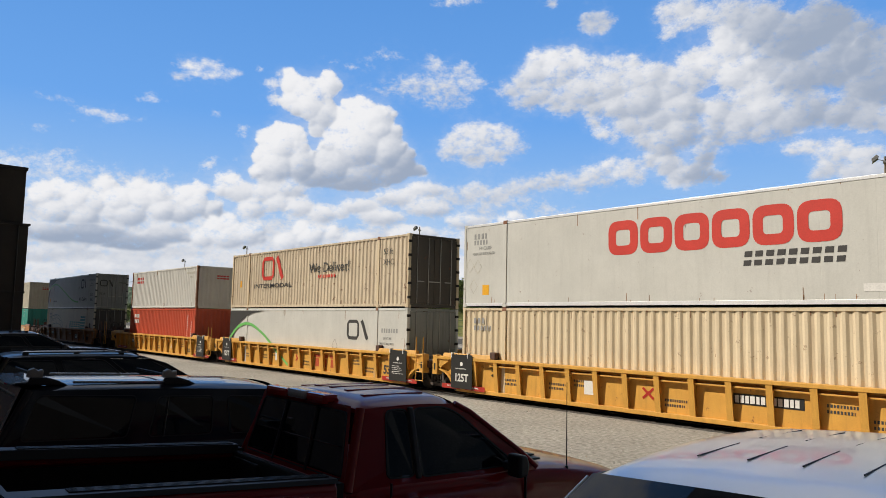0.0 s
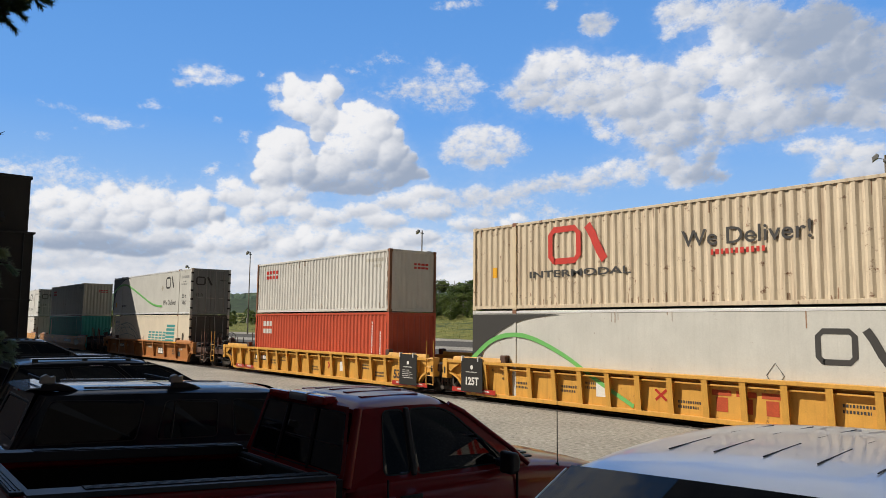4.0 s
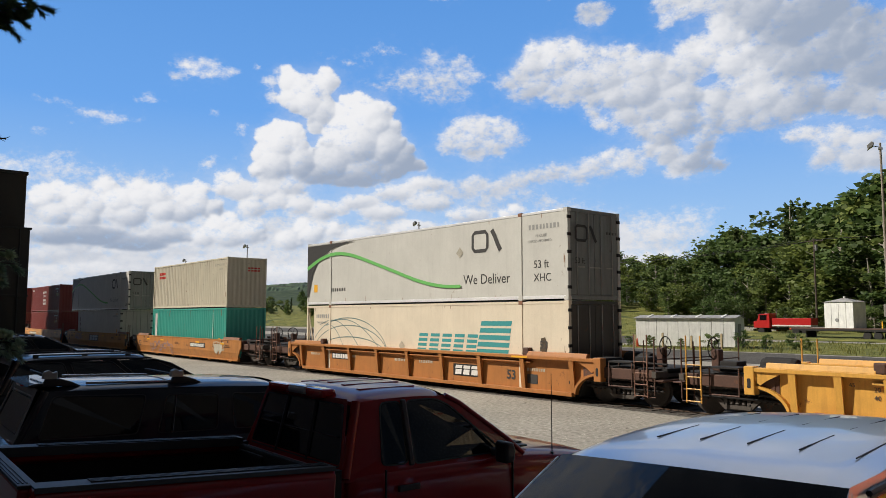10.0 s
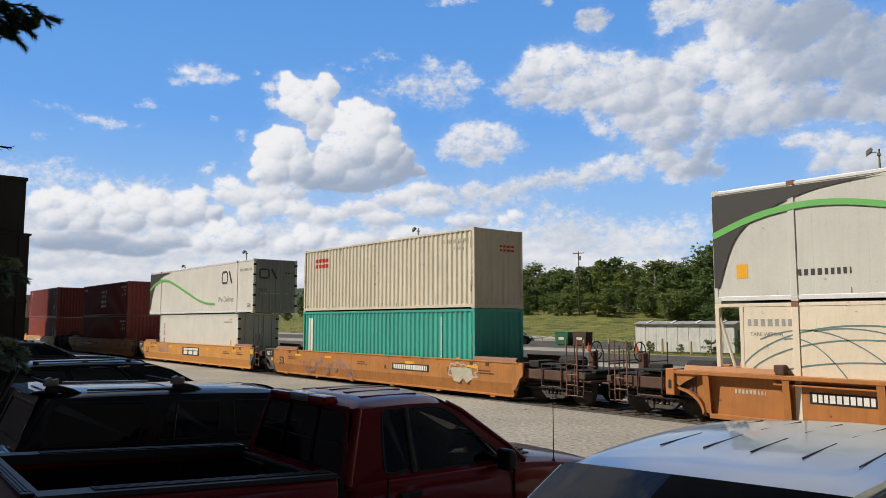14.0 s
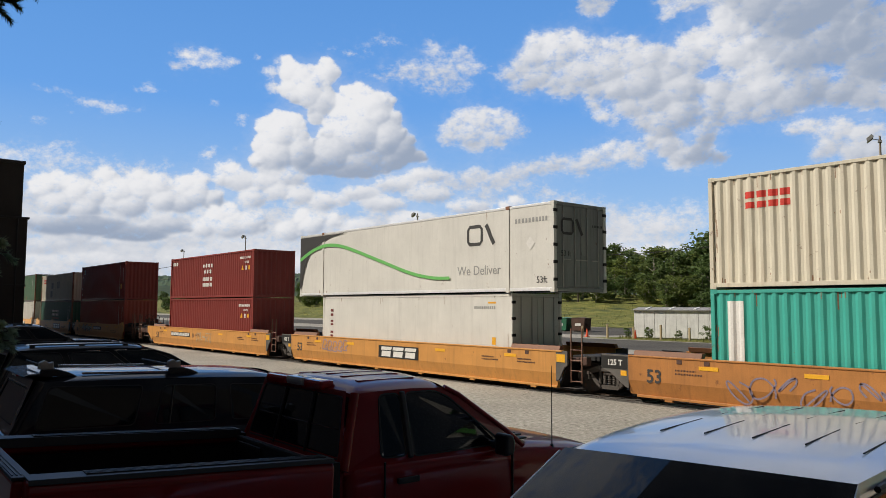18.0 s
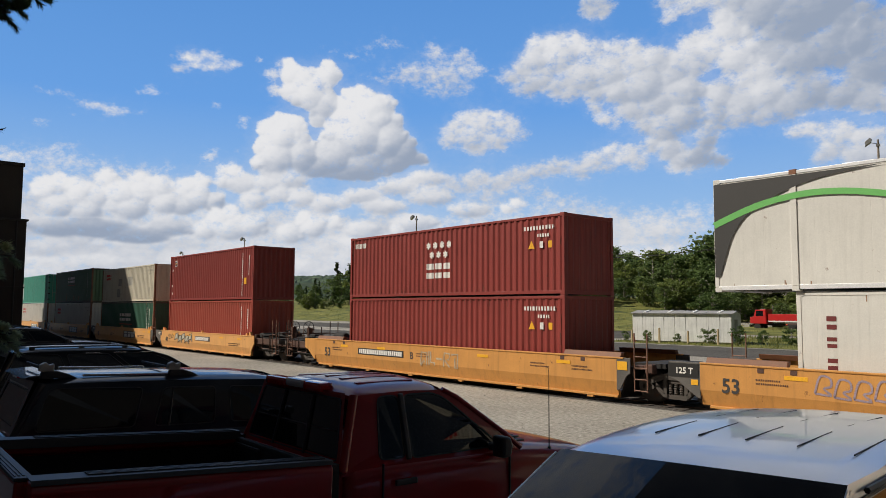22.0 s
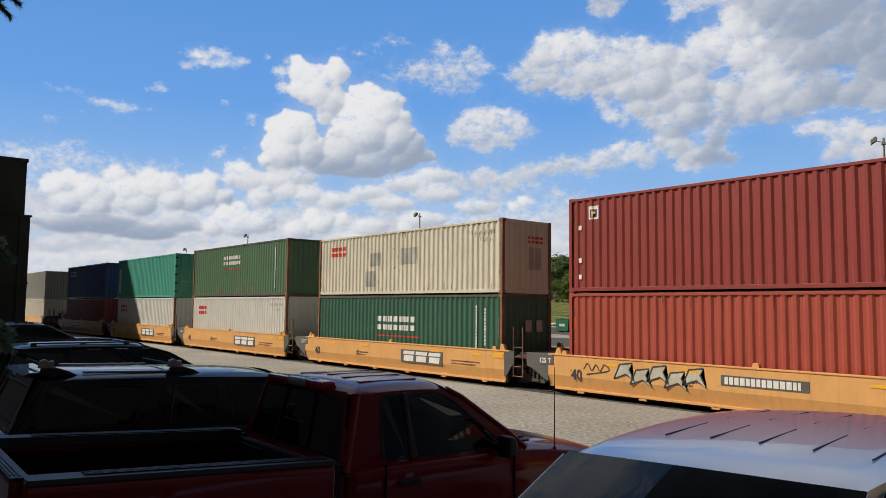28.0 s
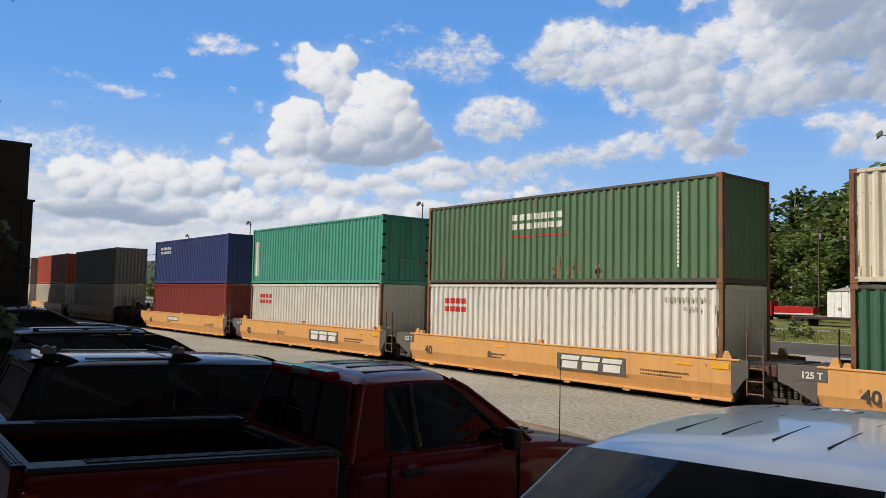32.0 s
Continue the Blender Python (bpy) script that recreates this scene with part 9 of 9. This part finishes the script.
            for q, w in ((1.3, -1.4), (2.1, -1.4), (1.3, -0.92), (2.1, -0.92)):
                part("walkway_leg", tube((e * (h + q), w, 0.6), (e * (h + q), w, 1.3), 0.022, None, 6), M["car_brown"], unit)
            part("step_frame", tube((e * (h + 1.3), -1.4, 0.62), (e * (h + 2.1), -1.4, 0.62), 0.022, None, 6), M["car_brown"], unit)
            part("retainer_valve", box(*sorted((e * (h + reach - 0.62), e * (h + reach - 0.42))), -0.55, -0.30, 1.16, 1.72, 0.03), M["car_brown"], unit)
            part("air_hose", tube((e * (h + reach - 0.1), -0.35, 0.86), (e * (h + reach + 0.16), -0.30, 0.42), 0.028, None, 6), M["tyre"], unit)
            part("uncoupling_lever", tube((e * (h + reach + 0.02), -1.4, 0.80), (e * (h + reach + 0.14), -0.1, 0.86), 0.016, None, 6), M["ladder_rust"], unit)
            for y in (-1.43,):
                part("step_side", tube((e * (h + reach - 0.42), y, 0.35), (e * (h + reach - 0.42), y, 1.95), 0.02, None, 6), M["car_brown"], unit)
                for z in (0.4, 0.7):
                    part("step", tube((e * (h + reach - 0.42), y, z), (e * (h + reach - 0.07), y, z), 0.016, None, 6), M["car_brown"], unit)


def split_block(x, z, w, h, y):
    """Plain emblem piece: a broad bar over a narrower block."""
    return [paint_rect(x + 0.04, x + w, z + 0.66 * h, z + h, y, "flat", 0.04), paint_rect(x + 0.10 * w, x + 0.92 * w, z, z + 0.56 * h, y, "flat", 0.03)]


def plate(unit, x0, x1, z0, z1, y, mat, name, label=""):
    return part(name, box(x0, x1, y - 0.008, y, z0, z1, 0.003), M[mat], unit, label)


def well_car(kind, middle, paint, gap_front, gap_rear, label):
    L = {"ribbed": 16.7, "smooth": 16.3, "short": 12.75}[kind]
    top = {"ribbed": 1.36, "smooth": 1.30, "short": 1.22}[kind]
    u = thing("well_car", pose(middle, Y_TRACK, 0), label, "railcar", "well cars of the train")
    TRAIN.append((u, middle, 0.0))
    h = L / 2
    if kind == "ribbed":
        ribbed_side(u, L, top, paint)
    else:
        smooth_side(u, L, top, paint, kind == "short", gap_front > 5, gap_rear > 5)
    unit_frame(u, L, top, paint, gap_front, gap_rear)
    if gap_front > 5:
        add_truck(u, h + 1.55)
    add_truck(u, -h - (1.55 if gap_rear > 5 else gap_rear / 2))
    if gap_front < 5:
        ladder(u, h + 0.72 if kind == "short" else h + 0.9, -1, paint if kind == "ribbed" else "ladder_rust", 2.0)
        ladder(u, -h - 0.9, 1, paint if kind == "ribbed" else "ladder_rust", 2.0)
    return u, h, top


G53 = 2.7
# three yellow ribbed units
for mid, gf, gr in ((-13.16, G53, G53), (-32.58, G53, G53), (-51.96, G53, 6.6)):
    u, h, top = well_car("ribbed", mid, "car_yellow", gf, gr, "yellow ribbed steel well car with black end signs")
    y = -1.505
    for e in (-1, 1):
        if mid < -50 and e < 0:
            for d in (0, 1):
                q = plate(u, -h + 0.55 + 1.12 * d, -h + 1.55 + 1.12 * d, 0.26, 0.42, y + 0.05, "reflector_red", "red_sign", "dark red warning strip")
                part("small_print", bars(0.45, 0.07, -h + 0.8 + 1.12 * d, 0.32, y + 0.04, "flat", seed=8), M["mark_white"], q)
            continue
        cx = e * (h - 0.35) - (0.15 if e > 0 else -0.15)
        s = plate(u, cx - 0.55, cx + 0.55, 0.30, top + 0.10, y - 0.022, "plate_black", "end_sign", "black safety sign with white lettering")
        yy = y - 0.032
        if e < 0:
            place(part("lettering", lettering("125T", 0.36, "CENTER", 0.002, 0.012, 0.95), M["mark_white"], s), pose(cx, yy, 0.55))
        else:
            for k, (wide, z) in enumerate(((0.72, 0.56), (0.5, 0.63), (0.66, 0.70), (0.6, 0.77), (0.44, 0.84))):
                part("small_print", bars(wide, 0.028, cx - 0.36, z, yy + 0.004, "flat", seed=5 + k), M["mark_white"], s)
        part("small_print", bars(0.55, 0.035, cx - 0.3, 0.96, yy + 0.004, "flat", seed=7), M["mark_white"], s)
        part("round_mark", mesh_from("round_mark", [(cx + 0.075 * math.cos(a), yy, 1.14 + 0.075 * math.sin(a)) for a in [i * 0.5236 for i in range(12)]], [tuple(range(12))]), M["mark_white"], s)
        for d in (-0.42, 0.42):
            part("clamp", box(cx + d - 0.12, cx + d - 0.08, y - 0.045, y + 0.1, top - 0.02, top + 0.16, 0.006), M["rail_alloy"], s, "bright steel clamp")
        for d in (-1, 1):
            q = plate(u, cx + d * 0.62 - 0.5, cx + d * 0.62 + 0.5, 0.26, 0.42, y + 0.05, "reflector_red", "red_sign", "dark red warning strip")
            part("small_print", bars(0.4, 0.05, cx + d * 0.62 - 0.2, 0.33, y + 0.04, "flat", seed=8), M["mark_white"], q)
    place(part("lettering", lettering("53", 0.46, "CENTER", 0.002, 0.012), M["mark_dark"], u), pose(6.83 if mid < -20 else h - 1.75, -1.312, 0.50))
    if not -40 < mid < -20:
        nb = plate(u, 2.05 if mid > -50 else -5.8, 3.85 if mid > -50 else -4.2, 0.72, 0.98, -1.302, "plate_black", "number_plate")
        part("number_line", bars(1.6, 0.18, (2.05 if mid > -50 else -5.8) + 0.1, 0.76, -1.312, "flat", 0.2, seed=9), M["mark_white"], nb)
    for k, (bx, bz) in enumerate(((-5.98, 0.70), (-3.98, 0.72), (-3.0, 0.88), (0.15, 0.6), (4.35, 0.85), (5.32, 0.60))):
        part("small_print", bars(0.7, 0.07, bx, bz, -1.302, "flat", seed=20 + k), M["mark_dark"], u)
        part("small_print", bars(0.6, 0.07, bx, bz - 0.13, -1.302, "flat", seed=30 + k), M["mark_dark"], u)
    nx = 2.57 if mid < -50 else -2.6
    plate(u, nx, nx + 0.42, 0.55, 0.95, -1.302, "mark_white", "paper_notice")
    for e in (-1, 1):
        place(part("lettering", lettering("20", 0.15, "CENTER", 0.002), M["mark_dark"], u), pose(-6.50 if e < 0 else 6.0, -1.312, 0.96))
        place(part("lettering", lettering("40", 0.15, "CENTER", 0.002), M["mark_dark"], u), pose(-6.50 if e < 0 else 6.0, -1.312, 0.78))
        place(part("lettering", lettering("45", 0.13, "CENTER", 0.002), M["mark_dark"], u), pose(e * 7.02, -1.312, 1.04))
    sx = 1.55 if mid < -50 else -0.55
    part("stencil", merge([ribbon([(sx, 0.62), (sx + 0.35, 0.90)], 0.07, -1.302), ribbon([(sx, 0.90), (sx + 0.35, 0.62)], 0.07, -1.306)]), M["reflector_red"], u)
    if -40 < mid < -20:
        for k in range(3):
            part("painted_block", merge([paint_rect(1.15 + 0.66 * k, 1.68 + 0.66 * k, 0.88, 1.02, -1.302, "flat"), paint_rect(1.26 + 0.66 * k, 1.58 + 0.66 * k, 0.48, 0.84, -1.302, "flat")]), M["stencil_red"], u, "faded red painted emblem")

# one brown-orange ribbed car between couplers
u, h, top = well_car("ribbed", -75.26, "car_orange", 6.6, 6.9, "brown-orange ribbed steel well car")
place(part("lettering", lettering("53", 0.42, "CENTER", 0.002, 0.010), M["mark_dark"], u), pose(5.57, -1.312, 0.55))
s = plate(u, 2.61, 4.0, 0.50, 0.92, -1.302, "plate_black", "name_plate")
for k in range(3):
    for q in split_block(2.68 + 0.43 * k, 0.55, 0.40, 0.32, -1.312):
        part("emblem_block", q, M["mark_white"], s)
s = plate(u, -5.75, -4.25, 0.74, 1.0, -1.302, "plate_black", "number_plate")
part("number_line", bars(1.35, 0.18, -5.68, 0.78, -1.312, "flat", 0.2, seed=41), M["mark_white"], s)
plate(u, 6.3, 6.75, 0.45, 0.75, -1.302, "mark_dark", "data_plate")
for k, bx in enumerate((-7.6, -4.6, -1.0, 0.6, 6.3)):
    part("small_print", bars(0.8, 0.1, bx, 0.85, -1.302, "flat", seed=50 + k), M["mark_pale"], u)
plate(u, 5.8, 6.5, top - 0.09, top - 0.03, -1.524, "mark_yellow", "reflector")

# three tan smooth units
for mid, gf, gr in ((-98.77, 6.9, G53), (-118.20, G53, G53), (-137.57, G53, 7.2)):
    u, h, top = well_car("smooth", mid, "car_rust" if mid > -110 else "car_tan", gf, gr, "tan-orange smooth-sided well car with faded graffiti")
    y = -1.502
    place(part("lettering", lettering("53", 0.5, "CENTER", 0.002, 0.010), M["mark_dark"], u), pose(-h + (0.75 if mid < -130 else 0.5), y - 0.006, 0.60))
    if gf < 5:
        plate(u, h + 0.13, h + 0.47, top - 0.34, top - 0.10, -1.502, "mark_yellow", "reflector", "orange reflector plate")
    if gr < 5:
        s = plate(u, -h - 1.28, -h - 0.38, top - 0.40, top - 0.04, -1.502, "plate_black", "capacity_sign")
        place(part("lettering", lettering("125 T", 0.22, "CENTER", 0.002, 0.006), M["mark_white"], s), pose(-h - 0.80, -1.516, top - 0.30))
        plate(u, -h - 0.60, -h - 0.40, top - 0.58, top - 0.44, -1.502, "mark_yellow", "inspection_sticker")
    name_x = {-98: 1.56, -118: -2.6, -137: -4.97}[int(mid)]
    if mid == -118.20:
        s = plate(u, -1.22, 1.39, 0.62, 1.10, y, "plate_black", "name_plate")
        for k in range(3):
            for q in split_block(-1.08 + 0.79 * k, 0.67, 0.74, 0.38, y - 0.01):
                part("emblem_block", q, M["mark_white"], s)
    else:
        long = 3.15 if mid < -130 else 2.3
        s = plate(u, name_x, name_x + long, 0.77, 1.03, y, "plate_black", "number_plate")
        part("number_line", bars(long - 0.2, 0.18, name_x + 0.1, 0.81, y - 0.01, "flat", 0.18, seed=60), M["mark_white"], s)
    rnd = random.Random(int(-mid))
    for k in range(5):
        a = -5.6 + 0.42 * k if mid != -98.77 else 5.0 + 0.3 * k
        z = 0.75 + rnd.uniform(-0.05, 0.05)
        if mid < -130:
            a, z = -0.72 + 0.44 * k, 0.55 + 0.03 * (k % 2)
            shape = (((0, 0), (0.02, 0.5), (0.36, 0.48), (0.34, 0.02), (0.18, 0.2), (0, 0)), ((0.05, 0.02), (0.03, 0.5), (0.14, 0.5), (0.15, 0.12), (0.38, 0.10), (0.36, 0)),
                     ((0, 0.3), (0.36, 0.28)), ((0.0, 0), (0.04, 0.5), (0.36, 0.46), (0.3, 0.26), (0.06, 0.24), (0.34, 0)), ((0, 0.48), (0.34, 0.5), (0.32, 0), (0.2, 0.02), (0.18, 0.36)))[k]
            part("graffiti", ribbon([(a + p, z + q) for p, q in shape], 0.065, y), M["mark_faded"], u, "faded grey block graffiti")
            continue
        pts = [(a, z), (a + 0.12, z + 0.38), (a + 0.34, z + 0.36), (a + 0.36, z + 0.18), (a + 0.2, z + 0.12), (a + 0.36, z - 0.02), (a, z)]
        part("graffiti", ribbon(curve_through(pts, 24), 0.05, y), M["mark_mauve" if mid == -118.20 else "mark_pale"], u, "faded spray-paint loops")
    if mid == -98.77:
        part("graffiti", outline_sheet([(5.1, 1.0), (6.2, 1.05), (6.35, 0.7), (6.0, 0.5), (5.8, 0.66), (5.6, 0.5), (5.3, 0.55)], y - 0.004), M["mark_pale"], u, "pale spray-painted patch")
        for k in range(7):
            a = -5.2 + 0.6 * k
            z = 0.55 + 0.14 * (k % 3)
            r = rnd.uniform(0.16, 0.3)
            pts = [(a + r * 1.3 * math.sin(q * 0.9 + k), z + r * math.cos(q * 1.1)) for q in range(9)]
            part("graffiti", ribbon(curve_through(pts, 56), 0.045, y), M["spray_blue"], u, "faded blue spray-paint scrawl")
        place(part("lettering", lettering("A", 0.24, "CENTER", 0.002, 0.004), M["mark_dark"], u), pose(1.08, y - 0.006, 0.78))
    if mid < -130:
        place(part("lettering", lettering("B", 0.36, "CENTER", 0.002, 0.004), M["mark_dark"], u), pose(-1.3, y - 0.006, 0.76))
    for k, bx in enumerate((-6.3, -3.6, 2.4, 6.0)):
        plate(u, bx, bx + 0.55, 1.02, 1.12, y, "mark_yellow", "reflector")
    for k, bx in enumerate((-7.0, -1.0, 4.9, 6.6)):
        part("small_print", bars(0.6, 0.045, bx, 0.95, y, "flat", seed=70 + k), M["car_brown"], u)
        part("small_print", bars(0.8, 0.045, bx, 0.86, y, "flat", seed=75 + k), M["car_brown"], u)
    for bx in (-h + 1.2, -h + 2.0, h - 2.0, h - 1.2):
        plate(u, bx, bx + 0.16, top - 0.16, top - 0.05, y, "car_brown", "load_mark")

# five apricot short units, then the next car
G40 = 2.42
for i, (mid, gf, gr) in enumerate(((-159.21, 7.2, G40), (-174.36, G40, G40), (-189.66, G40, G40), (-204.93, G40, G40), (-220.35, G40, 8.0), (-241.7, 8.0, G40), (-257.5, G40, G40), (-273.1, G40, G40))):
    u, h, top = well_car("short", mid, "car_apricot", gf, gr, "apricot-orange smooth-sided short well car")
    y = -1.502
    place(part("lettering", lettering("40", 0.42, "CENTER", 0.002, 0.010), M["mark_dark"], u), pose(-5.58, y - 0.006, 0.52))
    if gf < 5:
        plate(u, h - 0.42, h + 0.06, top - 0.26, top - 0.10, y - 0.004, "mark_yellow", "reflector")
    if gr < 5:
        s = plate(u, -h - 0.80, -h - 0.12, top - 0.34, top - 0.04, -1.502, "plate_grey", "capacity_sign")
        place(part("lettering", lettering("125 T", 0.21, "CENTER", 0.002, 0.006), M["mark_white"], s), pose(-h - 0.46, -1.516, top - 0.28))
    if i in (1, 2, 3):
        s = plate(u, 0.76, 3.30, 0.52, 1.0, y, "plate_grey", "name_plate")
        for k in range(3):
            for q in split_block(0.88 + 0.78 * k, 0.57, 0.73, 0.38, y - 0.01):
                part("emblem_block", q, M["mark_white"], s)
        place(part("lettering", lettering("CDE"[i - 1], 0.24, "CENTER", 0.002, 0.004), M["mark_dark"], u), pose(-2.26, y - 0.006, 0.66))
    else:
        s = plate(u, -0.9 if i == 0 else -2.4, 1.3 if i == 0 else -0.4, 0.74, 1.0, y, "plate_grey", "number_plate")
        part("number_line", bars(1.9, 0.18, -0.8 if i == 0 else -2.3, 0.78, y - 0.01, "flat", 0.18, seed=80 + i), M["mark_white"], s)
    if i == 0:
        for k in range(5):
            a = -4.2 + 0.55 * k
            z = 0.48 if k % 2 else 0.60
            part("graffiti", outline_sheet([(a, z + 0.05), (a + 0.42, z + 0.2), (a + 0.7, z + 0.02), (a + 0.52, z + 0.34), (a + 0.62, z + 0.52), (a + 0.2, z + 0.46), (a + 0.05, z + 0.30)], y - 0.003), M["mark_pale"], u, "pale grey block graffiti letters")
            part("graffiti", ribbon([(a, z + 0.05), (a + 0.42, z + 0.2), (a + 0.7, z + 0.02), (a + 0.52, z + 0.34), (a + 0.62, z + 0.52), (a + 0.2, z + 0.46), (a, z + 0.05)], 0.045, y - 0.006), M["mark_dark"], u)
        part("graffiti", ribbon(curve_through([(-5.3, 0.85), (-5.15, 1.02), (-5.0, 0.82), (-4.85, 1.0), (-4.7, 0.82), (-4.55, 1.02), (-4.4, 0.85), (-5.2, 0.70)], 40), 0.03, y - 0.003), M["mark_dark"], u)
    for k, bx in enumerate((-4.6, -2.0, 2.6, 4.9)):
        plate(u, bx, bx + 0.5, 0.98, 1.05, y, "mark_yellow", "reflector")
    for k, bx in enumerate((-2.4, 3.8, 4.4)):
        part("small_print", bars(0.9, 0.05, bx, 0.72, y, "flat", seed=90 + k), M["car_brown"], u)
        part("small_print", bars(0.7, 0.05, bx, 0.62, y, "flat", seed=95 + k), M["car_brown"], u)
    for bx in (-h + 0.3, 0.0, h - 0.4):
        part("lug", prism([(bx - 0.1, top), (bx + 0.1, top), (bx + 0.07, top + 0.12), (bx - 0.07, top + 0.12)], -1.48, -1.36, "y", 0.01), M["car_apricot"], u)




# ---- what moves ----
def train_place(t):
    """How far the train has come by t seconds."""
    rows = TRAIN_ROWS
    for (t0, s0), (t1, s1) in zip(rows, rows[1:]):
        if t <= t1:
            return s0 + (s1 - s0) * (t - t0) / (t1 - t0)
    return rows[-1][1]


SKY_TURN = [(0, -0.08), (6.5, -0.11), (9, 0.0), (13, 0.0), (17, 0.10), (20, 0.20), (24, 0.41), (28, 0.62), (30, 0.81), (32, 0.93)]


def motions():
    for ob, x, z in TRAIN:
        walk(ob, [(t, pose(x + s, Y_TRACK, z)) for t, s in TRAIN_ROWS])
    for wheel, x in SPINNING:
        rows = []
        for i in range(321):
            turn = math.degrees(train_place(i / 10) / (WHEEL_R + 0.0))
            rows.append((i / 10, pose(x, 0, 0, 0, turn, 0)))
        walk(wheel, rows)
    walk(SKY, [(t, pose(0, 0, 0, 0, 0, -a)) for t, a in SKY_TURN])


motions()
